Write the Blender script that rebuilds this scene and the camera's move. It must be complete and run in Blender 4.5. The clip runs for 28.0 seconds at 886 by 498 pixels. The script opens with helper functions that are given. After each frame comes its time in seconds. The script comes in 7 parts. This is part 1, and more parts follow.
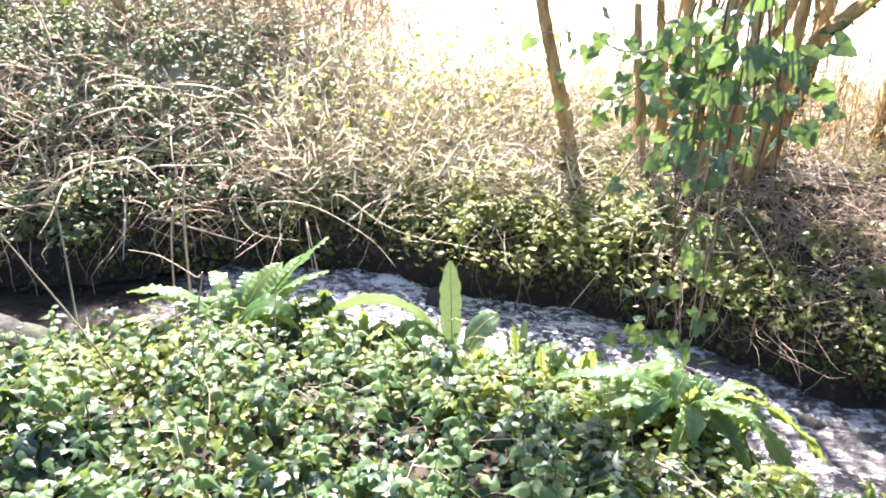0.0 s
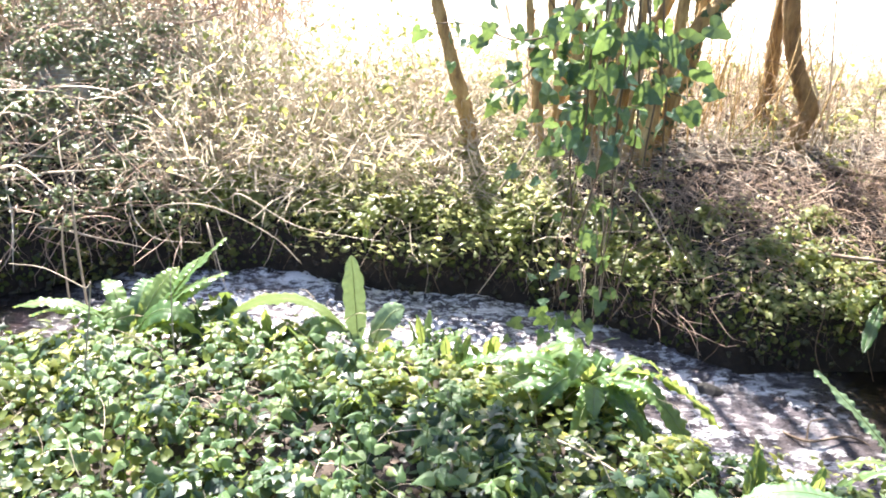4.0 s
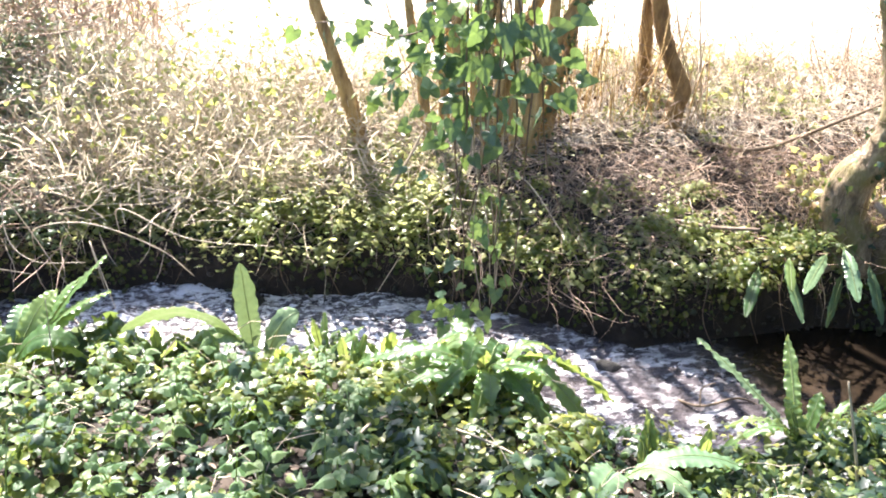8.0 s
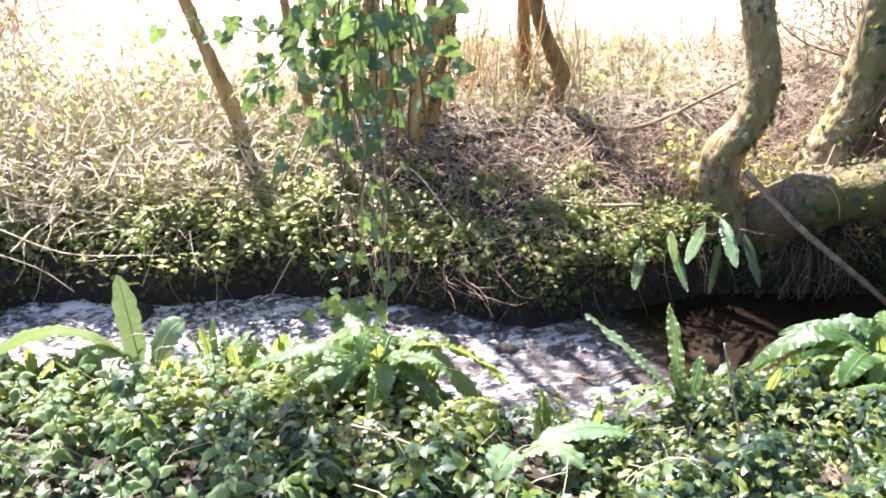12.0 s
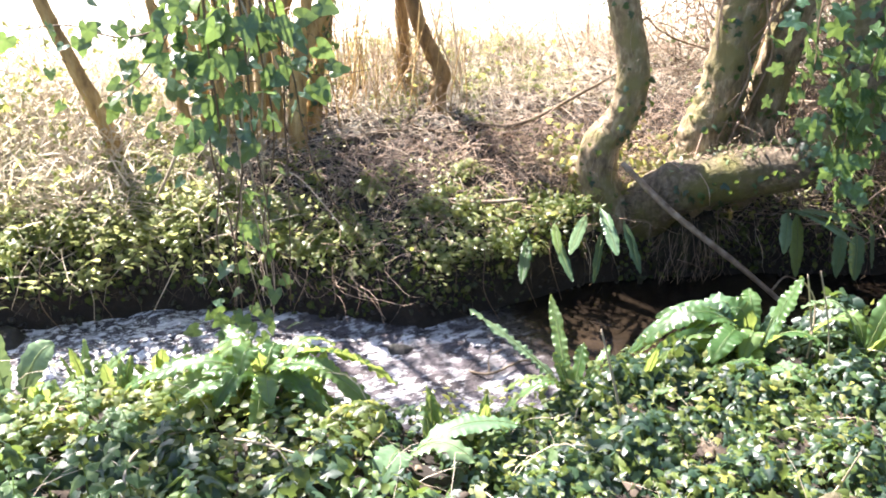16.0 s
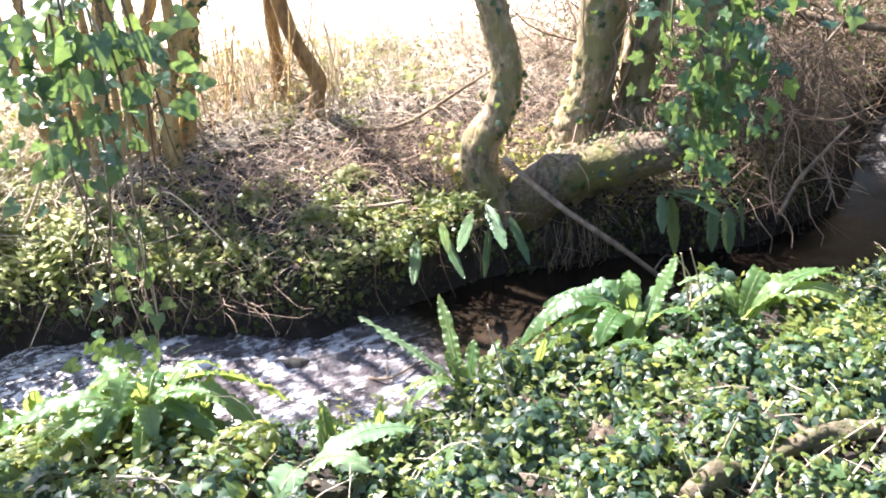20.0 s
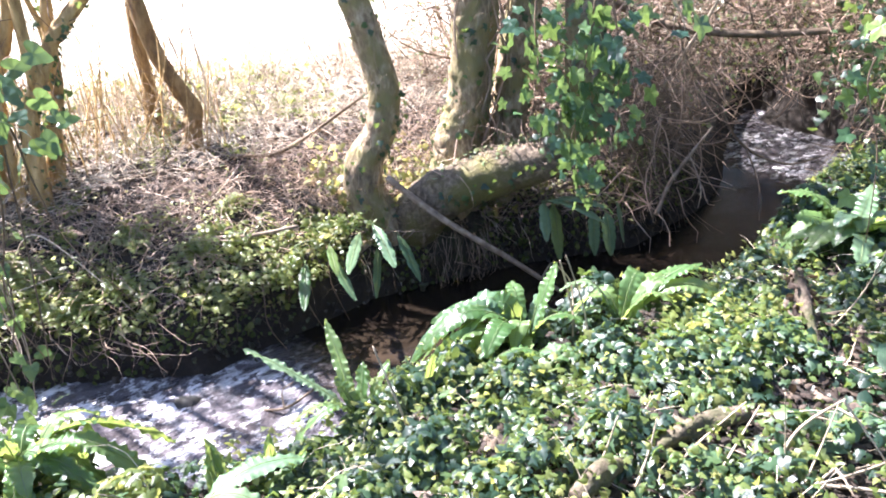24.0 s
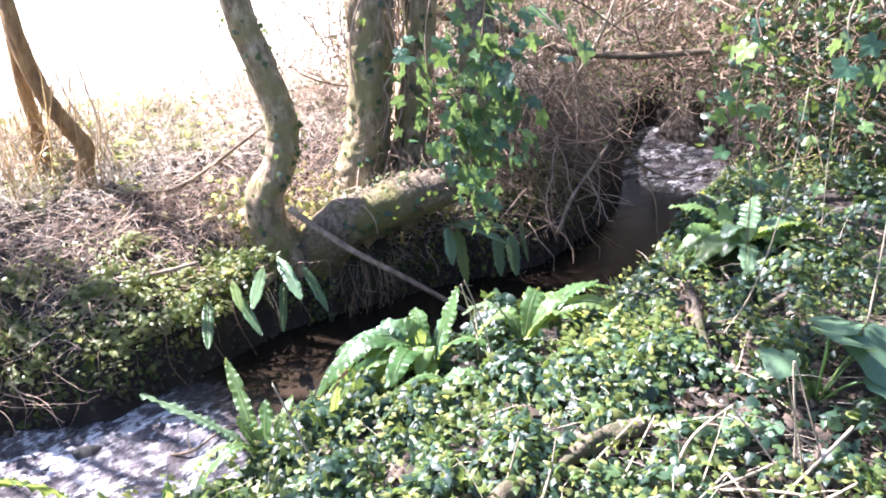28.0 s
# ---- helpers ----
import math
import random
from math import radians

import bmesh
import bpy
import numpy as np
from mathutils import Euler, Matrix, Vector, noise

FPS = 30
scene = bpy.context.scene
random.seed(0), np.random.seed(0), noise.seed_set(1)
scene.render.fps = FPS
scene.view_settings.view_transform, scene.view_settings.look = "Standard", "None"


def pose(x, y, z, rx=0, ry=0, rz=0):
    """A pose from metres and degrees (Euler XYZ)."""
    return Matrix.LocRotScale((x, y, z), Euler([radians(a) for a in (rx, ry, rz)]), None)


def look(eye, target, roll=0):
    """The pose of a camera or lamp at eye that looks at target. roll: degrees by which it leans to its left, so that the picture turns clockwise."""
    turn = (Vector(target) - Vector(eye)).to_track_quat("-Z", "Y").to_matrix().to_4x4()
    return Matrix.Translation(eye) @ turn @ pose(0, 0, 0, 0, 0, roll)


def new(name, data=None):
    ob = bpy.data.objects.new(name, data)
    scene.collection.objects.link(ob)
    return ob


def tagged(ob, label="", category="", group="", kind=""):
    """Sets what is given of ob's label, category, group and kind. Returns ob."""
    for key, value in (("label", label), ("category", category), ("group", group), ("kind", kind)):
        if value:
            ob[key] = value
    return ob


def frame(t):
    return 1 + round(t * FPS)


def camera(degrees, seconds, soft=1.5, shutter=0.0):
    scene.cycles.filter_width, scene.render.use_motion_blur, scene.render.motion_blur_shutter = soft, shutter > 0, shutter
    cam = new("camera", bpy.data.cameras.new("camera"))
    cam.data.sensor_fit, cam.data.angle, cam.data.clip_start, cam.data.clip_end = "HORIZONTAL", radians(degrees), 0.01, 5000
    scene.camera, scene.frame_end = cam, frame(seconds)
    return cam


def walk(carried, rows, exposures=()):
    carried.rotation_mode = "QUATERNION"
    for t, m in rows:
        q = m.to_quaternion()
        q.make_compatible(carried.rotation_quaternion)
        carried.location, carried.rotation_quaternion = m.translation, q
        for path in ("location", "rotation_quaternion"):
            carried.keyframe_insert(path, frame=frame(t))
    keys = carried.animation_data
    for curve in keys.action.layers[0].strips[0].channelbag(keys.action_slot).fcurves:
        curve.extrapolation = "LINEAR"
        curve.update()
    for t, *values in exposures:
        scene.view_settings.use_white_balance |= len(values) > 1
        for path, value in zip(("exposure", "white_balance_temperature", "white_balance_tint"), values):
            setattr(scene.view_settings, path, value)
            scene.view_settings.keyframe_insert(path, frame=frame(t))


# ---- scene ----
cam = camera(57.4, 28.0, soft=1.9)
PATH = [
    (0, (0.03, -0.076, 1.783), (-0.061, 1.701, 0.868), 3.5),
    (0.5, (0.032, -0.076, 1.783), (-0.036, 1.703, 0.873), 3.5),
    (1, (0.044, -0.076, 1.787), (0.001, 1.703, 0.874), 3.4),
    (1.5, (0.055, -0.073, 1.79), (0.034, 1.704, 0.874), 3.2),
    (2, (0.055, -0.068, 1.792), (0.067, 1.708, 0.873), 3.3),
    (2.5, (0.069, -0.076, 1.795), (0.105, 1.699, 0.875), 3.3),
    (3, (0.081, -0.076, 1.793), (0.142, 1.698, 0.873), 3.1),
    (3.5, (0.089, -0.077, 1.797), (0.177, 1.695, 0.874), 3.3),
    (5.5, (0.126, -0.08, 1.801), (0.325, 1.681, 0.873), 3.0),
    (6, (0.137, -0.081, 1.799), (0.366, 1.676, 0.871), 2.7),
    (6.5, (0.144, -0.084, 1.8), (0.4, 1.669, 0.872), 2.4),
    (7, (0.149, -0.091, 1.807), (0.432, 1.659, 0.88), 2.4),
    (7.5, (0.153, -0.087, 1.803), (0.466, 1.659, 0.879), 2.5),
    (8, (0.165, -0.091, 1.803), (0.507, 1.651, 0.882), 2.5),
    (8.5, (0.172, -0.091, 1.8), (0.542, 1.645, 0.879), 2.4),
    (9, (0.181, -0.096, 1.797), (0.581, 1.635, 0.878), 2.3),
    (9.5, (0.185, -0.097, 1.8), (0.612, 1.626, 0.879), 2.4),
    (10, (0.196, -0.097, 1.798), (0.651, 1.618, 0.876), 2.4),
    (10.5, (0.205, -0.098, 1.797), (0.688, 1.609, 0.874), 2.4),
    (11, (0.211, -0.097, 1.797), (0.724, 1.601, 0.872), 2.3),
    (11.5, (0.223, -0.097, 1.795), (0.76, 1.592, 0.868), 2.1),
    (12, (0.234, -0.1, 1.794), (0.803, 1.578, 0.867), 1.9),
    (12.5, (0.244, -0.106, 1.791), (0.845, 1.562, 0.867), 1.8),
    (14.5, (0.283, -0.114, 1.783), (0.997, 1.514, 0.866), 2.3),
    (15, (0.291, -0.111, 1.785), (1.036, 1.504, 0.871), 2.3),
    (15.5, (0.3, -0.115, 1.787), (1.072, 1.488, 0.872), 2.4),
    (16, (0.307, -0.12, 1.785), (1.105, 1.47, 0.871), 2.4),
    (16.5, (0.315, -0.131, 1.782), (1.134, 1.45, 0.871), 2.2),
    (17, (0.323, -0.134, 1.783), (1.165, 1.436, 0.872), 1.9),
    (17.5, (0.331, -0.131, 1.783), (1.195, 1.424, 0.869), 1.9),
    (18, (0.345, -0.13, 1.782), (1.235, 1.409, 0.865), 1.6),
    (18.5, (0.353, -0.138, 1.787), (1.271, 1.384, 0.87), 1.4),
    (19, (0.357, -0.145, 1.785), (1.305, 1.362, 0.874), 1.3),
    (19.5, (0.371, -0.136, 1.78), (1.349, 1.354, 0.873), 1.3),
    (20, (0.377, -0.138, 1.787), (1.389, 1.333, 0.884), 1.1),
    (20.5, (0.385, -0.147, 1.786), (1.428, 1.305, 0.89), 0.9),
    (21, (0.397, -0.156, 1.785), (1.475, 1.276, 0.896), 0.7),
    (21.5, (0.403, -0.16, 1.787), (1.509, 1.254, 0.905), 0.8),
    (23.5, (0.429, -0.181, 1.792), (1.62, 1.174, 0.929), 0.5),
    (24, (0.435, -0.189, 1.802), (1.65, 1.147, 0.941), 0.3),
    (24.5, (0.447, -0.192, 1.796), (1.687, 1.124, 0.942), 0.2),
    (25, (0.453, -0.195, 1.801), (1.718, 1.098, 0.947), 0.3),
    (25.5, (0.457, -0.2, 1.802), (1.743, 1.075, 0.953), 0.5),
    (26, (0.464, -0.208, 1.804), (1.77, 1.051, 0.961), 0.4),
    (26.5, (0.466, -0.218, 1.811), (1.789, 1.027, 0.975), 0.3),
    (27, (0.476, -0.227, 1.815), (1.815, 1.005, 0.987), 0.3),
    (27.5, (0.478, -0.238, 1.818), (1.836, 0.981, 1.001), 0.3),
    (28, (0.487, -0.242, 1.824), (1.862, 0.965, 1.017), 0.1),
]
walk(cam, [(t, look(eye, target, roll)) for t, eye, target, roll in PATH], exposures=[(0.0, 2.9, 6500, 19), (11.0, 2.77, 6500, 19), (17.0, 2.84, 6500, 19), (24.0, 3.0, 5950, 24), (28.0, 3.02, 5850, 27)])

# ---- light: low spring sun from beyond the stream, clear sky ----
SUN_ELEVATION, SUN_AZIMUTH = 47.0, -18.0
world = bpy.data.worlds.new("sky")
scene.world = world
world.use_nodes = True
wn = world.node_tree.nodes
sky = wn.new("ShaderNodeTexSky")
sky.sky_type, sky.sun_disc = "NISHITA", False
sky.sun_elevation, sky.sun_rotation = radians(SUN_ELEVATION), radians(SUN_AZIMUTH)
wn["Background"].inputs["Strength"].default_value = 0.065
world.node_tree.links.new(sky.outputs[0], wn["Background"].inputs["Color"])
sun = new("sun", bpy.data.lights.new("sun", "SUN"))
sun.data.energy, sun.data.angle, sun.data.color = 5.0, radians(0.9), (1.0, 0.95, 0.88)
_a, _e = radians(SUN_AZIMUTH), radians(SUN_ELEVATION)
TO_SUN = Vector((math.sin(_a) * math.cos(_e), math.cos(_a) * math.cos(_e), math.sin(_e)))
sun.matrix_world = look(TO_SUN * 30, (0, 0, 0))

# ---- materials ----
rng = np.random.default_rng(11)


def material(name):
    m = bpy.data.materials.new(name)
    m.use_nodes = True
    return m, m.node_tree.nodes, m.node_tree.links, m.node_tree.nodes["Principled BSDF"]


def ramp(n, l, source, stops):
    r = n.new("ShaderNodeValToRGB")
    while len(r.color_ramp.elements) < len(stops):
        r.color_ramp.elements.new(0.5)
    for e, (p, c) in zip(r.color_ramp.elements, stops):
        e.position, e.color = p, (*c, 1)
    l.new(source, r.inputs["Fac"])
    return r.outputs["Color"]


def noise_node(n, l, scale, detail=4.0, rough=0.6, stretch=None):
    tc = n.new("ShaderNodeTexCoord")
    t = n.new("ShaderNodeTexNoise")
    t.inputs["Scale"].default_value, t.inputs["Detail"].default_value, t.inputs["Roughness"].default_value = scale, detail, rough
    src = tc.outputs["Object"]
    if stretch:
        mp = n.new("ShaderNodeMapping")
        mp.inputs["Scale"].default_value = stretch
        l.new(src, mp.inputs["Vector"])
        src = mp.outputs["Vector"]
    l.new(src, t.inputs["Vector"])
    return t.outputs["Fac"]


def mix(n, l, fac, a, b, kind="MIX"):
    x = n.new("ShaderNodeMix")
    x.data_type, x.blend_type = "RGBA", kind
    for key, v in ((0, fac), (6, a), (7, b)):
        if hasattr(v, "is_linked"):
            l.new(v, x.inputs[key])
        else:
            x.inputs[key].default_value = v if key == 0 else (*v, 1)
    return x.outputs[2]


def bump(n, l, bsdf, height, strength, distance):
    b = n.new("ShaderNodeBump")
    b.inputs["Strength"].default_value, b.inputs["Distance"].default_value = strength, distance
    l.new(height, b.inputs["Height"])
    l.new(b.outputs["Normal"], bsdf.inputs["Normal"])


def leaf_material(name, stops, glow, rough=0.4, through_share=0.4, single=False, fine=60.0):
    """Leaf: glossy skin over a coloured body, light passing through it."""
    m, n, l, p = material(name)
    if single:
        rnd = n.new("ShaderNodeObjectInfo").outputs["Random"]
    else:
        rnd = n.new("ShaderNodeNewGeometry").outputs["Random Per Island"]
    col = ramp(n, l, rnd, stops)
    ns = noise_node(n, l, fine, 3)
    col = mix(n, l, 0.5, col, ramp(n, l, ns, [(0.3, (0.45, 0.45, 0.45)), (0.7, (1.0, 1.0, 1.0))]), "MULTIPLY")
    l.new(col, p.inputs["Base Color"])
    p.inputs["Roughness"].default_value = rough
    bump(n, l, p, ns, 0.35, 0.004)
    tr = n.new("ShaderNodeBsdfTranslucent")
    l.new(mix(n, l, 0.55, col, glow), tr.inputs["Color"])
    ms = n.new("ShaderNodeMixShader")
    ms.inputs[0].default_value = through_share
    l.new(p.outputs[0], ms.inputs[1])
    l.new(tr.outputs[0], ms.inputs[2])
    l.new(ms.outputs[0], n["Material Output"].inputs["Surface"])
    return m


def plain_material(name, stops, rough=0.8, scale=20.0, depth=0.01, stretch=None, island=False, moss=None, moss_scale=3.0):
    m, n, l, p = material(name)
    ns = noise_node(n, l, scale, 6, 0.65, stretch)
    col = ramp(n, l, ns, stops)
    if island:
        rnd = n.new("ShaderNodeNewGeometry").outputs["Random Per Island"]
        col = mix(n, l, 0.8, col, ramp(n, l, rnd, [(0.0, (0.45, 0.42, 0.4)), (1.0, (1.15, 1.1, 1.0))]), "MULTIPLY")
    if moss:
        big = noise_node(n, l, moss_scale, 5, 0.6)
        f = ramp(n, l, big, [(0.45, (0, 0, 0)), (0.6, (1, 1, 1))])
        col = mix(n, l, f, col, moss)
    l.new(col, p.inputs["Base Color"])
    p.inputs["Roughness"].default_value = rough
    bump(n, l, p, ns, 0.9, depth)
    return m


IVY = leaf_material("ivy_leaf", [(0.0, (0.012, 0.032, 0.022)), (0.5, (0.022, 0.055, 0.033)), (0.74, (0.046, 0.094, 0.042)), (0.94, (0.1, 0.165, 0.05)), (1.0, (0.2, 0.22, 0.07))], (0.36, 0.5, 0.09), 0.42, 0.28)
IVY_BIG = leaf_material("ivy_leaf_large", [(0.0, (0.026, 0.07, 0.046)), (0.5, (0.042, 0.1, 0.058)), (0.75, (0.07, 0.15, 0.06)), (1.0, (0.19, 0.28, 0.07))], (0.32, 0.47, 0.1), 0.33, 0.33, single=True)
NETTLE = leaf_material("nettle_leaf", [(0.0, (0.04, 0.09, 0.035)), (0.6, (0.085, 0.16, 0.06)), (1.0, (0.2, 0.27, 0.1))], (0.46, 0.58, 0.14), 0.42, 0.36)
NETTLE_BIG = leaf_material("nettle_leaf_large", [(0.0, (0.05, 0.12, 0.045)), (0.6, (0.1, 0.19, 0.07)), (1.0, (0.2, 0.28, 0.11))], (0.5, 0.62, 0.15), 0.42, 0.38, single=True, fine=90)
HERB = leaf_material("herb_leaf", [(0.0, (0.05, 0.09, 0.025)), (0.7, (0.14, 0.19, 0.05)), (1.0, (0.33, 0.33, 0.12))], (0.72, 0.74, 0.18), 0.4, 0.48)
HILL_LEAF = leaf_material("hill_leaf", [(0.0, (0.05, 0.1, 0.05)), (0.6, (0.11, 0.17, 0.085)), (1.0, (0.26, 0.29, 0.14))], (0.55, 0.64, 0.26), 0.35, 0.48)
# Lighter copy of the herb leaf, with sunlight put into its colour.
LIT_PALE_HERB = leaf_material("lit_pale_herb_leaf", [(0.0, (0.12, 0.17, 0.06)), (0.7, (0.25, 0.29, 0.11)), (1.0, (0.4, 0.4, 0.22))], (0.78, 0.8, 0.32), 0.3, 0.5)
FERN = leaf_material("fern_frond", [(0.0, (0.06, 0.14, 0.045)), (0.6, (0.1, 0.19, 0.065)), (1.0, (0.18, 0.26, 0.09))], (0.6, 0.72, 0.15), 0.36, 0.42, single=True, fine=40)
FERN_PALE = leaf_material("fern_frond_pale", [(0.0, (0.09, 0.17, 0.085)), (0.6, (0.13, 0.22, 0.11)), (1.0, (0.18, 0.27, 0.14))], (0.4, 0.52, 0.16), 0.32, 0.2, single=True, fine=40)
RIB = leaf_material("fern_midrib", [(0.0, (0.13, 0.19, 0.06)), (1.0, (0.2, 0.26, 0.1))], (0.5, 0.5, 0.15), 0.5, 0.15, single=True)
BROAD = leaf_material("broad_leaf", [(0.0, (0.07, 0.14, 0.075)), (1.0, (0.1, 0.18, 0.09))], (0.3, 0.45, 0.14), 0.6, 0.2, single=True)
BANK_LEAF = leaf_material("bank_leaf", [(0.0, (0.04, 0.065, 0.025)), (0.4, (0.09, 0.115, 0.04)), (0.7, (0.19, 0.2, 0.065)), (0.88, (0.34, 0.31, 0.13)), (1.0, (0.2, 0.13, 0.07))], (0.7, 0.68, 0.18), 0.42, 0.46)
DEAD_LEAF = leaf_material("dead_leaf", [(0.0, (0.035, 0.022, 0.014)), (0.6, (0.08, 0.058, 0.04)), (1.0, (0.2, 0.15, 0.105))], (0.3, 0.2, 0.09), 0.8, 0.12)
MOSS = leaf_material("moss", [(0.0, (0.025, 0.045, 0.012)), (0.7, (0.07, 0.1, 0.02)), (1.0, (0.15, 0.17, 0.04))], (0.3, 0.36, 0.05), 0.8, 0.25)
DRY_GRASS = leaf_material("dry_grass", [(0.0, (0.32, 0.27, 0.19)), (0.6, (0.5, 0.45, 0.34)), (1.0, (0.66, 0.61, 0.49))], (0.78, 0.72, 0.54), 0.6, 0.4)
STRAW = plain_material("straw", [(0.2, (0.38, 0.31, 0.22)), (0.8, (0.72, 0.65, 0.52))], 0.7, 14, 0.002, island=True)
STALK = plain_material("dead_stalk", [(0.2, (0.2, 0.155, 0.1)), (0.8, (0.5, 0.42, 0.3))], 0.7, 18, 0.002)
TWIG = plain_material("twig", [(0.2, (0.07, 0.045, 0.03)), (0.8, (0.24, 0.17, 0.11))], 0.8, 20, 0.003, island=True)
BARK = plain_material("bark", [(0.3, (0.07, 0.052, 0.032)), (0.5, (0.27, 0.2, 0.115)), (0.72, (0.52, 0.44, 0.29))], 0.8, 24, 0.03, (1, 1, 0.4), moss=(0.21, 0.18, 0.07), moss_scale=4.0)
BARK_OLD = plain_material("mossy_bark", [(0.3, (0.04, 0.029, 0.02)), (0.5, (0.12, 0.09, 0.056)), (0.72, (0.25, 0.2, 0.135))], 0.85, 30, 0.02, (1, 1, 1), moss=(0.12, 0.11, 0.03), moss_scale=2.2)
BARK_MID = plain_material("bent_bark", [(0.3, (0.09, 0.052, 0.022)), (0.5, (0.22, 0.14, 0.055)), (0.75, (0.36, 0.26, 0.12))], 0.75, 18, 0.03, (1, 1, 0.3))
# TWIG_PALE and TWIG_ROSY: twig brown lightened, sun and haze put into the colour.
TWIG_PALE = plain_material("pale_twig", [(0.2, (0.2, 0.14, 0.1)), (0.8, (0.46, 0.36, 0.27))], 0.75, 20, 0.003, island=True)
TWIG_ROSY = plain_material("rosy_twig", [(0.2, (0.32, 0.22, 0.16)), (0.8, (0.6, 0.47, 0.36))], 0.7, 20, 0.003, island=True)
BARK_GOLD = plain_material("coppice_bark", [(0.3, (0.15, 0.085, 0.035)), (0.5, (0.36, 0.24, 0.09)), (0.75, (0.56, 0.42, 0.2))], 0.75, 18, 0.03, (1, 1, 0.3))
BARK_DARK = plain_material("ivy_bark", [(0.25, (0.06, 0.045, 0.03)), (0.5, (0.15, 0.11, 0.07)), (0.8, (0.28, 0.22, 0.14))], 0.9, 12, 0.03, (1, 1, 0.3))
WOOD_DEAD = plain_material("dead_wood", [(0.3, (0.09, 0.06, 0.04)), (0.5, (0.22, 0.165, 0.11)), (0.75, (0.4, 0.33, 0.24))], 0.85, 14, 0.012, (1, 1, 1))
LOG_BARK = plain_material("rotten_log", [(0.3, (0.035, 0.025, 0.016)), (0.5, (0.1, 0.076, 0.05)), (0.75, (0.24, 0.2, 0.145))], 0.9, 22, 0.02, (1, 1, 1), moss=(0.06, 0.06, 0.025), moss_scale=9.0)
STONE = plain_material("stone", [(0.3, (0.012, 0.011, 0.009)), (0.7, (0.04, 0.036, 0.03))], 0.7, 14, 0.03, moss=(0.03, 0.04, 0.012))


def ground_material():
    m, n, l, p = material("soil_and_grass")
    ns = noise_node(n, l, 9, 8, 0.7)
    soil = ramp(n, l, ns, [(0.3, (0.01, 0.0075, 0.005)), (0.55, (0.024, 0.018, 0.012)), (0.75, (0.06, 0.046, 0.033))])
    straw = ramp(n, l, noise_node(n, l, 3, 8, 0.7), [(0.3, (0.56, 0.54, 0.42)), (0.7, (0.8, 0.78, 0.66))])
    geo = n.new("ShaderNodeNewGeometry")
    sep = n.new("ShaderNodeSeparateXYZ")
    l.new(geo.outputs["Position"], sep.inputs[0])
    mr = n.new("ShaderNodeMapRange")
    mr.inputs["From Min"].default_value, mr.inputs["From Max"].default_value = 5.1, 6.5
    l.new(sep.outputs["Y"], mr.inputs["Value"])
    l.new(mix(n, l, mr.outputs["Result"], soil, straw), p.inputs["Base Color"])
    p.inputs["Roughness"].default_value = 0.95
    bump(n, l, p, ns, 1.0, 0.03)
    return m


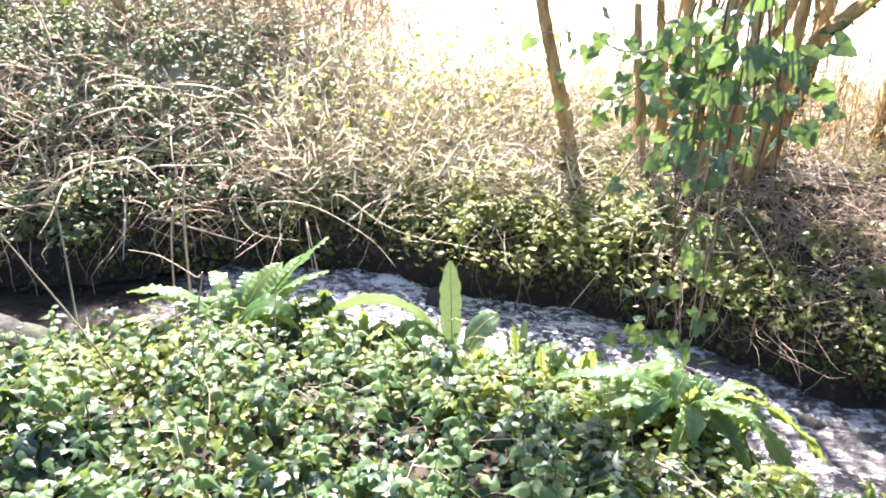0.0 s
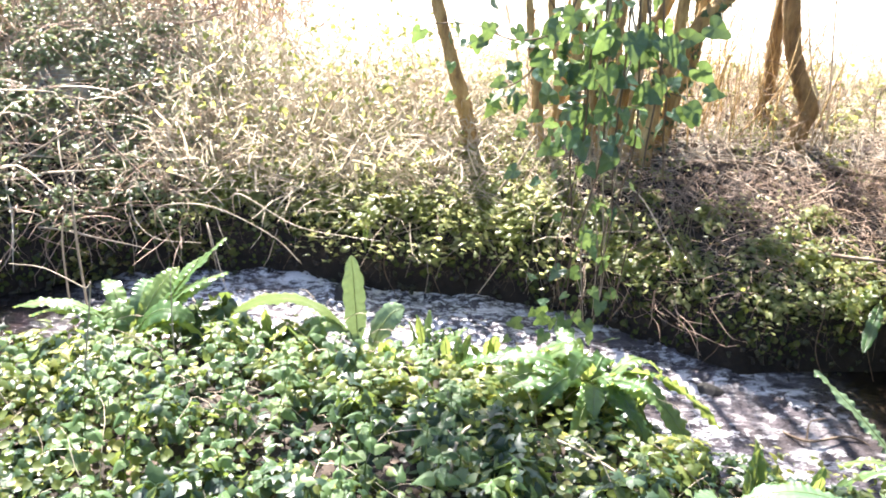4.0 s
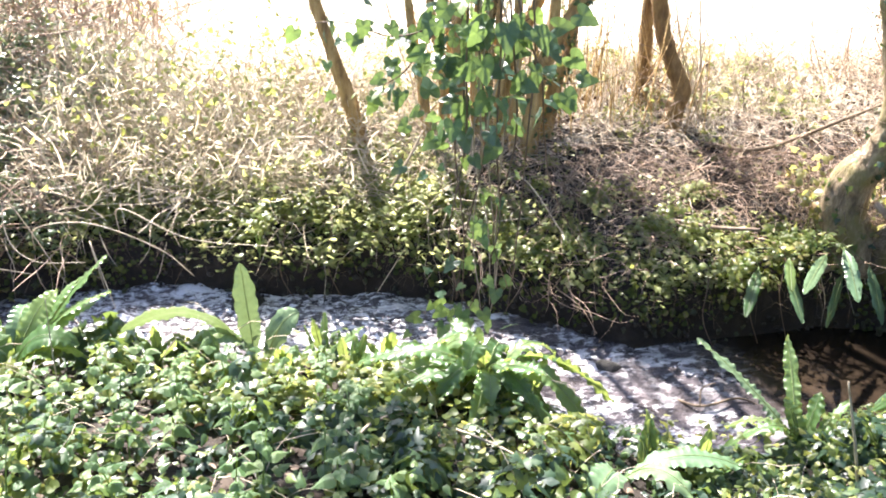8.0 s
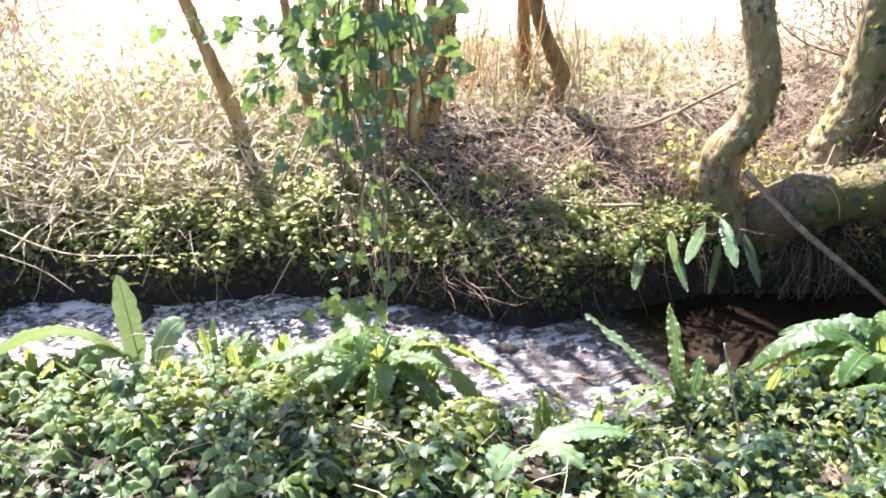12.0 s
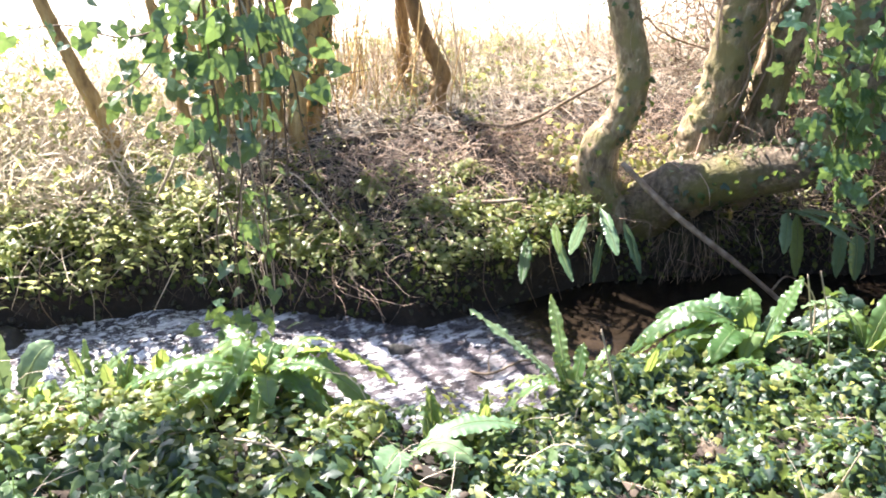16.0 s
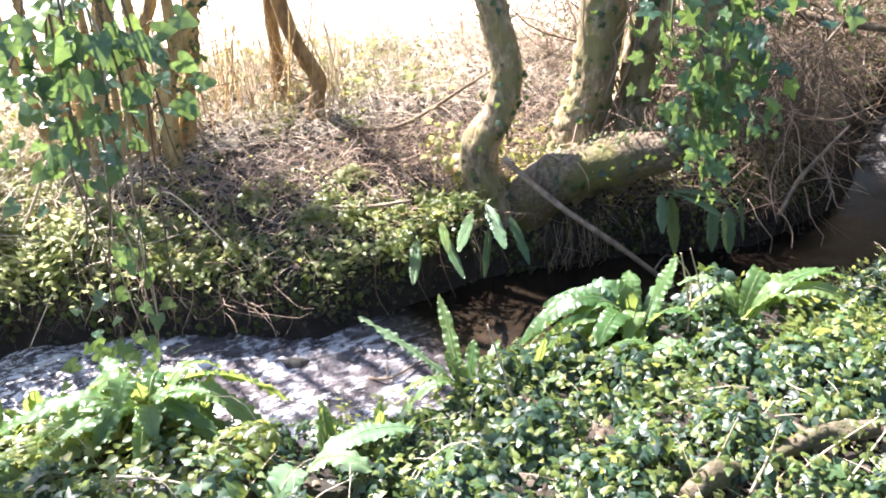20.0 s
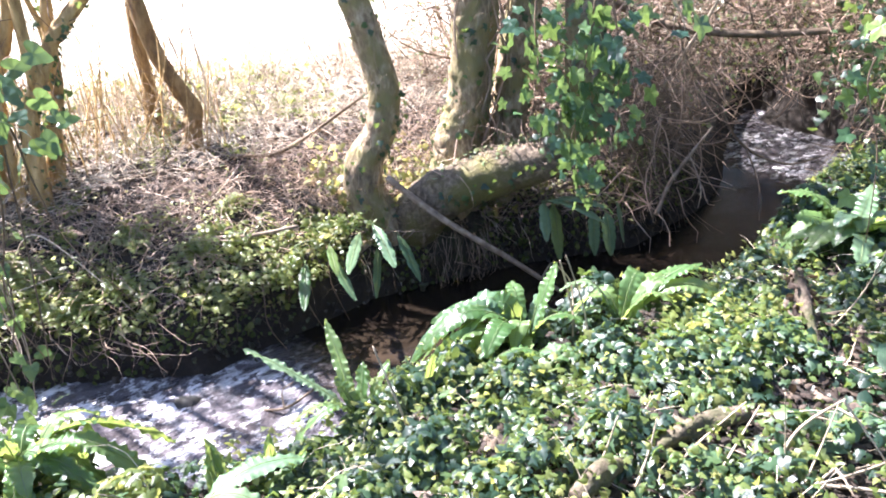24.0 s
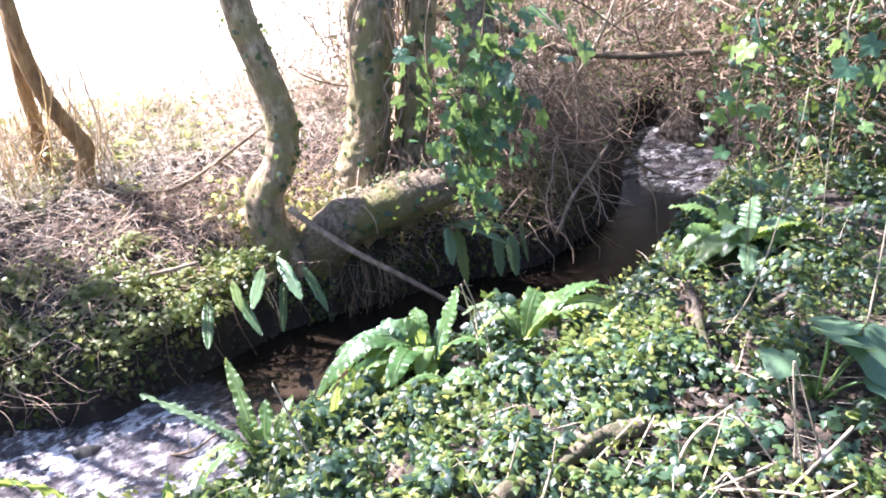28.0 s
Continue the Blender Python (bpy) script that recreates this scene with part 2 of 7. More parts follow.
def water_material():
    m, n, l, p = material("stream_water")
    geo = n.new("ShaderNodeNewGeometry")
    sep = n.new("ShaderNodeSeparateXYZ")
    l.new(geo.outputs["Position"], sep.inputs[0])
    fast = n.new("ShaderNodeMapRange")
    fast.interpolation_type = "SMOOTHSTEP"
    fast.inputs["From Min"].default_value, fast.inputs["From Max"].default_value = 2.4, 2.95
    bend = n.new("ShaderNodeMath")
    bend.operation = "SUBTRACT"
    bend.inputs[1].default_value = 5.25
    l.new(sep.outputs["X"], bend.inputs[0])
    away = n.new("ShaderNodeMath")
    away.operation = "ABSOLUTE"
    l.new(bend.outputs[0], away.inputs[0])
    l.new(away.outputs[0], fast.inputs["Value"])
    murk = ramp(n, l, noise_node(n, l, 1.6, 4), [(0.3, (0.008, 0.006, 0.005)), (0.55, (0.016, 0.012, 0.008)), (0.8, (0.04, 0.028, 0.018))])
    # White blotches colour in both foam and sun glints on the waves.
    foam_and_glints = ramp(n, l, noise_node(n, l, 9, 6, 0.75, (0.75, 1.25, 1)), [(0.49, (0, 0, 0)), (0.565, (1, 1, 1))])
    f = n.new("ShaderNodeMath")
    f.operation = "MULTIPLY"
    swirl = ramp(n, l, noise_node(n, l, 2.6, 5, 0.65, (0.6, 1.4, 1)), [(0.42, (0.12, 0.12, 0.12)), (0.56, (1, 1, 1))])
    # Finer white specks paint sun glitter into the colour, upstream of x 1.35.
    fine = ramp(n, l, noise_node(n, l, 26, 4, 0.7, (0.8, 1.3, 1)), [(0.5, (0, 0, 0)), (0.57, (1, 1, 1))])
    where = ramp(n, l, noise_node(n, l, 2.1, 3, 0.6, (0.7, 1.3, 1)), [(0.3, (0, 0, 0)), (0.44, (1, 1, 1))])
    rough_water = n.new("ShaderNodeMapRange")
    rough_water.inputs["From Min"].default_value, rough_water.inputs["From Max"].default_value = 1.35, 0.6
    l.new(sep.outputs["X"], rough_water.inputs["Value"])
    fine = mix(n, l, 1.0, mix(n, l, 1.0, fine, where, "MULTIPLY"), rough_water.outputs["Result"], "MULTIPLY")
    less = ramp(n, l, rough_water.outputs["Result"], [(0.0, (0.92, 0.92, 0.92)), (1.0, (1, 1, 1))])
    foam_and_glints = mix(n, l, 1.0, mix(n, l, 1.0, foam_and_glints, swirl, "MULTIPLY"), less, "MULTIPLY")
    l.new(mix(n, l, 1.0, foam_and_glints, fine, "LIGHTEN"), f.inputs[0])
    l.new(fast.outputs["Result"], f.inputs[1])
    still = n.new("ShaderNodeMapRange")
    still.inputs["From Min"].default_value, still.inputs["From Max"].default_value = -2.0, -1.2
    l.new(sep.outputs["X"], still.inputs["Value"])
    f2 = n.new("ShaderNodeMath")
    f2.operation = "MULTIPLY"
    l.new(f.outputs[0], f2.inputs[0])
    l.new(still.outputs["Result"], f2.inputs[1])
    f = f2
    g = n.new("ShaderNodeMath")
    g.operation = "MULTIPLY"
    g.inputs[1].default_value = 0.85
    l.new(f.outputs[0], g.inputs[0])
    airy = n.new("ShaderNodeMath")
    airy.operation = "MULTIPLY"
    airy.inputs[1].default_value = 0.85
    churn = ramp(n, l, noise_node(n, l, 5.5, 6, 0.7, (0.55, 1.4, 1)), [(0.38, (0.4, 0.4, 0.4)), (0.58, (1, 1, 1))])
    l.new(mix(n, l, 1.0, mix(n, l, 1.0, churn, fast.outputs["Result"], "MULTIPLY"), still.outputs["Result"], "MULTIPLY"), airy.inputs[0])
    # Body paled and tinted lilac for churned water and reflected sky.
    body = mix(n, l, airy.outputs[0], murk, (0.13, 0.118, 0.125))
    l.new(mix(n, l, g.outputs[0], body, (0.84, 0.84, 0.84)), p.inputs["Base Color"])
    p.inputs["Roughness"].default_value = 0.1
    p.inputs["IOR"].default_value = 1.33
    waves = n.new("ShaderNodeMath")
    waves.operation = "ADD"
    l.new(noise_node(n, l, 34, 3, 0.6, (0.6, 1.3, 1)), waves.inputs[0])
    l.new(noise_node(n, l, 11, 2, 0.5, (0.6, 1.2, 1)), waves.inputs[1])
    lift = n.new("ShaderNodeMath")
    lift.operation = "MULTIPLY_ADD"
    lift.inputs[1].default_value, lift.inputs[2].default_value = 0.85, 0.15
    l.new(fast.outputs["Result"], lift.inputs[0])
    tall = n.new("ShaderNodeMath")
    tall.operation = "MULTIPLY"
    l.new(waves.outputs[0], tall.inputs[0])
    l.new(lift.outputs[0], tall.inputs[1])
    bump(n, l, p, tall.outputs[0], 1.0, 0.024)
    return m


EARTH = plain_material("wet_earth", [(0.3, (0.01, 0.008, 0.006)), (0.55, (0.03, 0.023, 0.016)), (0.8, (0.07, 0.055, 0.04))], 0.55, 14, 0.02, moss=(0.035, 0.045, 0.012))
ROOT_EARTH = plain_material("root_earth", [(0.3, (0.01, 0.008, 0.005)), (0.55, (0.03, 0.024, 0.013)), (0.8, (0.07, 0.055, 0.032))], 0.9, 26, 0.04, moss=(0.04, 0.045, 0.012), moss_scale=6.0)
GROUND, WATER = ground_material(), water_material()

# ---- the lie of the land ----
NEAR_X = [-60, -8, -6, -3, -1.83, -0.67, -0.05, 0.4, 0.9, 1.08, 1.3, 1.75, 2.2, 2.6, 3.3, 3.9, 4.5, 5.4, 6.4, 7.6, 9.2, 10.2, 13, 60]
NEAR_Y = [0, 1.4, 1.6, 2.1, 2.45, 2.9, 2.75, 2.7, 2.55, 2.25, 1.98, 1.9, 1.98, 2.0, 1.93, 1.6, 1.6, 1.85, 1.95, 2.0, 2.6, 4.6, 9, 40]
FAR_X = [-60, -8, -4, -2.5, -1.7, -0.74, 0.06, 0.62, 1.2, 1.8, 2.13, 2.75, 3.4, 4.0, 4.7, 5.5, 6.7, 7.4, 8.2, 9.2, 10.2, 13, 60]
FAR_Y = [2, 3.4, 4.0, 4.3, 4.7, 4.82, 4.56, 4.53, 4.35, 3.95, 3.72, 3.76, 3.8, 3.67, 3.45, 3.1, 3.2, 3.45, 3.9, 4.4, 4.7, 9.1, 40.1]
BANK_E = [-0.5, -0.1, 0.0, 0.06, 0.16, 0.35, 0.65, 1.05, 1.6, 3, 6, 12, 70]
BANK_Z = [-1.2, -1.08, -0.97, -0.72, -0.6, -0.5, -0.41, -0.28, -0.17, -0.08, 0.0, 0.1, 0.9]
WATER_Z = -0.95


def step(v):
    v = np.clip(v, 0, 1)
    return v * v * (3 - 2 * v)


def lumps(x, y):
    return 0.5 * (np.sin(3.1 * x + 1.7 * np.sin(2.3 * y)) * np.cos(2.7 * y + np.sin(1.9 * x)) + 0.6 * np.sin(7.3 * x + 2 * np.sin(5.1 * y)) * np.sin(6.7 * y + 1.1))


def ground_z(x, y):
    x, y = np.asarray(x, float), np.asarray(y, float)
    d = y - np.interp(x, NEAR_X, NEAR_Y)
    e = y - np.interp(x, FAR_X, FAR_Y)
    near = -0.2 * step((d + 0.9) / 0.9) - 1.0 * step(d / 0.5) + 0.03 * lumps(x, y)
    far = np.interp(e, BANK_E, BANK_Z) + 0.5 * step((-x - 0.2) / 2.5) * step((e - 0.1) / 2.4) + 0.035 * lumps(x, y) * step((e - 0.1) / 0.3)
    return np.maximum(near, far)


# ---- mesh helpers ----
def mesh_from(name, verts, faces, mat, smooth=True):
    """A mesh from an array of places and an array (or list of arrays) of faces with equal corner counts."""
    me = bpy.data.meshes.new(name)
    faces = faces if isinstance(faces, list) else [faces]
    faces = [np.asarray(f, np.int32) for f in faces if len(f)]
    loops = np.concatenate([f.ravel() for f in faces])
    sizes = np.concatenate([np.full(len(f), f.shape[1], np.int32) for f in faces])
    verts = np.asarray(verts, np.float32)
    me.vertices.add(len(verts))
    me.vertices.foreach_set("co", verts.ravel())
    me.loops.add(len(loops))
    me.loops.foreach_set("vertex_index", loops)
    me.polygons.add(len(sizes))
    me.polygons.foreach_set("loop_start", np.concatenate([[0], np.cumsum(sizes)[:-1]]).astype(np.int32))
    me.polygons.foreach_set("use_smooth", np.full(len(sizes), smooth))
    me.materials.append(mat)
    me.update(calc_edges=True)
    me.validate()
    return me


def part(name, me, parent, label=""):
    ob = new(name, me)
    ob.parent = parent
    return tagged(ob, label)


def thing(name, at, label, category, group="", kind=""):
    ob = new(name)
    ob.location = at
    ob.empty_display_size = 0.1
    return tagged(ob, label, category, group, kind)


def curve(points, n):
    """Catmull-Rom through the points."""
    p = np.asarray(points, float)
    p = np.vstack([2 * p[0] - p[1], p, 2 * p[-1] - p[-2]])
    u = np.linspace(0, len(p) - 3 - 1e-9, n)
    i = u.astype(int)
    f = (u - i)[:, None]
    a, b, c, d = p[i], p[i + 1], p[i + 2], p[i + 3]
    return 0.5 * (2 * b + (c - a) * f + (2 * a - 5 * b + 4 * c - d) * f ** 2 + (3 * b - a - 3 * c + d) * f ** 3)


def tube(points, radii, n=None, sides=5, rough=0.0, seed=0, flute=0.0, grit=0.0):
    """A tapered, uneven round stem: places and quads."""
    n = n or max(3, 3 * len(points))
    c = curve(points, n)
    r = np.interp(np.linspace(0, 1, n), np.linspace(0, 1, len(radii)), radii)
    t = np.gradient(c, axis=0)
    t /= np.linalg.norm(t, axis=1)[:, None] + 1e-9
    ref = np.array([0.31, 0.95, 0.05]) if abs(t[:, 2]).mean() > 0.6 else np.array([0.05, 0.1, 0.99])
    a = np.cross(t, ref)
    a /= np.linalg.norm(a, axis=1)[:, None] + 1e-9
    b = np.cross(t, a)
    th = np.linspace(0, 2 * np.pi, sides, endpoint=False)
    k = np.ones((n, sides))
    if rough or flute:
        s = np.linspace(0, 1, n)[:, None] * n / 6.0
        k += rough * (np.sin(1.3 * s + 2 * th + seed) * 0.5 + np.sin(3.1 * s + 3 * th + 2 * seed) * 0.3 + np.sin(7.7 * s - 5 * th + seed) * 0.25)
        k += flute * np.sin(4 * th + 0.6 * np.sin(s + seed) + seed) * 0.5
        k += flute * np.sin(9 * th + 1.2 * np.sin(1.7 * s) + seed) * 0.3
    if grit:
        g = np.random.default_rng(int(seed * 10) + 5)
        lump = g.normal(size=(n, sides))
        lump = (lump + np.roll(lump, 1, 1) + np.roll(lump, 1, 0) + np.roll(lump, (1, 1), (0, 1))) / 2
        k += grit * lump
        for _ in range(int(n / 7)):
            i0, j0 = g.integers(0, n), g.integers(0, sides)
            di, dj = np.arange(n)[:, None] - i0, (np.arange(sides)[None] - j0 + sides // 2) % sides - sides // 2
            k += grit * g.uniform(2, 7) * np.exp(-(di / 1.6) ** 2 - (dj / (sides / 11.0)) ** 2)
    ring = c[:, None] + (r[:, None] * k)[..., None] * (np.cos(th)[None, :, None] * a[:, None] + np.sin(th)[None, :, None] * b[:, None])
    v = ring.reshape(-1, 3)
    i, j = np.meshgrid(np.arange(n - 1), np.arange(sides), indexing="ij")
    j2 = (j + 1) % sides
    f = np.stack([i * sides + j, i * sides + j2, (i + 1) * sides + j2, (i + 1) * sides + j], -1).reshape(-1, 4)
    v = np.vstack([v, c[:1], c[-1:]])
    j = np.arange(sides)
    e0 = np.stack([j, np.full(sides, len(v) - 2), (j + 1) % sides, j], -1)[:, :3]
    e1 = np.stack([(n - 1) * sides + j, (n - 1) * sides + (j + 1) % sides, np.full(sides, len(v) - 1)], -1)
    return v, f, np.vstack([e0, e1])


def joined(pieces):
    """Many tubes as one set of places, quads and triangles."""
    vs, qs, ts, k = [], [], [], 0
    for v, q, t in pieces:
        vs.append(v)
        qs.append(q + k)
        ts.append(t + k)
        k += len(v)
    return np.vstack(vs), [np.vstack(qs), np.vstack(ts)]


def tube_mesh(name, points, radii, mat, n=None, sides=6, rough=0.0, seed=0, flute=0.0, grit=0.0):
    v, q, t = tube(points, radii, n, sides, rough, seed, flute, grit)
    return mesh_from(name, v, [q, t], mat)


def scatter(templates, place, up, size, heading=None):
    """Copies of small template meshes (places, triangles; they grow along +y and face +z) as one set of places and triangles."""
    place, up, size = np.asarray(place), np.asarray(up, float), np.asarray(size)
    n = len(place)
    up = up / np.linalg.norm(up, axis=1)[:, None]
    if heading is None:
        heading = rng.normal(size=(n, 3))
    y = heading - (heading * up).sum(1)[:, None] * up
    y /= np.linalg.norm(y, axis=1)[:, None] + 1e-9
    x = np.cross(y, up)
    pick = rng.integers(0, len(templates), n)
    vs, fs, k = [], [], 0
    for i, (tv, tf) in enumerate(templates):
        s = np.nonzero(pick == i)[0]
        if not len(s):
            continue
        tv = np.asarray(tv, float)
        w = place[s][:, None] + size[s][:, None, None] * (tv[None, :, :1] * x[s][:, None] + tv[None, :, 1:2] * y[s][:, None] + tv[None, :, 2:] * up[s][:, None])
        vs.append(w.reshape(-1, 3))
        fs.append((np.asarray(tf)[None] + (np.arange(len(s)) * len(tv))[:, None, None]).reshape(-1, 3) + k)
        k += len(s) * len(tv)
    return np.vstack(vs), np.vstack(fs)


# ---- leaf shapes: they grow along +y from the stalk and face +z ----
def fan(outline, centre, dome):
    o = np.array(outline, float)
    z = -dome * (np.abs(o[:, 0]) ** 1.5) * 1.6 + 0.04 * np.sin(5 * o[:, 1] + 3 * o[:, 0])
    v = np.vstack([[centre[0], centre[1], dome * 0.25], np.c_[o, z]])
    k = len(o)
    f = [(0, 1 + i, 1 + (i + 1) % k) for i in range(k)]
    return v, np.array(f)


def mirrored(half):
    return half + [(-x, y) for x, y in reversed(half) if abs(x) > 1e-6]


IVY_SHAPES = [
    fan(mirrored([(0, 0.02), (0.18, -0.12), (0.5, 0.02), (0.25, 0.25), (0.54, 0.5), (0.17, 0.5), (0, 1.0)])[::-1], (0, 0.35), 0.3),
    fan(mirrored([(0, 0.0), (0.22, -0.14), (0.56, 0.2), (0.2, 0.38), (0.26, 0.62), (0.0, 1.0)])[::-1], (0, 0.32), 0.2),
    fan([(-0.03, 0.0), (-0.3, -0.06), (-0.5, 0.2), (-0.28, 0.4), (-0.3, 0.62), (0.02, 1.0), (0.16, 0.6), (0.45, 0.45), (0.3, 0.25), (0.42, 0.02), (0.2, -0.08)], (0, 0.32), 0.35),
    fan(mirrored([(0, 0.05), (0.28, -0.05), (0.48, 0.2), (0.4, 0.5), (0.0, 0.85)])[::-1], (0, 0.36), 0.25),
]
OVAL_SHAPES = [
    fan(mirrored([(0, 0.0), (0.26, -0.02), (0.38, 0.2), (0.34, 0.34), (0.3, 0.32), (0.26, 0.54), (0.2, 0.52), (0.13, 0.76), (0, 1.0)])[::-1], (0, 0.35), 0.28),
    fan(mirrored([(0, 0.0), (0.2, -0.02), (0.3, 0.22), (0.25, 0.3), (0.22, 0.52), (0.15, 0.55), (0.08, 0.8), (0, 1.0)])[::-1], (0, 0.38), 0.4),
]
ROUND_SHAPES = [fan([(0.46 * math.sin(a) * k, 0.42 - 0.44 * math.cos(a) * k) for a, k in zip(np.linspace(0.25, 6.03, 9), (1, 1.05, .95, 1.04, 1, .97, 1.05, .96, 1))], (0, 0.38), -0.25)]
LOBED_SHAPES = [
    fan(mirrored([(0, 0.0), (0.1, 0.1), (0.42, 0.05), (0.3, 0.22), (0.5, 0.42), (0.22, 0.42), (0.26, 0.72), (0.1, 0.68), (0, 1.0)])[::-1], (0, 0.3), 0.3),
]


def lobed(points, width, rings=3, n=26, fold=0.12, curl=0.25, seed=0):
    """A leaf whose edge follows lobes (angle from the tip, reach, breadth) round its middle."""
    a = np.linspace(0, 2 * np.pi, n, endpoint=False)
    w = np.where(a > np.pi, a - 2 * np.pi, a)
    r = np.full(n, width)
    for at, reach, broad in points:
        d = np.abs(w) - at
        r = r + reach * np.exp(-(d / broad) ** 2)
    v, f = [(0.0, 0.36, 0.02)], []
    for q in np.linspace(1.0 / rings, 1, rings):
        x, y = np.sin(a) * r * q, np.cos(a) * r * q
        z = fold * np.abs(x) - curl * (x * x + y * y) + 0.03 * q * np.sin(5 * a + seed)
        v += list(zip(x, y + 0.36, z))
    for i in range(n):
        f.append((0, 1 + (i + 1) % n, 1 + i))
        for g in range(rings - 1):
            p0, p1, p2, p3 = 1 + g * n + i, 1 + g * n + (i + 1) % n, 1 + (g + 1) * n + (i + 1) % n, 1 + (g + 1) * n + i
            f += [(p0, p1, p2), (p0, p2, p3)]
    return np.array(v), np.array(f)


HEART_SHAPES = [lobed([(0.0, 0.3, 0.35), (2.3, 0.1, 0.5), (math.pi, -0.22, 0.3)], 0.38, seed=k, fold=0.1 + 0.1 * k) for k in range(3)]
FIVE_LOBED = [lobed([(0.0, 0.32, 0.3), (1.15, 0.2, 0.27), (2.25, 0.12, 0.3), (math.pi, -0.16, 0.25)], 0.36 + 0.02 * k, seed=k, fold=0.08 + 0.1 * k) for k in range(3)]


def stem_shapes(count, bend, sides=3, n=6, thick=0.006, seed=3):
    """Curved thin stems one unit long, growing along +y and arching towards +z."""
    r = np.random.default_rng(seed)
    out = []
    for _ in range(count):
        a = bend * r.uniform(0.3, 1.3)
        pts = [(r.normal() * 0.05 * s, s * (1 - 0.25 * a * s), a * s * (1.25 - 1.1 * s) + r.normal() * 0.03 * s) for s in np.linspace(0, 1, 5)]
        v, q, t = tube(pts, [thick, thick * 0.8, thick * 0.35], n, sides)
        out.append((v, np.vstack([q[:, [0, 1, 2]], q[:, [0, 2, 3]]])))
    return out


STEMS_ARCHED = stem_shapes(7, 0.7)
STEMS_STRAIGHT = stem_shapes(6, 0.12, thick=0.007, seed=9)
STEMS_THICK = stem_shapes(8, 0.6, thick=0.011, seed=21)
BLADES = []
for _b in (0.5, 0.8, 1.2):
    _s = np.linspace(0, 1, 5)
    _c = np.c_[np.zeros(5), _s * (1 - 0.35 * _b * _s), _b * _s * (1 - 0.85 * _s)]
    _w = 0.022 * (1 - _s) ** 0.6 + 0.001
    _v = np.vstack([_c - np.c_[_w, 0 * _w, 0 * _w], _c + np.c_[_w, 0 * _w, 0 * _w]])
    BLADES.append((_v, np.array([f for i in range(4) for f in ((i, 5 + i, 6 + i), (i, 6 + i, 1 + i))])))


def ground_points(n, x0, x1, y0, y1, keep=None):
    """n places on the ground within a stretch of the plan, and the ground's normals there."""
    xs, ys = rng.uniform(x0, x1, n), rng.uniform(y0, y1, n)
    if keep is not None:
        k = keep(xs, ys)
        xs, ys = xs[k], ys[k]
    z = ground_z(xs, ys)
    h = 0.03
    nx = (ground_z(xs - h, ys) - ground_z(xs + h, ys)) / (2 * h)
    ny = (ground_z(xs, ys - h) - ground_z(xs, ys + h)) / (2 * h)
    nn = np.c_[np.clip(nx, -1.5, 1.5), np.clip(ny, -1.5, 1.5), np.ones(len(xs))]
    return np.c_[xs, ys, z], nn


def near_side(x, y, past=0.12):
    return y < np.interp(x, NEAR_X, NEAR_Y) + past


def far_side(x, y, past=0.0):
    return y > np.interp(x, FAR_X, FAR_Y) + past


def patchy(x, y, scale, seed):
    return 0.5 + 0.5 * np.sin(scale * x + seed + 1.3 * np.sin(scale * 0.8 * y + seed)) * np.sin(scale * 0.9 * y + 2 * seed + np.sin(scale * 0.7 * x))


def stuff(name, vf, mat, label, category):
    return tagged(new(name, mesh_from(name, vf[0], vf[1], mat)), label, category, kind="stuff")


def cover(name, shapes, pts, nrm, size, lift, mat, label, category, tilt=0.45, toward=(0, -0.25, 0.1)):
    n = len(pts)
    up = nrm / np.linalg.norm(nrm, axis=1)[:, None] + rng.normal(size=(n, 3)) * tilt + np.array(toward)
    up[:, 2] = np.abs(up[:, 2]) + 0.05
    place = pts + np.c_[np.zeros(n), np.zeros(n), np.full(n, 1.0)] * lift[:, None]
    return stuff(name, scatter(shapes, place, up, size), mat, label, category)


# ---- ground and water ----
def axis(lo, hi, fine, far, grow=1.35):
    a = list(np.arange(lo, hi, fine))
    s, v = fine, a[-1]
    right = []
    while v < far:
        s *= grow
        v += s
        right.append(v)
    s, v = fine, a[0]
    left = []
    while v > -far:
        s *= grow
        v -= s
        left.append(v)
    return np.array(left[::-1] + a + right)


def sheet(xs, ys, zf):
    gx, gy = np.meshgrid(xs, ys)
    v = np.c_[gx.ravel(), gy.ravel(), zf(gx.ravel(), gy.ravel())]
    nx, ny = len(xs), len(ys)
    i, j = np.meshgrid(np.arange(nx - 1), np.arange(ny - 1))
    k = (j * nx + i).ravel()
    return v, np.c_[k, k + 1, k + nx + 1, k + nx]


gv, gf = sheet(axis(-4, 8, 0.05, 150), axis(-0.5, 7.5, 0.05, 150), ground_z)
tagged(new("ground", mesh_from("ground", gv, gf, GROUND)), "brown soil stream banks rising to a pale dry meadow", "ground", kind="structure")


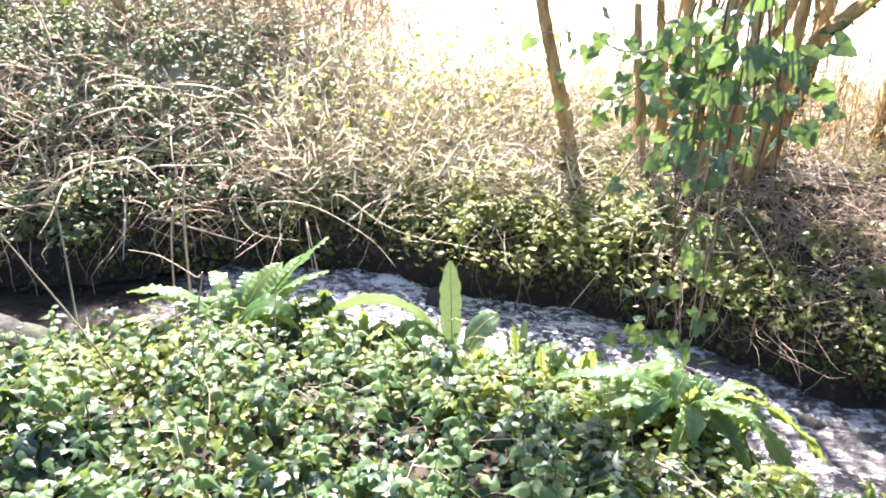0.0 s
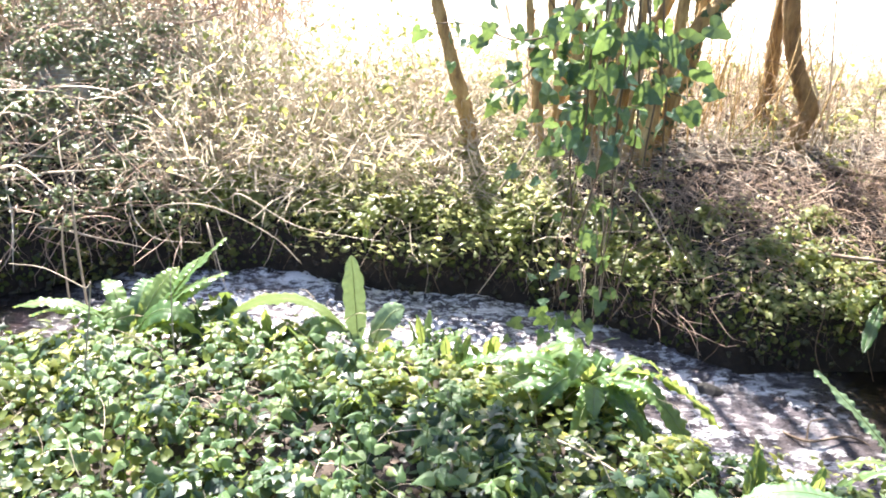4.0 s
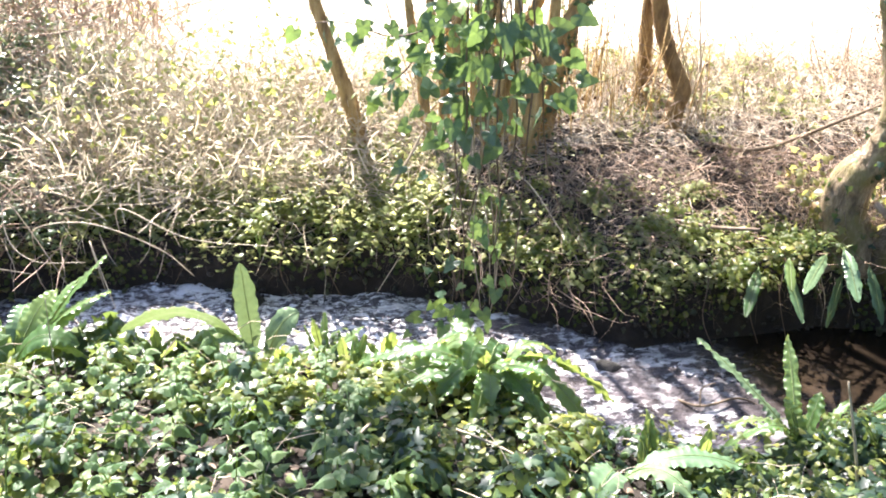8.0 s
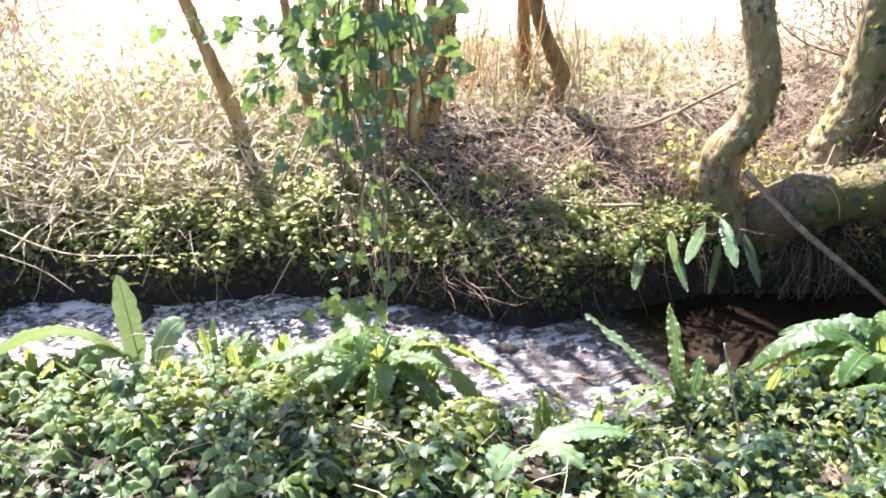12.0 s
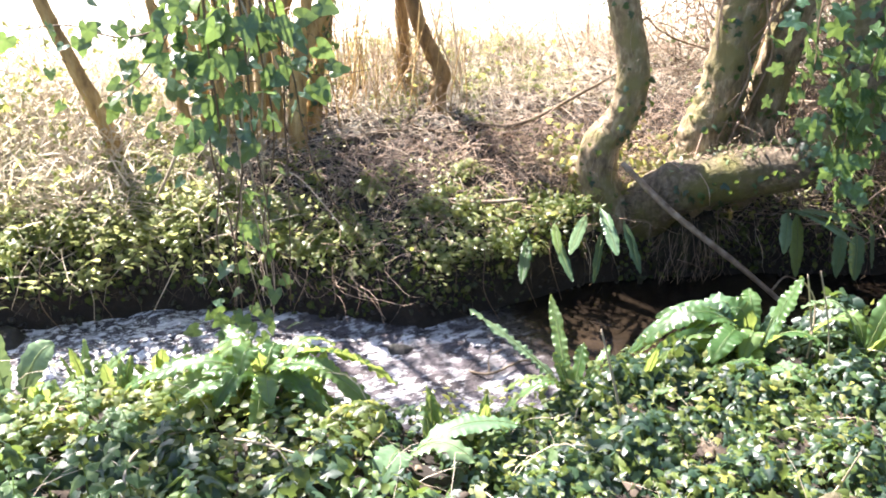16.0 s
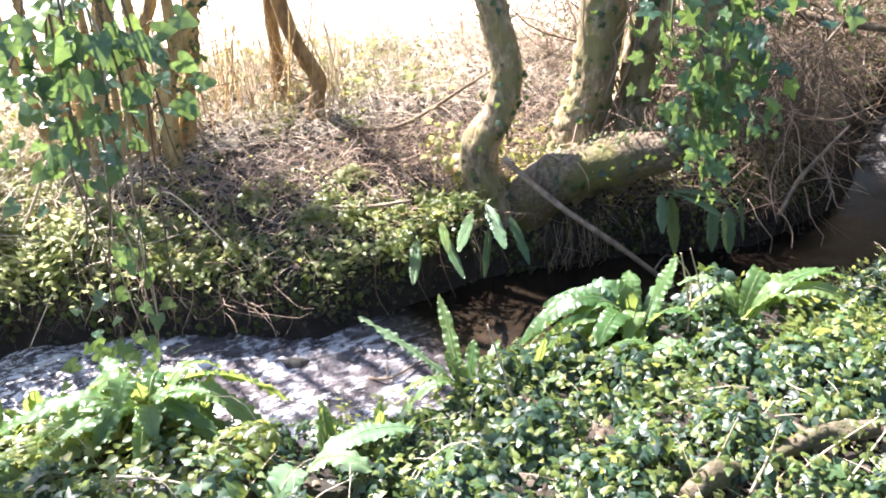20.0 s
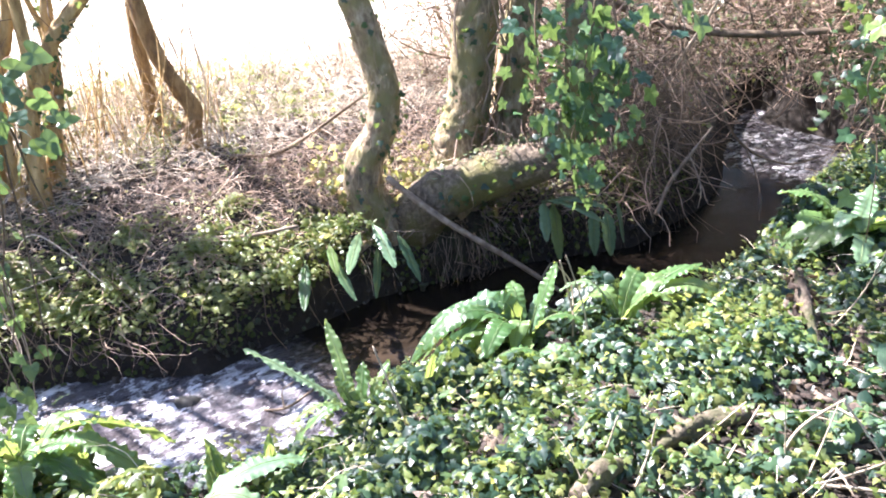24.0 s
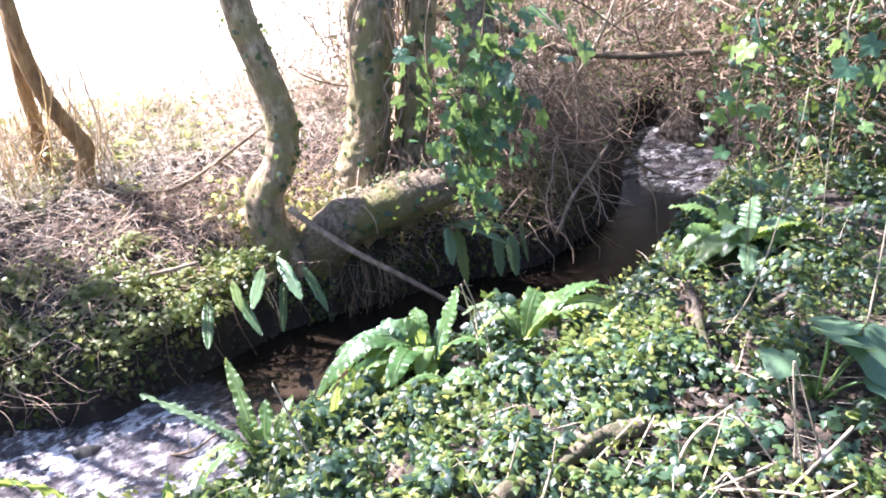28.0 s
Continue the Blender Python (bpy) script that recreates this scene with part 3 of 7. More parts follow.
def water_sheet():
    xs = np.concatenate([np.arange(-9, -2.6, 0.12), np.arange(-2.6, 6, 0.025), np.arange(6, 10.2, 0.08)])
    v = np.linspace(0, 1, 90)
    gx, gv2 = np.meshgrid(xs, v)
    y0, y1 = np.interp(xs, NEAR_X, NEAR_Y) + 0.1, np.interp(xs, FAR_X, FAR_Y) + 0.12
    gy = y0 + (y1 - y0) * gv2
    fast = step((2.6 - gx) / 0.7)
    amp = 0.003 + 0.012 * fast
    flat = zip(gx.ravel(), gy.ravel())
    w = np.array([noise.noise((6 * x + y, 7 * y, 0.3)) + 0.5 * noise.noise((14 * x + 5 * y, 14 * y - 6 * x, 1.7)) for x, y in flat]).reshape(gx.shape)
    z = WATER_Z + amp * w * 1.6
    nx, ny = len(xs), len(v)
    i, j = np.meshgrid(np.arange(nx - 1), np.arange(ny - 1))
    k = (j * nx + i).ravel()
    return np.c_[gx.ravel(), gy.ravel(), z.ravel()], np.c_[k, k + 1, k + nx + 1, k + nx]


tagged(new("water", mesh_from("water", *water_sheet(), WATER)), "shallow murky stream water with white foam and painted glints", "stream", kind="structure")

# ---- trees on the far bank ----
def crown(tops, seed, height, spread, count=9):
    """Bare limbs that fork upward from the tops, and their twigs: two sets of places and faces."""
    r = np.random.default_rng(seed)
    limbs, tips = [], []
    for top, way, radius in tops:
        top, way = np.array(top, float), np.array(way, float)
        way /= np.linalg.norm(way)
        for k in range(count):
            a = r.uniform(0, 2 * np.pi)
            out = np.array([math.cos(a), math.sin(a), 0]) * spread * r.uniform(0.3, 1.0)
            start = top - way * r.uniform(0, 0.3) if k else top
            end = top + way * height * 0.35 + out + np.array([0, 0, height * r.uniform(0.45, 1.0)])
            mid = start * 0.5 + end * 0.5 + r.normal(size=3) * 0.18 + np.array([0, 0, 0.1])
            limbs.append(tube([start, mid, end], [radius * (0.9 if not k else r.uniform(0.25, 0.5)), radius * 0.3, 0.008], 9, 6, 0.06, k))
            for s in np.linspace(0.4, 1, 4):
                tips.append(start * (1 - s) ** 2 + 2 * mid * s * (1 - s) + end * s * s)
    tips = np.repeat(np.array(tips), 3, axis=0)
    n = len(tips)
    head = r.normal(size=(n, 3)) + np.array([0, 0, 0.5])
    tw = scatter(STEMS_ARCHED, tips, r.normal(size=(n, 3)), r.uniform(0.35, 0.9, n), head)
    return joined(limbs), tw


def tree(name, label, stems, mat, seed, height=2.6, spread=1.0, count=6, roots=0, shoots=10, knobs=1.0):
    """stems: (name, points, radii). The first points stand on the ground."""
    base = stems[0][1][0]
    t = thing(name, base, label, "tree")
    off = np.array(base)
    tops = []
    for i, (pname, pts, radii) in enumerate(stems):
        p = np.array(pts, float)
        length = np.linalg.norm(np.diff(p, axis=0), axis=1).sum()
        part(pname, tube_mesh(pname, p - off, radii, mat, max(14, int(length * 34)), 30, 0.1 * knobs, seed + i * 1.7, 0.14 * knobs, 0.03 * knobs), t)
        tops.append((p[-1] - off, p[-1] - p[-2], radii[-1]))
    r = np.random.default_rng(seed + 50)
    for k in range(roots):
        a = r.uniform(0, 2 * np.pi)
        rad = stems[0][2][0]
        p0 = np.array([math.cos(a) * rad * 0.5, math.sin(a) * rad * 0.5, 0.12])
        p1 = np.array([math.cos(a) * rad * 1.5, math.sin(a) * rad * 1.5, 0.0])
        p2 = p1 * 1.8
        if not far_side(p2[0] + base[0], p2[1] + base[1], 0.05):
            continue
        for p in (p1, p2):
            p[2] = ground_z(p[0] + base[0], p[1] + base[1]) - base[2]
        p2[2] -= 0.05
        part("root", tube_mesh("root", [p0, p1, p2], [rad * 0.45, rad * 0.28, rad * 0.1], mat, 9, 9, 0.1, k), t)
    limbs, twigs = crown(tops, seed, height, spread, count)
    part("branches", mesh_from("branches", limbs[0], limbs[1], mat), t, "bare branches")
    part("twigs", mesh_from("twigs", twigs[0], twigs[1], TWIG), t, "fine bare twigs")
    at = []
    for _, pts, radii in stems:
        c = curve(pts, 40) - off
        at.append(c[r.integers(8, 40, shoots)])
    at = np.vstack(at)
    if len(at):
        head = r.normal(size=(len(at), 3)) * np.array([1, 0.7, 0.5]) + np.array([0, 0, 0.7])
        v, f = scatter(STEMS_ARCHED, at, r.normal(size=(len(at), 3)), r.uniform(0.25, 0.75, len(at)), head)
        tagged(part("side_growth", mesh_from("side_growth", v, f, TWIG), t, "thin bare side shoots"), kind="stuff")
    return t


def clad(t, stems, n, size, seed, spread=0.03):
    """Small ivy leaves up the stems of a tree t; one part."""
    r = np.random.default_rng(seed)
    off = np.array(t.location)
    P, U = [], []
    for pts, radii in stems:
        c = curve(pts, 60) - off
        i = r.integers(0, 60, n)
        rad = np.interp(i / 59.0, np.linspace(0, 1, len(radii)), radii)
        a = r.uniform(0, 2 * np.pi, n)
        o = np.c_[np.cos(a), np.sin(a), r.normal(size=n) * 0.3]
        P.append(c[i] + o * (rad + r.uniform(0.0, spread, n))[:, None])
        U.append(o + r.normal(size=(n, 3)) * 0.3)
    P, U = np.vstack(P), np.vstack(U)
    v, f = scatter(IVY_SHAPES, P, U, r.uniform(0.5, 1.2, len(P)) * size, np.tile((0, 0, -1.0), (len(P), 1)) + r.normal(size=(len(P), 3)) * 0.5)
    return tagged(part("ivy_leaves", mesh_from("ivy_leaves", v, f, IVY), t, "small green ivy leaves clinging to the bark"), kind="stuff")


def on(x, y, dz=0.0):
    return (x, y, float(ground_z(x, y)) + dz)


slim_p = [on(0.66, 5.5, -0.08), (0.56, 5.5, 0.0), (0.45, 5.51, 0.34), (0.28, 5.52, 0.9), (0.1, 5.5, 1.7)]
tree("slim_tree", "slender leaning tree with smooth yellow-brown bark on the stream bank", [("trunk", slim_p, [0.062, 0.05, 0.044, 0.04, 0.034])], BARK_GOLD, 1, 2.2, 0.7, 5, roots=3, shoots=18)

cop = [
    [on(1.94, 5.34, -0.08), (1.99, 5.33, 0.2), (2.05, 5.31, 0.46), (2.08, 5.3, 0.9), (2.2, 5.4, 1.8)],
    [on(1.66, 5.42, -0.08), (1.67, 5.42, 0.2), (1.70, 5.41, 0.5), (1.86, 5.37, 0.9), (2.05, 5.4, 1.9)],
    [on(1.48, 5.5, -0.08), (1.45, 5.46, 0.3), (1.5, 5.45, 0.6), (1.53, 5.44, 0.95), (1.5, 5.6, 1.9)],
    [on(1.12, 5.45, -0.08), (1.05, 5.44, 0.2), (0.98, 5.44, 0.5), (0.92, 5.45, 0.9), (0.8, 5.5, 1.9)],
    [on(1.26, 5.55, -0.08), (1.2, 5.5, 0.3), (1.12, 5.45, 0.6), (1.06, 5.43, 0.95), (1.0, 5.6, 1.8)],
]
cop += [
    [on(1.36, 5.46, -0.08), (1.3, 5.42, 0.4), (1.24, 5.39, 0.92), (1.2, 5.4, 1.9)],
    [on(1.8, 5.2, -0.08), (1.82, 5.22, 0.25), (1.9, 5.2, 0.5), (2.05, 5.15, 0.82), (2.25, 5.05, 1.1), (2.5, 4.9, 1.7)],
    [on(1.74, 5.58, -0.08), (1.78, 5.6, 0.4), (1.74, 5.6, 0.9), (1.7, 5.7, 1.8)],
    [on(1.56, 5.3, -0.08), (1.6, 5.3, 0.3), (1.66, 5.28, 0.7), (1.62, 5.3, 1.2), (1.6, 5.2, 1.9)],
]
cop_r = [[0.075, 0.06, 0.055, 0.05, 0.04], [0.07, 0.055, 0.05, 0.045, 0.035], [0.06, 0.05, 0.05, 0.045, 0.035], [0.05, 0.04, 0.035, 0.03, 0.025], [0.045, 0.04, 0.035, 0.03, 0.02],
         [0.05, 0.045, 0.04, 0.03], [0.08, 0.07, 0.06, 0.055, 0.05, 0.04], [0.04, 0.035, 0.03, 0.025], [0.035, 0.03, 0.028, 0.025, 0.02]]
cop_r = [[0.82 * w for w in r[:-1]] + [0.45 * r[-1]] for r in cop_r]
r_c = np.random.default_rng(8)
for _k in range(13):
    _x, _y = r_c.uniform(1.0, 2.1), r_c.uniform(5.25, 5.75)
    _dx, _dy = r_c.normal() * 0.12 + (_x - 1.5) * 0.35, r_c.normal() * 0.1
    cop.append([on(_x, _y, -0.06), (_x + _dx * 0.2, _y + _dy * 0.2, 0.3), (_x + _dx * 0.55, _y + _dy * 0.6, 0.9), (_x + _dx + r_c.normal() * 0.25, _y + _dy + 0.2, 1.6)])
    cop_r.append([_w * r_c.uniform(0.6, 1.3) for _w in (0.026, 0.022, 0.018, 0.012)])
coppice = tree("coppice_tree", "multi-stemmed coppiced tree with golden-brown bark at the top of the bank", [("stem", p, r) for p, r in zip(cop, cop_r)], BARK_GOLD, 5, 2.4, 0.9, 1, roots=0, shoots=7)
clad(coppice, [(cop[0], cop_r[0]), (cop[6], cop_r[6]), (cop[2], cop_r[2])], 130, 0.05, 4, 0.06)

bent_p = [on(2.98, 5.42, -0.1), (2.99, 5.43, 0.0), (3.02, 5.44, 0.15), (2.9, 5.51, 0.4), (2.8, 5.57, 0.74), (2.75, 5.6, 1.2), (2.8, 5.7, 1.9)]
bent_p2 = [on(2.88, 5.83, -0.1), (2.88, 5.85, 0.2), (2.85, 5.87, 0.7), (2.84, 5.9, 1.9)]
tree("bent_tree", "pair of thin tree stems, one bent like a bow, brown bark", [("stem", bent_p, [0.08, 0.068, 0.06, 0.057, 0.053, 0.05, 0.04]), ("stem", bent_p2, [0.065, 0.052, 0.046, 0.036])], BARK_MID, 9, 2.6, 0.9, 4, roots=4, shoots=24)

a_p = [(3.76, 4.0, -0.8), (3.71, 4.02, -0.55), (3.6, 4.1, -0.3), (3.6, 4.1, -0.06), (3.69, 4.04, 0.15), (3.72, 4.02, 0.42), (3.64, 4.08, 0.8), (3.54, 4.14, 1.17), (3.44, 4.25, 2.0)]
a_r = [0.16, 0.15, 0.14, 0.125, 0.11, 0.105, 0.098, 0.09, 0.075]
tree_a = tree("leaning_tree", "bowed tree with mossy bark and climbing ivy at the bank edge", [("trunk", a_p, a_r)], BARK, 14, 2.6, 1.1, 6, roots=6, knobs=0.5)
clad(tree_a, [(a_p, a_r)], 170, 0.05, 6, 0.05)

b_p = [on(4.19, 3.89, -0.15), (4.24, 3.87, -0.05), (4.29, 3.82, 0.3), (4.31, 3.81, 0.8), (4.31, 3.82, 1.2), (4.35, 3.84, 1.9)]
b_p2 = [on(4.69, 3.89, -0.15), (4.72, 3.84, -0.05), (4.76, 3.81, 0.48), (4.80, 3.76, 1.09), (4.87, 3.79, 1.9)]
b_p3 = [on(4.51, 3.94, -0.1), (4.51, 3.92, 0.3), (4.55, 3.89, 0.9), (4.59, 3.89, 1.8)]
b_r, b_r2, b_r3 = [0.22, 0.16, 0.13, 0.122, 0.12, 0.1], [0.16, 0.13, 0.12, 0.11, 0.09], [0.1, 0.09, 0.08, 0.07]
tree_b = tree("twin_tree", "old tree with two thick trunks, rough brown bark and ivy vines", [("trunk", b_p, b_r), ("trunk", b_p2, b_r2), ("trunk", b_p3, b_r3)], BARK, 21, 2.8, 1.2, 2, roots=6, knobs=0.8)
clad(tree_b, [(b_p, b_r), (b_p2, b_r2)], 170, 0.05, 8, 0.06)

h_p = [(3.9, 3.98, -0.6), (3.95, 3.72, -0.3), (4.23, 3.45, -0.12), (4.50, 3.18, 0.04), (4.66, 3.06, 0.34), (4.67, 3.1, 0.67), (4.7, 3.2, 1.23), (4.76, 3.3, 2.0)]
h_r = [0.22, 0.175, 0.158, 0.15, 0.14, 0.135, 0.12, 0.1]
tree_h = tree("creeping_tree", "mossy trunk growing level over the water then turning upward", [("trunk", h_p, h_r)], BARK_OLD, 31, 2.8, 1.3, 1, knobs=0.4)
clad(tree_h, [(h_p[3:], h_r[3:]), (h_p[1:5], [w * 0.95 for w in h_r[1:5]])], 260, 0.05, 9, 0.06)


def root_mound(label, at, size, seed):
    """Earth and matted roots under a trunk, lumpy, with fine roots trailing to the water."""
    t = thing("root_mound", at, label, "roots")
    bm = bmesh.new()
    bmesh.ops.create_icosphere(bm, subdivisions=5, radius=1)
    for v in bm.verts:
        k = 1 + 0.3 * noise.noise(v.co * 1.6 + Vector((seed, 0, 0))) + 0.14 * noise.noise(v.co * 5 + Vector((0, seed, 0))) + 0.06 * noise.noise(v.co * 13)
        v.co = Vector((v.co.x * size[0], v.co.y * size[1], v.co.z * size[2])) * k
    me = bpy.data.meshes.new("earth")
    bm.to_mesh(me)
    bm.free()
    me.materials.append(ROOT_EARTH)
    for p in me.polygons:
        p.use_smooth = True
    part("earth", me, t)
    r = np.random.default_rng(seed)
    n = 170
    a, h = r.uniform(math.pi, 2 * math.pi, n), r.uniform(-0.5, 0.9, n)
    k = np.sqrt(1 - np.minimum(h * h, 0.95)) * 1.05
    p = np.c_[np.cos(a) * k * size[0], np.sin(a) * k * size[1], h * size[2]]
    v, f = scatter(STEMS_ARCHED, p, np.c_[np.cos(a), np.sin(a), np.zeros(n)], r.uniform(0.12, 0.4, n), np.tile((0, -0.15, -1.0), (n, 1)) + r.normal(size=(n, 3)) * 0.35)
    tagged(part("root_mat", mesh_from("root_mat", v, f, TWIG_PALE), t, "thin brown roots hanging to the water"), kind="stuff")
    return t


root_mound("brown mossy mound of earth and roots under the creeping trunk", (4.16, 3.76, -0.74), (0.27, 0.17, 0.3), 4)

# ---- vines up the old trunks ----
def vines(name, label, lines, radius, mat, category="vine"):
    base = lines[0][0]
    t = thing(name, base, label, category)
    for i, p in enumerate(lines):
        part("stem", tube_mesh("stem", np.array(p) - np.array(base), [radius, radius * 0.8, radius * 0.6], mat, 22, 5, 0.1, i), t)
    return t


r_v = np.random.default_rng(77)
lines = []
for k in range(26):
    x0, y0 = 4.36 + r_v.uniform(-0.28, 0.6), 3.72 + r_v.uniform(-0.02, 0.22)
    z0 = float(ground_z(x0, y0)) - 0.03
    lines.append([(x0 + r_v.normal() * 0.06 * s, y0 + r_v.normal() * 0.05 * s - 0.05 * s, z0 + (1.9 + r_v.uniform(0, 0.4)) * s) for s in np.linspace(0, 1, 5)])
    lines[-1] = [(x + 0.11 * math.sin((2.5 + 0.2 * k) * z + k), y + 0.06 * math.cos(4 * z + 2 * k) + 0.05, z) for x, y, z in lines[-1]]
vines("woody_vines", "tangle of thin woody vines climbing the old trunks", lines, 0.009, TWIG_ROSY)

# ---- fallen wood ----
def stick(name, label, pts, radii, mat, forks=(), category="branch", sides=8, rough=0.08):
    t = thing(name, pts[0], label, category)
    o = np.array(pts[0])
    part("stem", tube_mesh("stem", np.array(pts) - o, radii, mat, max(8, 6 * len(pts)), sides, rough, len(name)), t)
    for f, r in forks:
        part("fork", tube_mesh("fork", np.array(f) - o, r, mat, 8, 6, rough, 3), t)
    return t


stick("fallen_pole", "long brown dead branch slanting from the bank into the water", [(3.62, 3.88, -0.12), (3.8, 3.52, -0.36), (4.15, 3.22, -0.66), (4.52, 2.98, -0.99)], [0.022, 0.022, 0.02, 0.014], WOOD_DEAD, [([(4.35, 3.08, -0.83), (4.5, 3.12, -0.77), (4.6, 3.08, -0.8)], [0.008, 0.004])])
stick("bank_branch", "pale broken branch lying across the bank", [on(2.42, 4.34, 0.05), (2.7, 4.18, -0.38), (2.97, 4.0, -0.33)], [0.012, 0.014, 0.011], WOOD_DEAD)
stick("fallen_branch", "grey-brown fallen branch on the bank top", [on(3.1, 5.1, 0.04), on(3.45, 4.93, 0.1), (3.85, 4.67, 0.14), (4.05, 4.55, 0.3)], [0.02, 0.016, 0.011, 0.006], BARK_DARK, [([on(3.3, 5.0, 0.05), on(3.6, 5.0, 0.03), on(3.9, 4.95, 0.02)], [0.014, 0.008])])
stick("fallen_branch", "long thin dead branch lying along the bank top", [on(2.0, 5.15, 0.03), on(2.5, 5.12, 0.05), on(3.0, 5.0, 0.03), on(3.3, 4.8, 0.02)], [0.015, 0.016, 0.013, 0.008], BARK_DARK)
log = stick("log", "rotting pale log half buried in ivy on the near bank", [(2.32, 0.93, 0.03), (2.48, 0.89, 0.08), (2.64, 0.85, 0.08), (2.78, 0.81, 0.07)], [0.022, 0.032, 0.033, 0.03], LOG_BARK, [([on(2.6, 0.97, 0.05), on(2.55, 0.88, 0.08), on(2.5, 0.84, 0.06)], [0.014, 0.008])], "log", 18, 0.28)
stick("broken_log", "crumbling piece of rotten log in the ivy", [(2.01, 0.94, 0.06), (2.11, 0.94, 0.08), (2.19, 0.95, 0.07), (2.25, 0.94, 0.06)], [0.03, 0.04, 0.034, 0.02], LOG_BARK, category="log", sides=12, rough=0.22)
stump = stick("dead_stump", "crumbling brown stump of a dead stem on the near bank", [on(3.4, 0.78, -0.03), on(3.47, 0.9, 0.08), on(3.56, 1.0, 0.18), on(3.6, 1.06, 0.28)], [0.022, 0.024, 0.034, 0.014], LOG_BARK, [([on(3.54, 0.98, 0.08), on(3.9, 0.86, 0.06), on(4.3, 0.82, 0.05), on(4.6, 0.8, 0.03)], [0.018, 0.02, 0.014])], "stump", 12, 0.2)
_r = np.random.default_rng(61)
_p = np.array([(0.12, 0.18, 0.1), (0.16, 0.22, 0.16), (0.19, 0.27, 0.22)])[_r.integers(0, 3, 90)] + _r.normal(size=(90, 3)) * 0.03
_v, _f = scatter(OVAL_SHAPES, _p, _r.normal(size=(90, 3)), _r.uniform(0.03, 0.06, 90))
tagged(part("withered_leaves", mesh_from("withered_leaves", _v, _f, DEAD_LEAF), stump, "brown withered leaves on the stump"), kind="stuff")
stick("overhanging_branch", "thick orange-brown branch overhanging the near bank", [on(5.9, -0.2, -0.1), (5.3, -0.1, 1.2), (4.2, 0.15, 1.85), (3.1, 0.33, 1.76), (2.75, 0.45, 1.66), (2.55, 0.62, 1.72)], [0.08, 0.07, 0.055, 0.045, 0.04, 0.02], BARK_GOLD)


# ---- hart's-tongue ferns ----
def frond(base, tip, arch, width, seed, wave=1.0):
    """A strap-shaped wavy frond from base to tip (places relative to its fern)."""
    r = np.random.default_rng(seed)
    base, tip = np.array(base, float), np.array(tip, float)
    length = np.linalg.norm(tip - base)
    mid = base * 0.62 + tip * 0.38 + np.array([0, 0, arch * 1.5])
    n = 120
    s = np.linspace(0, 1, n)
    c = (1 - s)[:, None] ** 2 * base + 2 * (s * (1 - s))[:, None] * mid + (s ** 2)[:, None] * tip
    t = np.gradient(c, axis=0)
    t /= np.linalg.norm(t, axis=1)[:, None]
    flat = np.array([tip[1] - base[1], base[0] - tip[0], 0.0])
    flat = flat / np.linalg.norm(flat) if np.linalg.norm(flat) > 0.04 else np.array([1.0, 0.15, 0])
    roll = r.normal() * 0.35
    up = np.cross(flat, t)
    side = flat * math.cos(roll) + up * math.sin(roll)
    side -= (side * t).sum(1)[:, None] * t
    side /= np.linalg.norm(side, axis=1)[:, None]
    up = np.cross(side, t)
    w = width * 1.3 * np.clip((s - 0.05) / 0.3, 0.07, 1) ** 0.7 * np.clip((1 - s) / 0.25, 0.0, 1) ** 0.55 * (1 + 0.06 * np.sin(s * 37 + seed))
    cols = np.array([-1, -0.8, -0.4, 0, 0.4, 0.8, 1])
    k = length / 0.4
    ph = r.uniform(0, 6)
    rows = []
    for q in cols:
        edge = abs(q) ** 3.5
        z = -0.006 * (q == 0) + abs(q) * 0.1 * w - 0.2 * w * q * q + wave * 0.12 * width * edge * ((0.35 + np.sin(s * 5 + seed + q) ** 2) * np.sin(s * 80 * k + ph + 1.2 * q + 2.2 * np.sin(s * 7 + seed)) + 1.1 * np.sin(s * 21 * k + 2 * q + seed))
        rows.append(c + side * (w * q * (1 + 0.025 * edge * np.sin(s * 84 * k + ph + 0.8 + 2.2 * np.sin(s * 7 + seed))))[:, None] + up * z[:, None])
    v = np.stack(rows, 1).reshape(-1, 3)
    m = len(cols)
    i, j = np.meshgrid(np.arange(n - 1), np.arange(m - 1), indexing="ij")
    a = (i * m + j).ravel()
    rib = tube([p + u * 0.002 for p, u in zip(c[::15], up[::15])] + [c[-2]], [0.0028, 0.0022, 0.001], 16, 4)
    return v, np.c_[a, a + 1, a + m + 1, a + m], rib


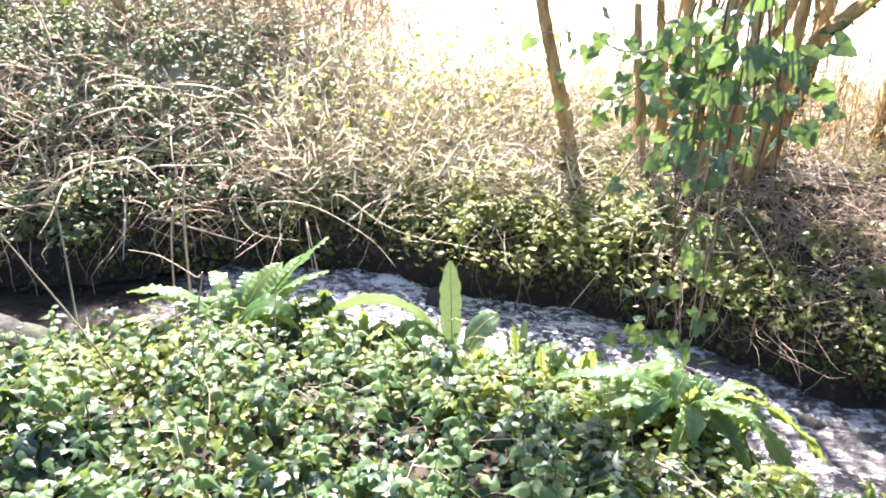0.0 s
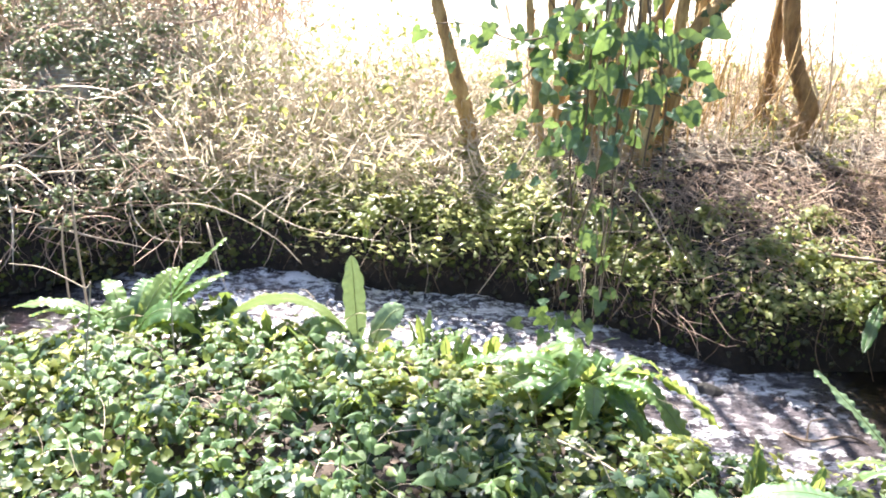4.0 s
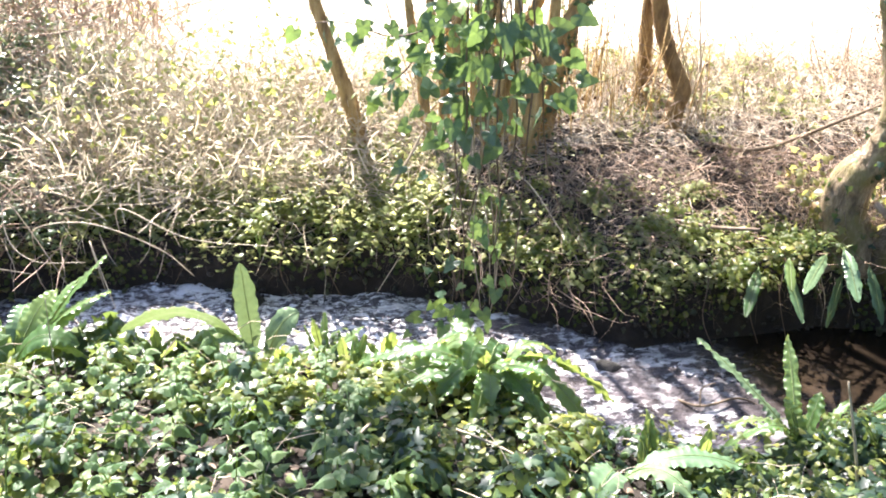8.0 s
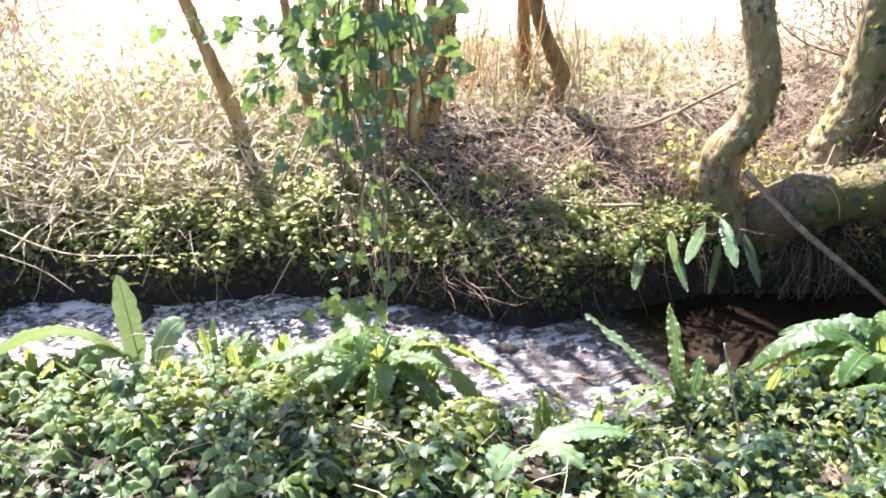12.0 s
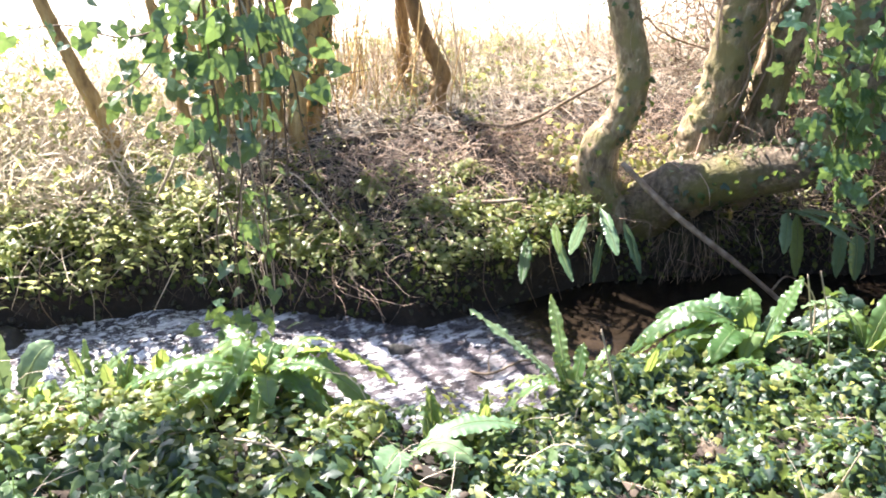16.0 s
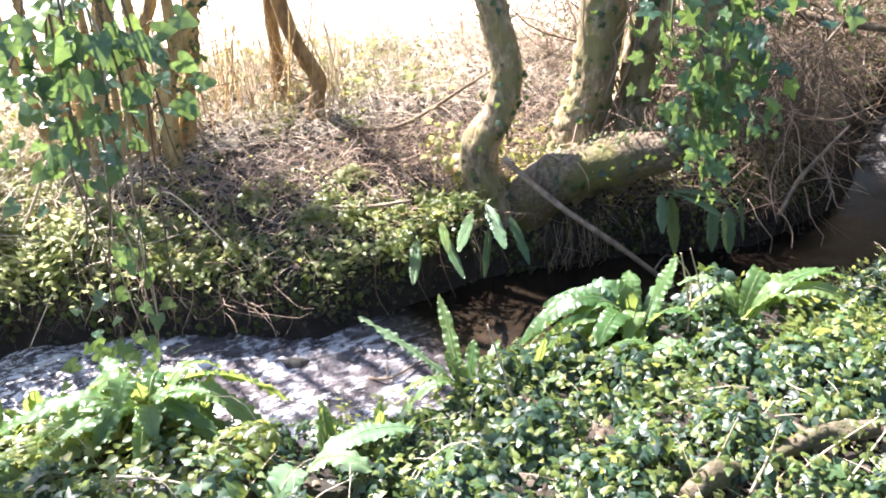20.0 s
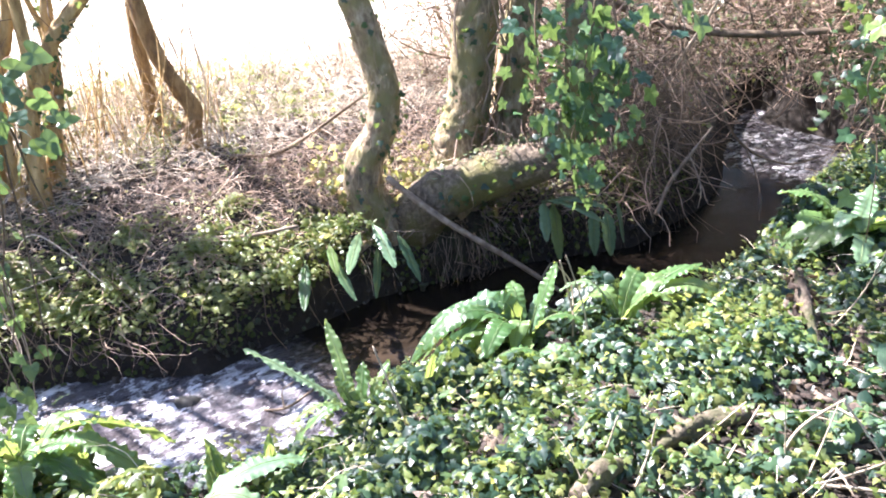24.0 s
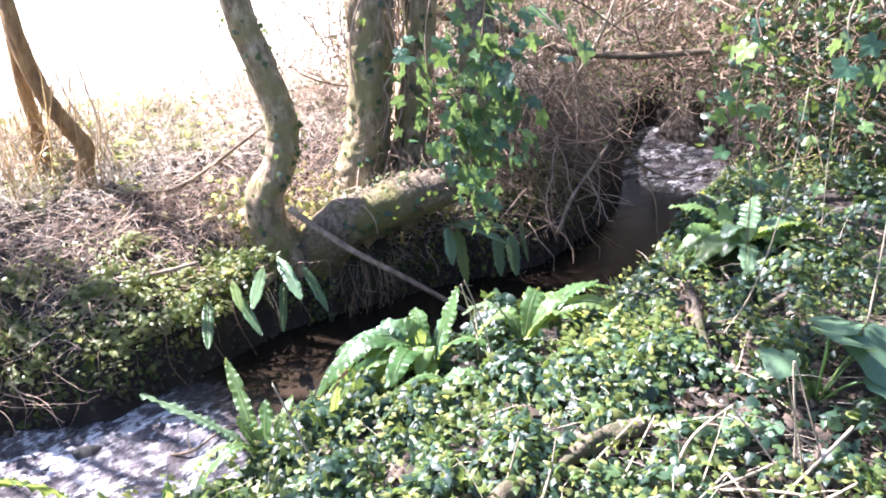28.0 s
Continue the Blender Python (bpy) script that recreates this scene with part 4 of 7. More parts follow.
def fern(label, base, tips, width, seed, group="hart's-tongue ferns", arch=0.1, extra=0, reach=0.25, wave=1.0, warm=0.75, hang=0.0):
    t = thing("fern", base, label, "fern", group)
    b = np.array(base)
    r = np.random.default_rng(seed)
    todo = [(np.array(p[:3]) - b, p[3] if len(p) > 3 else arch) for p in tips]
    for k in range(extra):
        a = r.uniform(0, 2 * np.pi)
        todo.append((np.array([math.cos(a) * reach * r.uniform(0.5, 1), math.sin(a) * reach * r.uniform(0.5, 1), r.uniform(-0.02, 0.2)]), r.uniform(0.08, 0.2)))
    for i, (tip, ar) in enumerate(todo):
        foot = r.normal(size=3) * 0.015
        foot[2] = -0.02
        if hang:
            start = foot
            foot = np.array([tip[0] * 0.78, tip[1] * 0.85 - 0.05, tip[2] + hang])
            tip = tip + np.array([0, -0.1, 0])
            part("stalk", tube_mesh("stalk", [start, start * 0.5 + foot * 0.5 + np.array([0, 0, 0.04]), foot], [0.004, 0.003], RIB, 8, 5), t)
        v, f, rib = frond(foot, tip, ar, width * r.uniform(0.8, 1.1), seed * 31 + i, wave)
        blade = part("frond", mesh_from("frond", v, f, FERN if r.uniform() < warm else FERN_PALE), t)
        part("midrib", mesh_from("midrib", rib[0], [rib[1], rib[2]], RIB), blade, "pale midrib")
    return t


NEAR_FERN = "green hart's-tongue fern with wavy strap fronds on the near bank"
fern(NEAR_FERN, on(-0.96, 2.72, 0.02), [(-0.63, 3.05, 0.19, 0.08), (-0.75, 3.02, 0.1, 0.08), (-0.66, 2.96, 0.04, 0.12), (-0.95, 2.97, 0.02, 0.12), (-1.43, 2.75, 0.0, 0.16), (-1.39, 2.78, -0.06, 0.16), (-1.13, 2.95, 0.02, 0.14), (-0.7, 2.7, -0.02, 0.18), (-0.8, 2.9, 0.12, 0.1), (-0.86, 3.0, 0.06, 0.12), (-0.6, 2.9, 0.1, 0.12)], 0.036, 3, extra=5, reach=0.3)
fern("hart's-tongue fern with one upright pale green frond at the water's edge", on(-0.04, 2.80, 0.02), [(-0.09, 2.9, 0.2, 0.02), (-0.58, 2.86, -0.07, 0.24), (-0.34, 2.72, -0.12, 0.16), (0.14, 2.85, -0.02, 0.1)], 0.046, 4, wave=0.35, warm=0.0)
fern("large hart's-tongue fern clump with arching wavy fronds above the ivy", on(0.82, 2.3, 0.13), [(0.5, 2.5, 0.0, 0.08), (0.56, 2.42, 0.06, 0.02), (0.33, 2.45, -0.03, 0.16), (1.3, 2.2, -0.1, 0.2), (1.24, 2.04, -0.26, 0.26), (0.55, 2.14, -0.08, 0.14), (0.38, 2.3, -0.06, 0.14), (1.08, 2.12, -0.2, 0.22), (1.0, 2.0, -0.12, 0.2), (0.7, 1.98, -0.06, 0.16), (0.66, 2.55, -0.02, 0.12), (0.95, 2.5, -0.05, 0.15), (1.32, 2.3, -0.16, 0.22), (0.45, 2.2, 0.02, 0.1), (0.74, 2.62, 0.06, 0.06), (0.9, 2.1, 0.0, 0.16), (1.12, 2.4, 0.0, 0.16), (0.6, 2.3, 0.08, 0.06)], 0.03, 5, extra=8, reach=0.36, wave=1.9, warm=0.9)
fern("hart's-tongue fern with two long upright fronds beside the water", on(1.93, 1.93, 0.03), [(1.69, 2.37, 0.05, 0.04), (2.05, 2.32, 0.07, 0.02), (2.02, 2.02, 0.02, 0.03), (1.9, 2.05, -0.02, 0.05), (1.72, 2.1, -0.18, 0.12), (2.12, 1.98, 0.0, 0.06), (1.66, 2.0, -0.2, 0.16), (1.86, 1.98, 0.02, 0.03)], 0.022, 6, warm=0.95, wave=2.6)
fern("spreading hart's-tongue fern with bright sunlit fronds", on(2.78, 1.86, 0.05), [(2.38, 2.12, -0.22, 0.3), (2.5, 2.16, -0.06, 0.2), (2.72, 2.1, -0.08, 0.2), (2.8, 2.1, 0.0, 0.16), (2.98, 1.86, 0.2, 0.04), (2.5, 1.9, -0.1, 0.2), (2.6, 1.75, -0.06, 0.2), (2.42, 1.98, -0.12, 0.26), (3.05, 1.95, -0.05, 0.2), (2.6, 2.2, -0.2, 0.3), (2.68, 1.95, 0.05, 0.16), (2.86, 2.02, 0.08, 0.12), (2.45, 1.8, -0.05, 0.16), (2.9, 2.15, -0.1, 0.2), (2.3, 2.0, -0.15, 0.22), (2.62, 2.05, 0.02, 0.2), (2.34, 2.12, -0.18, 0.32), (2.32, 2.08, -0.15, 0.30), (2.27, 1.95, -0.11, 0.16), (2.58, 2.00, -0.25, 0.22)], 0.036, 7, extra=6, reach=0.36, wave=1.2)
fern("hart's-tongue fern with low pale fronds spread over the ivy", (2.64, 1.56, -0.03), [(2.42, 1.78, -0.10, 0.13), (2.28, 1.72, -0.15, 0.13), (2.47, 1.60, -0.15, 0.13), (2.73, 1.55, -0.22, 0.13), (3.00, 1.50, -0.27, 0.13), (3.33, 1.62, -0.35, 0.13), (2.70, 1.75, -0.19, 0.13), (3.00, 1.66, -0.25, 0.13)], 0.032, 19, arch=0.12, warm=0.5, wave=1.4)
fern("hart's-tongue fern with long fronds arching over the water", on(3.17, 1.62, 0.05), [(3.46, 1.42, 0.2, 0.12), (3.52, 1.24, 0.0, 0.26), (3.35, 1.66, 0.1, 0.16), (3.42, 1.5, 0.08, 0.2), (3.12, 1.85, -0.1, 0.18), (3.5, 1.6, 0.0, 0.22), (3.58, 1.4, 0.12, 0.2), (3.3, 1.4, 0.02, 0.2), (3.6, 1.5, 0.06, 0.2), (3.60, 1.45, 0.10, 0.20), (3.79, 1.32, -0.18, 0.30), (3.55, 1.50, -0.11, 0.20)], 0.034, 8, extra=3, reach=0.38, wave=1.2)
fern("dense hart's-tongue fern clump on the bank beyond the stump", on(4.78, 1.27, 0.05), [(4.89, 1.27, 0.26, 0.04), (4.65, 1.67, -0.26, 0.26), (4.69, 1.58, -0.04, 0.18), (5.04, 0.87, 0.09, 0.18), (5.0, 0.96, 0.14, 0.13), (4.74, 1.49, 0.04, 0.18), (4.52, 1.27, 0.0, 0.18), (4.43, 1.09, -0.04, 0.18), (4.56, 1.49, -0.18, 0.26), (4.47, 1.4, -0.09, 0.22), (4.78, 1.09, 0.13, 0.13), (4.6, 1.18, 0.09, 0.18)], 0.05, 9, extra=10, reach=0.44, wave=1.2)
fern("hart's-tongue fern with one broad frond lying over the ivy", on(1.16, 1.78, 0.05), [(1.56, 1.72, -0.02, 0.12), (1.0, 1.62, 0.0, 0.1), (1.32, 1.6, 0.0, 0.12)], 0.045, 10, warm=0.1)

_re = np.random.default_rng(52)
for _x, _y in ((-0.42, 2.72), (-0.22, 2.66), (0.1, 2.62), (0.22, 2.7), (0.34, 2.55), (0.5, 2.62), (0.62, 2.5), (1.02, 2.35), (1.3, 1.85), (1.45, 1.8), (2.2, 1.86), (2.42, 1.85)):
    _b = on(_x, _y, 0.04)
    fern("young hart's-tongue fern with short bright yellow-green fronds", _b, [(_b[0] + _re.normal() * 0.07, _b[1] + _re.normal() * 0.06, _b[2] + _re.uniform(0.08, 0.2), 0.02) for _ in range(5)], 0.02, int(_x * 100) + 300, warm=1.0)


def far_fern(label, base, fronds, width, seed, warm=0.0):
    """A fern whose fronds hang from stalks that arch out of the bank: pairs of foot and tip."""
    t = thing("fern", base, label, "fern", "hart's-tongue ferns")
    b = np.array(base)
    r = np.random.default_rng(seed)
    for i, (foot, tip) in enumerate(fronds):
        foot, tip = np.array(foot) - b, np.array(tip) - b
        part("stalk", tube_mesh("stalk", [(0, 0.05, -0.03), foot * 0.5 + np.array([0, 0, 0.05]), foot], [0.004, 0.003], RIB, 8, 5), t)
        v, f, rib = frond(foot, tip, 0.02, width * r.uniform(0.85, 1.1), seed * 31 + i, 0.5)
        blade = part("frond", mesh_from("frond", v, f, FERN if r.uniform() < warm else FERN_PALE), t)
        part("midrib", mesh_from("midrib", rib[0], [rib[1], rib[2]], RIB), blade, "pale midrib")
    return t


FAR_FERN = "hart's-tongue fern with glossy fronds drooping from the far bank"
far_fern(FAR_FERN, (3.3, 3.9, -0.4), [((3.02, 3.76, -0.44), (2.99, 3.42, -0.65)), ((3.29, 3.76, -0.39), (2.94, 3.42, -0.45)), ((3.44, 3.76, -0.53), (3.15, 3.42, -0.69)), ((3.39, 3.76, -0.35), (3.31, 3.42, -0.53)), ((3.60, 3.76, -0.48), (3.52, 3.42, -0.70))], 0.03, 12)
far_fern(FAR_FERN, (2.85, 3.95, -0.45), [((2.87, 3.78, -0.47), (2.64, 3.46, -0.61)), ((3.06, 3.78, -0.42), (2.89, 3.46, -0.46))], 0.026, 15, warm=1.0)
fern(FAR_FERN, (4.42, 3.16, -0.28), [(4.38, 2.95, -0.66, 0.05), (4.56, 2.74, -0.36, 0.07), (4.66, 2.8, -0.3, 0.07), (4.28, 3.0, -0.5, 0.05)], 0.045, 13, wave=0.35, warm=0.3)
fern(FAR_FERN, (4.8, 3.15, -0.3), [(4.78, 2.92, -0.7, 0.05), (4.92, 2.92, -0.64, 0.05), (4.66, 2.97, -0.68, 0.05)], 0.034, 14, wave=0.5, warm=0.3, hang=0.3)


# ---- hanging ivy sprays ----
def leaf_mesh(name, shape, size, mat):
    v, f = shape
    return mesh_from(name, np.array(v) * size, f, mat)


BIG_LEAVES = [leaf_mesh("leaf", s, 0.125, IVY_BIG) for s in HEART_SHAPES]
LOBED_LEAVES = [leaf_mesh("leaf", s, 0.115, IVY_BIG) for s in FIVE_LOBED]


def spray(label, stems, leaves, meshes, seed, spread, radius=0.006):
    """stems: lists of places from the top down. leaves: (stem, from, to, count)."""
    base = stems[0][0]
    t = thing("hanging_ivy", base, label, "ivy")
    o = np.array(base)
    r = np.random.default_rng(seed)
    made = []
    for i, p in enumerate(stems):
        made.append(part("stem", tube_mesh("stem", np.array(p) - o, [radius, radius * 0.8, radius * 0.4], STALK if i % 3 == 2 else TWIG, 8 * len(p), 5, 0.05, i), t))
    for k, a, b, count in leaves:
        c = curve(stems[k], 80) - o
        for _ in range(count):
            q = c[int(79 * r.uniform(a, b))]
            away = r.normal(size=3) * (1, 1, 0.6) * spread
            at = Vector(q + away * r.uniform(0.3, 1.0))
            up = Vector((r.normal() * 0.6, -0.75 + r.normal() * 0.5, 0.55 + r.normal() * 0.4)).normalized()
            down = Vector((away[0] * 5 + r.normal() * 0.3, away[1] * 5, -0.8 + r.normal() * 0.3))
            y = (down - down.dot(up) * up).normalized()
            x = y.cross(up)
            m = Matrix(((x[0], y[0], up[0], at[0]), (x[1], y[1], up[1], at[1]), (x[2], y[2], up[2], at[2]), (0, 0, 0, 1)))
            ob = part("leaf", meshes[r.integers(0, len(meshes))], made[k])
            ob.matrix_basis = m @ Matrix.Scale(r.uniform(0.55, 1.05) * (1.0 if b < 0.75 else 0.75), 4)
    return t


s1 = [[(1.0, 3.6, 2.45), (0.93, 3.51, 1.26), (0.91, 3.52, 0.98), (0.94, 3.51, 0.73), (0.91, 3.52, 0.45), (0.97, 3.5, 0.02), (0.98, 3.48, -0.4), (0.96, 3.4, -0.6)],
      [(1.0, 3.6, 2.3), (0.98, 3.5, 1.3), (0.8, 3.48, 1.05), (0.6, 3.5, 0.98), (0.4, 3.5, 1.04), (0.2, 3.52, 1.03)],
      [(1.02, 3.6, 2.3), (1.05, 3.45, 1.3), (1.1, 3.4, 1.0), (1.05, 3.45, 0.6), (1.1, 3.5, 0.2), (1.16, 3.5, -0.2), (1.14, 3.5, -0.55)]]
s1 += [
      [(1.0, 3.6, 2.2), (0.85, 3.5, 1.2), (0.68, 3.5, 0.85), (0.52, 3.5, 0.74)],
      [(1.0, 3.62, 2.3), (1.15, 3.5, 1.2), (1.3, 3.5, 0.8), (1.36, 3.55, 0.5), (1.5, 3.7, 0.1), (1.9, 3.9, -0.55)],
      [(1.0, 3.6, 2.2), (1.0, 3.5, 0.9), (1.04, 3.5, 0.4), (1.02, 3.5, 0.0), (1.08, 3.46, -0.45)]]
stick("overhanging_limb", "thin limb reaching out from the coppice over the stream", [(1.9, 5.2, 0.5), (1.8, 5.0, 1.4), (1.4, 4.4, 2.1), (1.0, 3.62, 2.42), (0.8, 3.1, 2.6)], [0.04, 0.035, 0.03, 0.02, 0.01], BARK_GOLD)
for _k in range(7):
    _x, _y = 0.95 + 0.05 * _k, 3.47 + 0.02 * (_k % 3)
    s1.append([(1.0, 3.6, 2.2), (_x - 0.02, _y, 1.1), (_x + 0.06 * math.sin(_k * 2.1), _y, 0.5), (_x - 0.06 * math.cos(_k * 1.3), _y, 0.0), (_x + 0.1 * math.sin(_k * 3.7), _y, -0.35 - 0.05 * (_k % 4))])
spray("ivy spray with large heart-shaped green leaves hanging over the stream", s1, [(0, 0.15, 0.55, 72), (1, 0.4, 0.8, 16), (1, 0.8, 1.0, 5), (2, 0.2, 0.55, 36), (3, 0.4, 1, 24), (0, 0.5, 0.8, 10), (2, 0.5, 0.95, 10), (0, 0.8, 1.0, 26), (4, 0.2, 0.5, 24), (5, 0.4, 0.95, 10)], BIG_LEAVES, 41, 0.14)
s2 = [[(3.9, 2.5, 2.4), (3.68, 2.26, 1.7), (3.62, 2.25, 1.29), (3.6, 2.26, 0.97), (3.58, 2.29, 0.69), (3.6, 2.27, 0.45), (3.63, 2.25, 0.22)],
      [(3.9, 2.5, 2.4), (3.78, 2.3, 1.4), (3.76, 2.2, 1.0), (3.74, 2.15, 0.7), (3.76, 2.14, 0.5)],
      [(3.9, 2.5, 2.3), (3.85, 2.3, 1.5), (3.92, 2.0, 1.2), (3.95, 1.95, 1.05)],
      [(3.88, 2.5, 2.3), (3.5, 2.5, 1.3), (3.46, 2.45, 0.9), (3.42, 2.45, 0.62)]]
stick("overhanging_limb", "bare limb of the creeping tree reaching over the water", [(4.66, 3.25, 1.6), (4.4, 2.9, 2.2), (3.95, 2.5, 2.4), (3.4, 2.0, 2.6)], [0.05, 0.04, 0.03, 0.012], BARK)
spray("ivy spray with lobed blue-green leaves hanging before the creeping trunk", s2, [(0, 0.25, 0.74, 85), (0, 0.7, 1.0, 40), (1, 0.35, 0.74, 40), (1, 0.7, 1.0, 14), (2, 0.5, 0.74, 14), (3, 0.4, 0.74, 24), (3, 0.7, 1.0, 14)], LOBED_LEAVES, 43, 0.1)
s3 = [[(3.55, 0.28, 1.79), (3.5, 0.85, 1.5), (3.49, 0.86, 1.32), (3.47, 0.91, 1.12), (3.5, 0.83, 0.85), (3.52, 0.8, 0.5)],
      [(3.3, 0.32, 1.75), (2.95, 0.36, 1.6), (2.86, 0.3, 1.5), (2.84, 0.28, 1.36)],
      [(3.9, 0.2, 1.8), (4.1, 0.7, 1.5), (4.15, 0.75, 1.2), (4.2, 0.75, 0.8), (4.15, 0.7, 0.4)]]
spray("ivy spray hanging from the branch above the near bank", s3, [(0, 0.3, 0.9, 30), (1, 0.4, 1.0, 8), (2, 0.3, 0.9, 22)], LOBED_LEAVES, 47, 0.07, 0.005)


# ---- broad-leaved plant on the near bank ----
def broad_plant(label, base, leaves, seed):
    t = thing("broad_leaved_plant", base, label, "plant")
    r = np.random.default_rng(seed)
    for i, (dx, dy, dz, size) in enumerate(leaves):
        st = part("stalk", tube_mesh("stalk", [(0, 0, -0.03), (dx * 0.5, dy * 0.5, dz * 0.7), (dx, dy, dz)], [0.006, 0.004], FERN, 8, 5), t)
        n = 22
        a = np.linspace(0.0, 2 * np.pi, n, endpoint=False)
        rad = (0.44 + 0.2 * np.maximum(0, np.cos(a)) ** 4) * (1 + 0.05 * np.sin(7 * a + i)) * (1 - 0.4 * np.exp(-((a - np.pi) / 0.3) ** 2))
        rings = [np.zeros((1, 3))]
        for q in (0.35, 0.7, 1.0):
            rings.append(np.c_[np.sin(a) * rad * q, np.cos(a) * rad * q + 0.1, 0.05 * q * q * np.cos(3 * a + i) - 0.06 * q * q])
        v = np.vstack(rings) * size
        f3 = [(0, 1 + k, 1 + (k + 1) % n) for k in range(n)]
        f4 = [(1 + g * n + k, 1 + (g + 1) * n + k, 1 + (g + 1) * n + (k + 1) % n, 1 + g * n + (k + 1) % n) for g in range(2) for k in range(n)]
        ob = part("leaf", mesh_from("leaf", v, [np.array(f4), np.array(f3)], BROAD), st)
        ob.matrix_basis = pose(dx, dy, dz, -12 + r.normal() * 8, r.normal() * 10, r.uniform(-70, 70) + 120)
    return t


broad_plant("broad-leaved plant with big dull green leaves on the near bank", on(3.47, 0.42, 0.0), [(0.02, 0.0, 0.3, 0.24), (-0.1, 0.13, 0.2, 0.16), (0.1, -0.12, 0.26, 0.26), (0.2, 0.05, 0.27, 0.24), (0.02, -0.2, 0.16, 0.15), (0.3, -0.15, 0.24, 0.24)], 3)
broad_plant("young broad-leaved plant with round leaves in the leaf litter", on(3.0, 0.52, 0.0), [(0.0, 0.03, 0.08, 0.13), (0.09, -0.06, 0.07, 0.1), (-0.1, 0.0, 0.05, 0.09)], 5)


# ---- dead stalks ----
def stalk(pts, radius, label="dry pale dead stalk standing in the undergrowth", leaf=False):
    t = stick("dead_stalk", label, pts, [radius * 0.85, radius * 0.75, radius * 0.4], STALK, category="stalk", sides=6, rough=0.16)
    if leaf:
        o = np.array(pts[0])
        for q in pts[1:]:
            v, f = scatter(BLADES, np.array([q]) - o, np.array([(0.4, -0.6, 0.3)]), np.array([0.14]), rng.normal(size=(1, 3)))
            part("dry_leaf", mesh_from("dry_leaf", v, f, DRY_GRASS), t, "curled dry leaf")
    return t


stalk([on(-1.4, 2.3, -0.02), (-1.46, 2.4, 0.5), (-1.54, 2.48, 0.82)], 0.004)
stalk([on(-1.12, 2.08, -0.02), (-1.22, 2.05, 0.25), (-1.5, 1.95, 0.86)], 0.004, leaf=True)
stalk([on(-1.6, 3.8, -0.02), (-1.59, 3.8, -0.2), (-1.56, 3.81, 0.13)], 0.009)
stalk([on(-1.72, 3.84, -0.02), (-1.68, 3.82, -0.3), (-1.6, 3.81, 0.0)], 0.007)
stalk([on(-0.97, 2.2, -0.02), (-0.95, 2.22, 0.1), (-0.9, 2.25, 0.4), (-0.92, 2.25, 0.4), (-1.06, 2.3, 0.44), (-1.2, 2.36, 0.42)], 0.0035)
stalk([on(-0.7, 2.4, -0.02), (-0.7, 2.4, 0.1), (-0.69, 2.42, 0.36)], 0.0035)
stalk([on(-0.36, 2.5, -0.02), (-0.36, 2.5, 0.02), (-0.3, 2.5, 0.12)], 0.004)
stalk([on(1.98, 1.66, -0.02), (1.93, 1.7, 0.05), (1.87, 1.75, 0.28)], 0.007)
stalk([on(3.1, 1.8, -0.02), (3.05, 1.82, 0.0), (2.98, 1.84, 0.22)], 0.007)
stalk([on(3.02, 1.76, -0.02), (3.08, 1.84, 0.05), (3.0, 1.88, 0.18)], 0.005)
stalk([on(2.62, 0.62, -0.02), (2.7, 0.6, 0.15), (2.78, 0.52, 0.27), (2.785, 0.5, 0.265), (2.82, 0.4, 0.15), (2.84, 0.3, 0.03)], 0.006, "bent dry pale stalk in the leaf litter")
stalk([on(2.9, 0.3, -0.02), (2.92, 0.34, 0.2), (2.91, 0.38, 0.42), (2.917, 0.365, 0.41), (2.98, 0.26, 0.1), (3.0, 0.22, 0.02)], 0.005, "bent dry pale stalk in the leaf litter")
stalk([on(2.4, 0.3, 0.0), on(2.58, 0.22, 0.1), on(2.75, 0.1, 0.2)], 0.009, "thick grey dead stick lying in the litter")
stalk([on(2.42, 0.86, -0.02), (2.48, 0.8, 0.12), (2.56, 0.72, 0.27)], 0.0055)
stalk([on(2.18, 1.0, -0.02), (2.2, 0.98, 0.1), (2.22, 0.96, 0.25)], 0.006)
stalk([on(2.7, 0.5, 0.01), on(2.78, 0.3, 0.05), on(2.9, 0.1, 0.02)], 0.007, "dry pale stalk lying in the litter")
stalk([on(2.55, 0.55, 0.02), on(2.75, 0.42, 0.07), on(3.0, 0.36, 0.04)], 0.006, "dry pale stalk lying in the litter")
stalk([on(0.28, 1.78, 0.06), on(0.32, 1.92, 0.1), on(0.42, 2.02, 0.1), on(0.52, 2.04, 0.1)], 0.007, "curved pale twig lying on the ivy")
stalk([on(0.6, 1.98, 0.08), on(0.72, 1.84, 0.09), on(0.85, 1.72, 0.06)], 0.006, "thin brown twig lying on the ivy")
stalk([on(-0.2, 2.3, 0.1), on(0.0, 2.42, 0.13), on(0.3, 2.5, 0.1)], 0.005, "thin dry stem lying on the ivy")
stalk([on(3.6, 0.9, 0.0), (3.52, 0.75, 0.35), (3.5, 0.68, 0.8), (3.46, 0.66, 1.2)], 0.004)
stalk([on(4.0, 0.4, 0.0), (4.02, 0.42, 0.5), (3.96, 0.45, 1.1)], 0.006)

stalk([(2.56, 0.50, 0.03), (2.64, 0.50, 0.17), (2.70, 0.50, 0.31)], 0.0040)
stalk([(2.91, 0.56, 0.16), (2.92, 0.47, 0.14), (2.94, 0.37, 0.10)], 0.0050, "dry pale stalk lying across the litter")
stalk([(2.89, 0.27, 0.03), (2.68, 0.27, 0.34), (2.44, 0.27, 0.66)], 0.0040)
stalk([(2.36, 0.70, 0.03), (2.50, 0.70, 0.14), (2.62, 0.70, 0.24)], 0.0050)
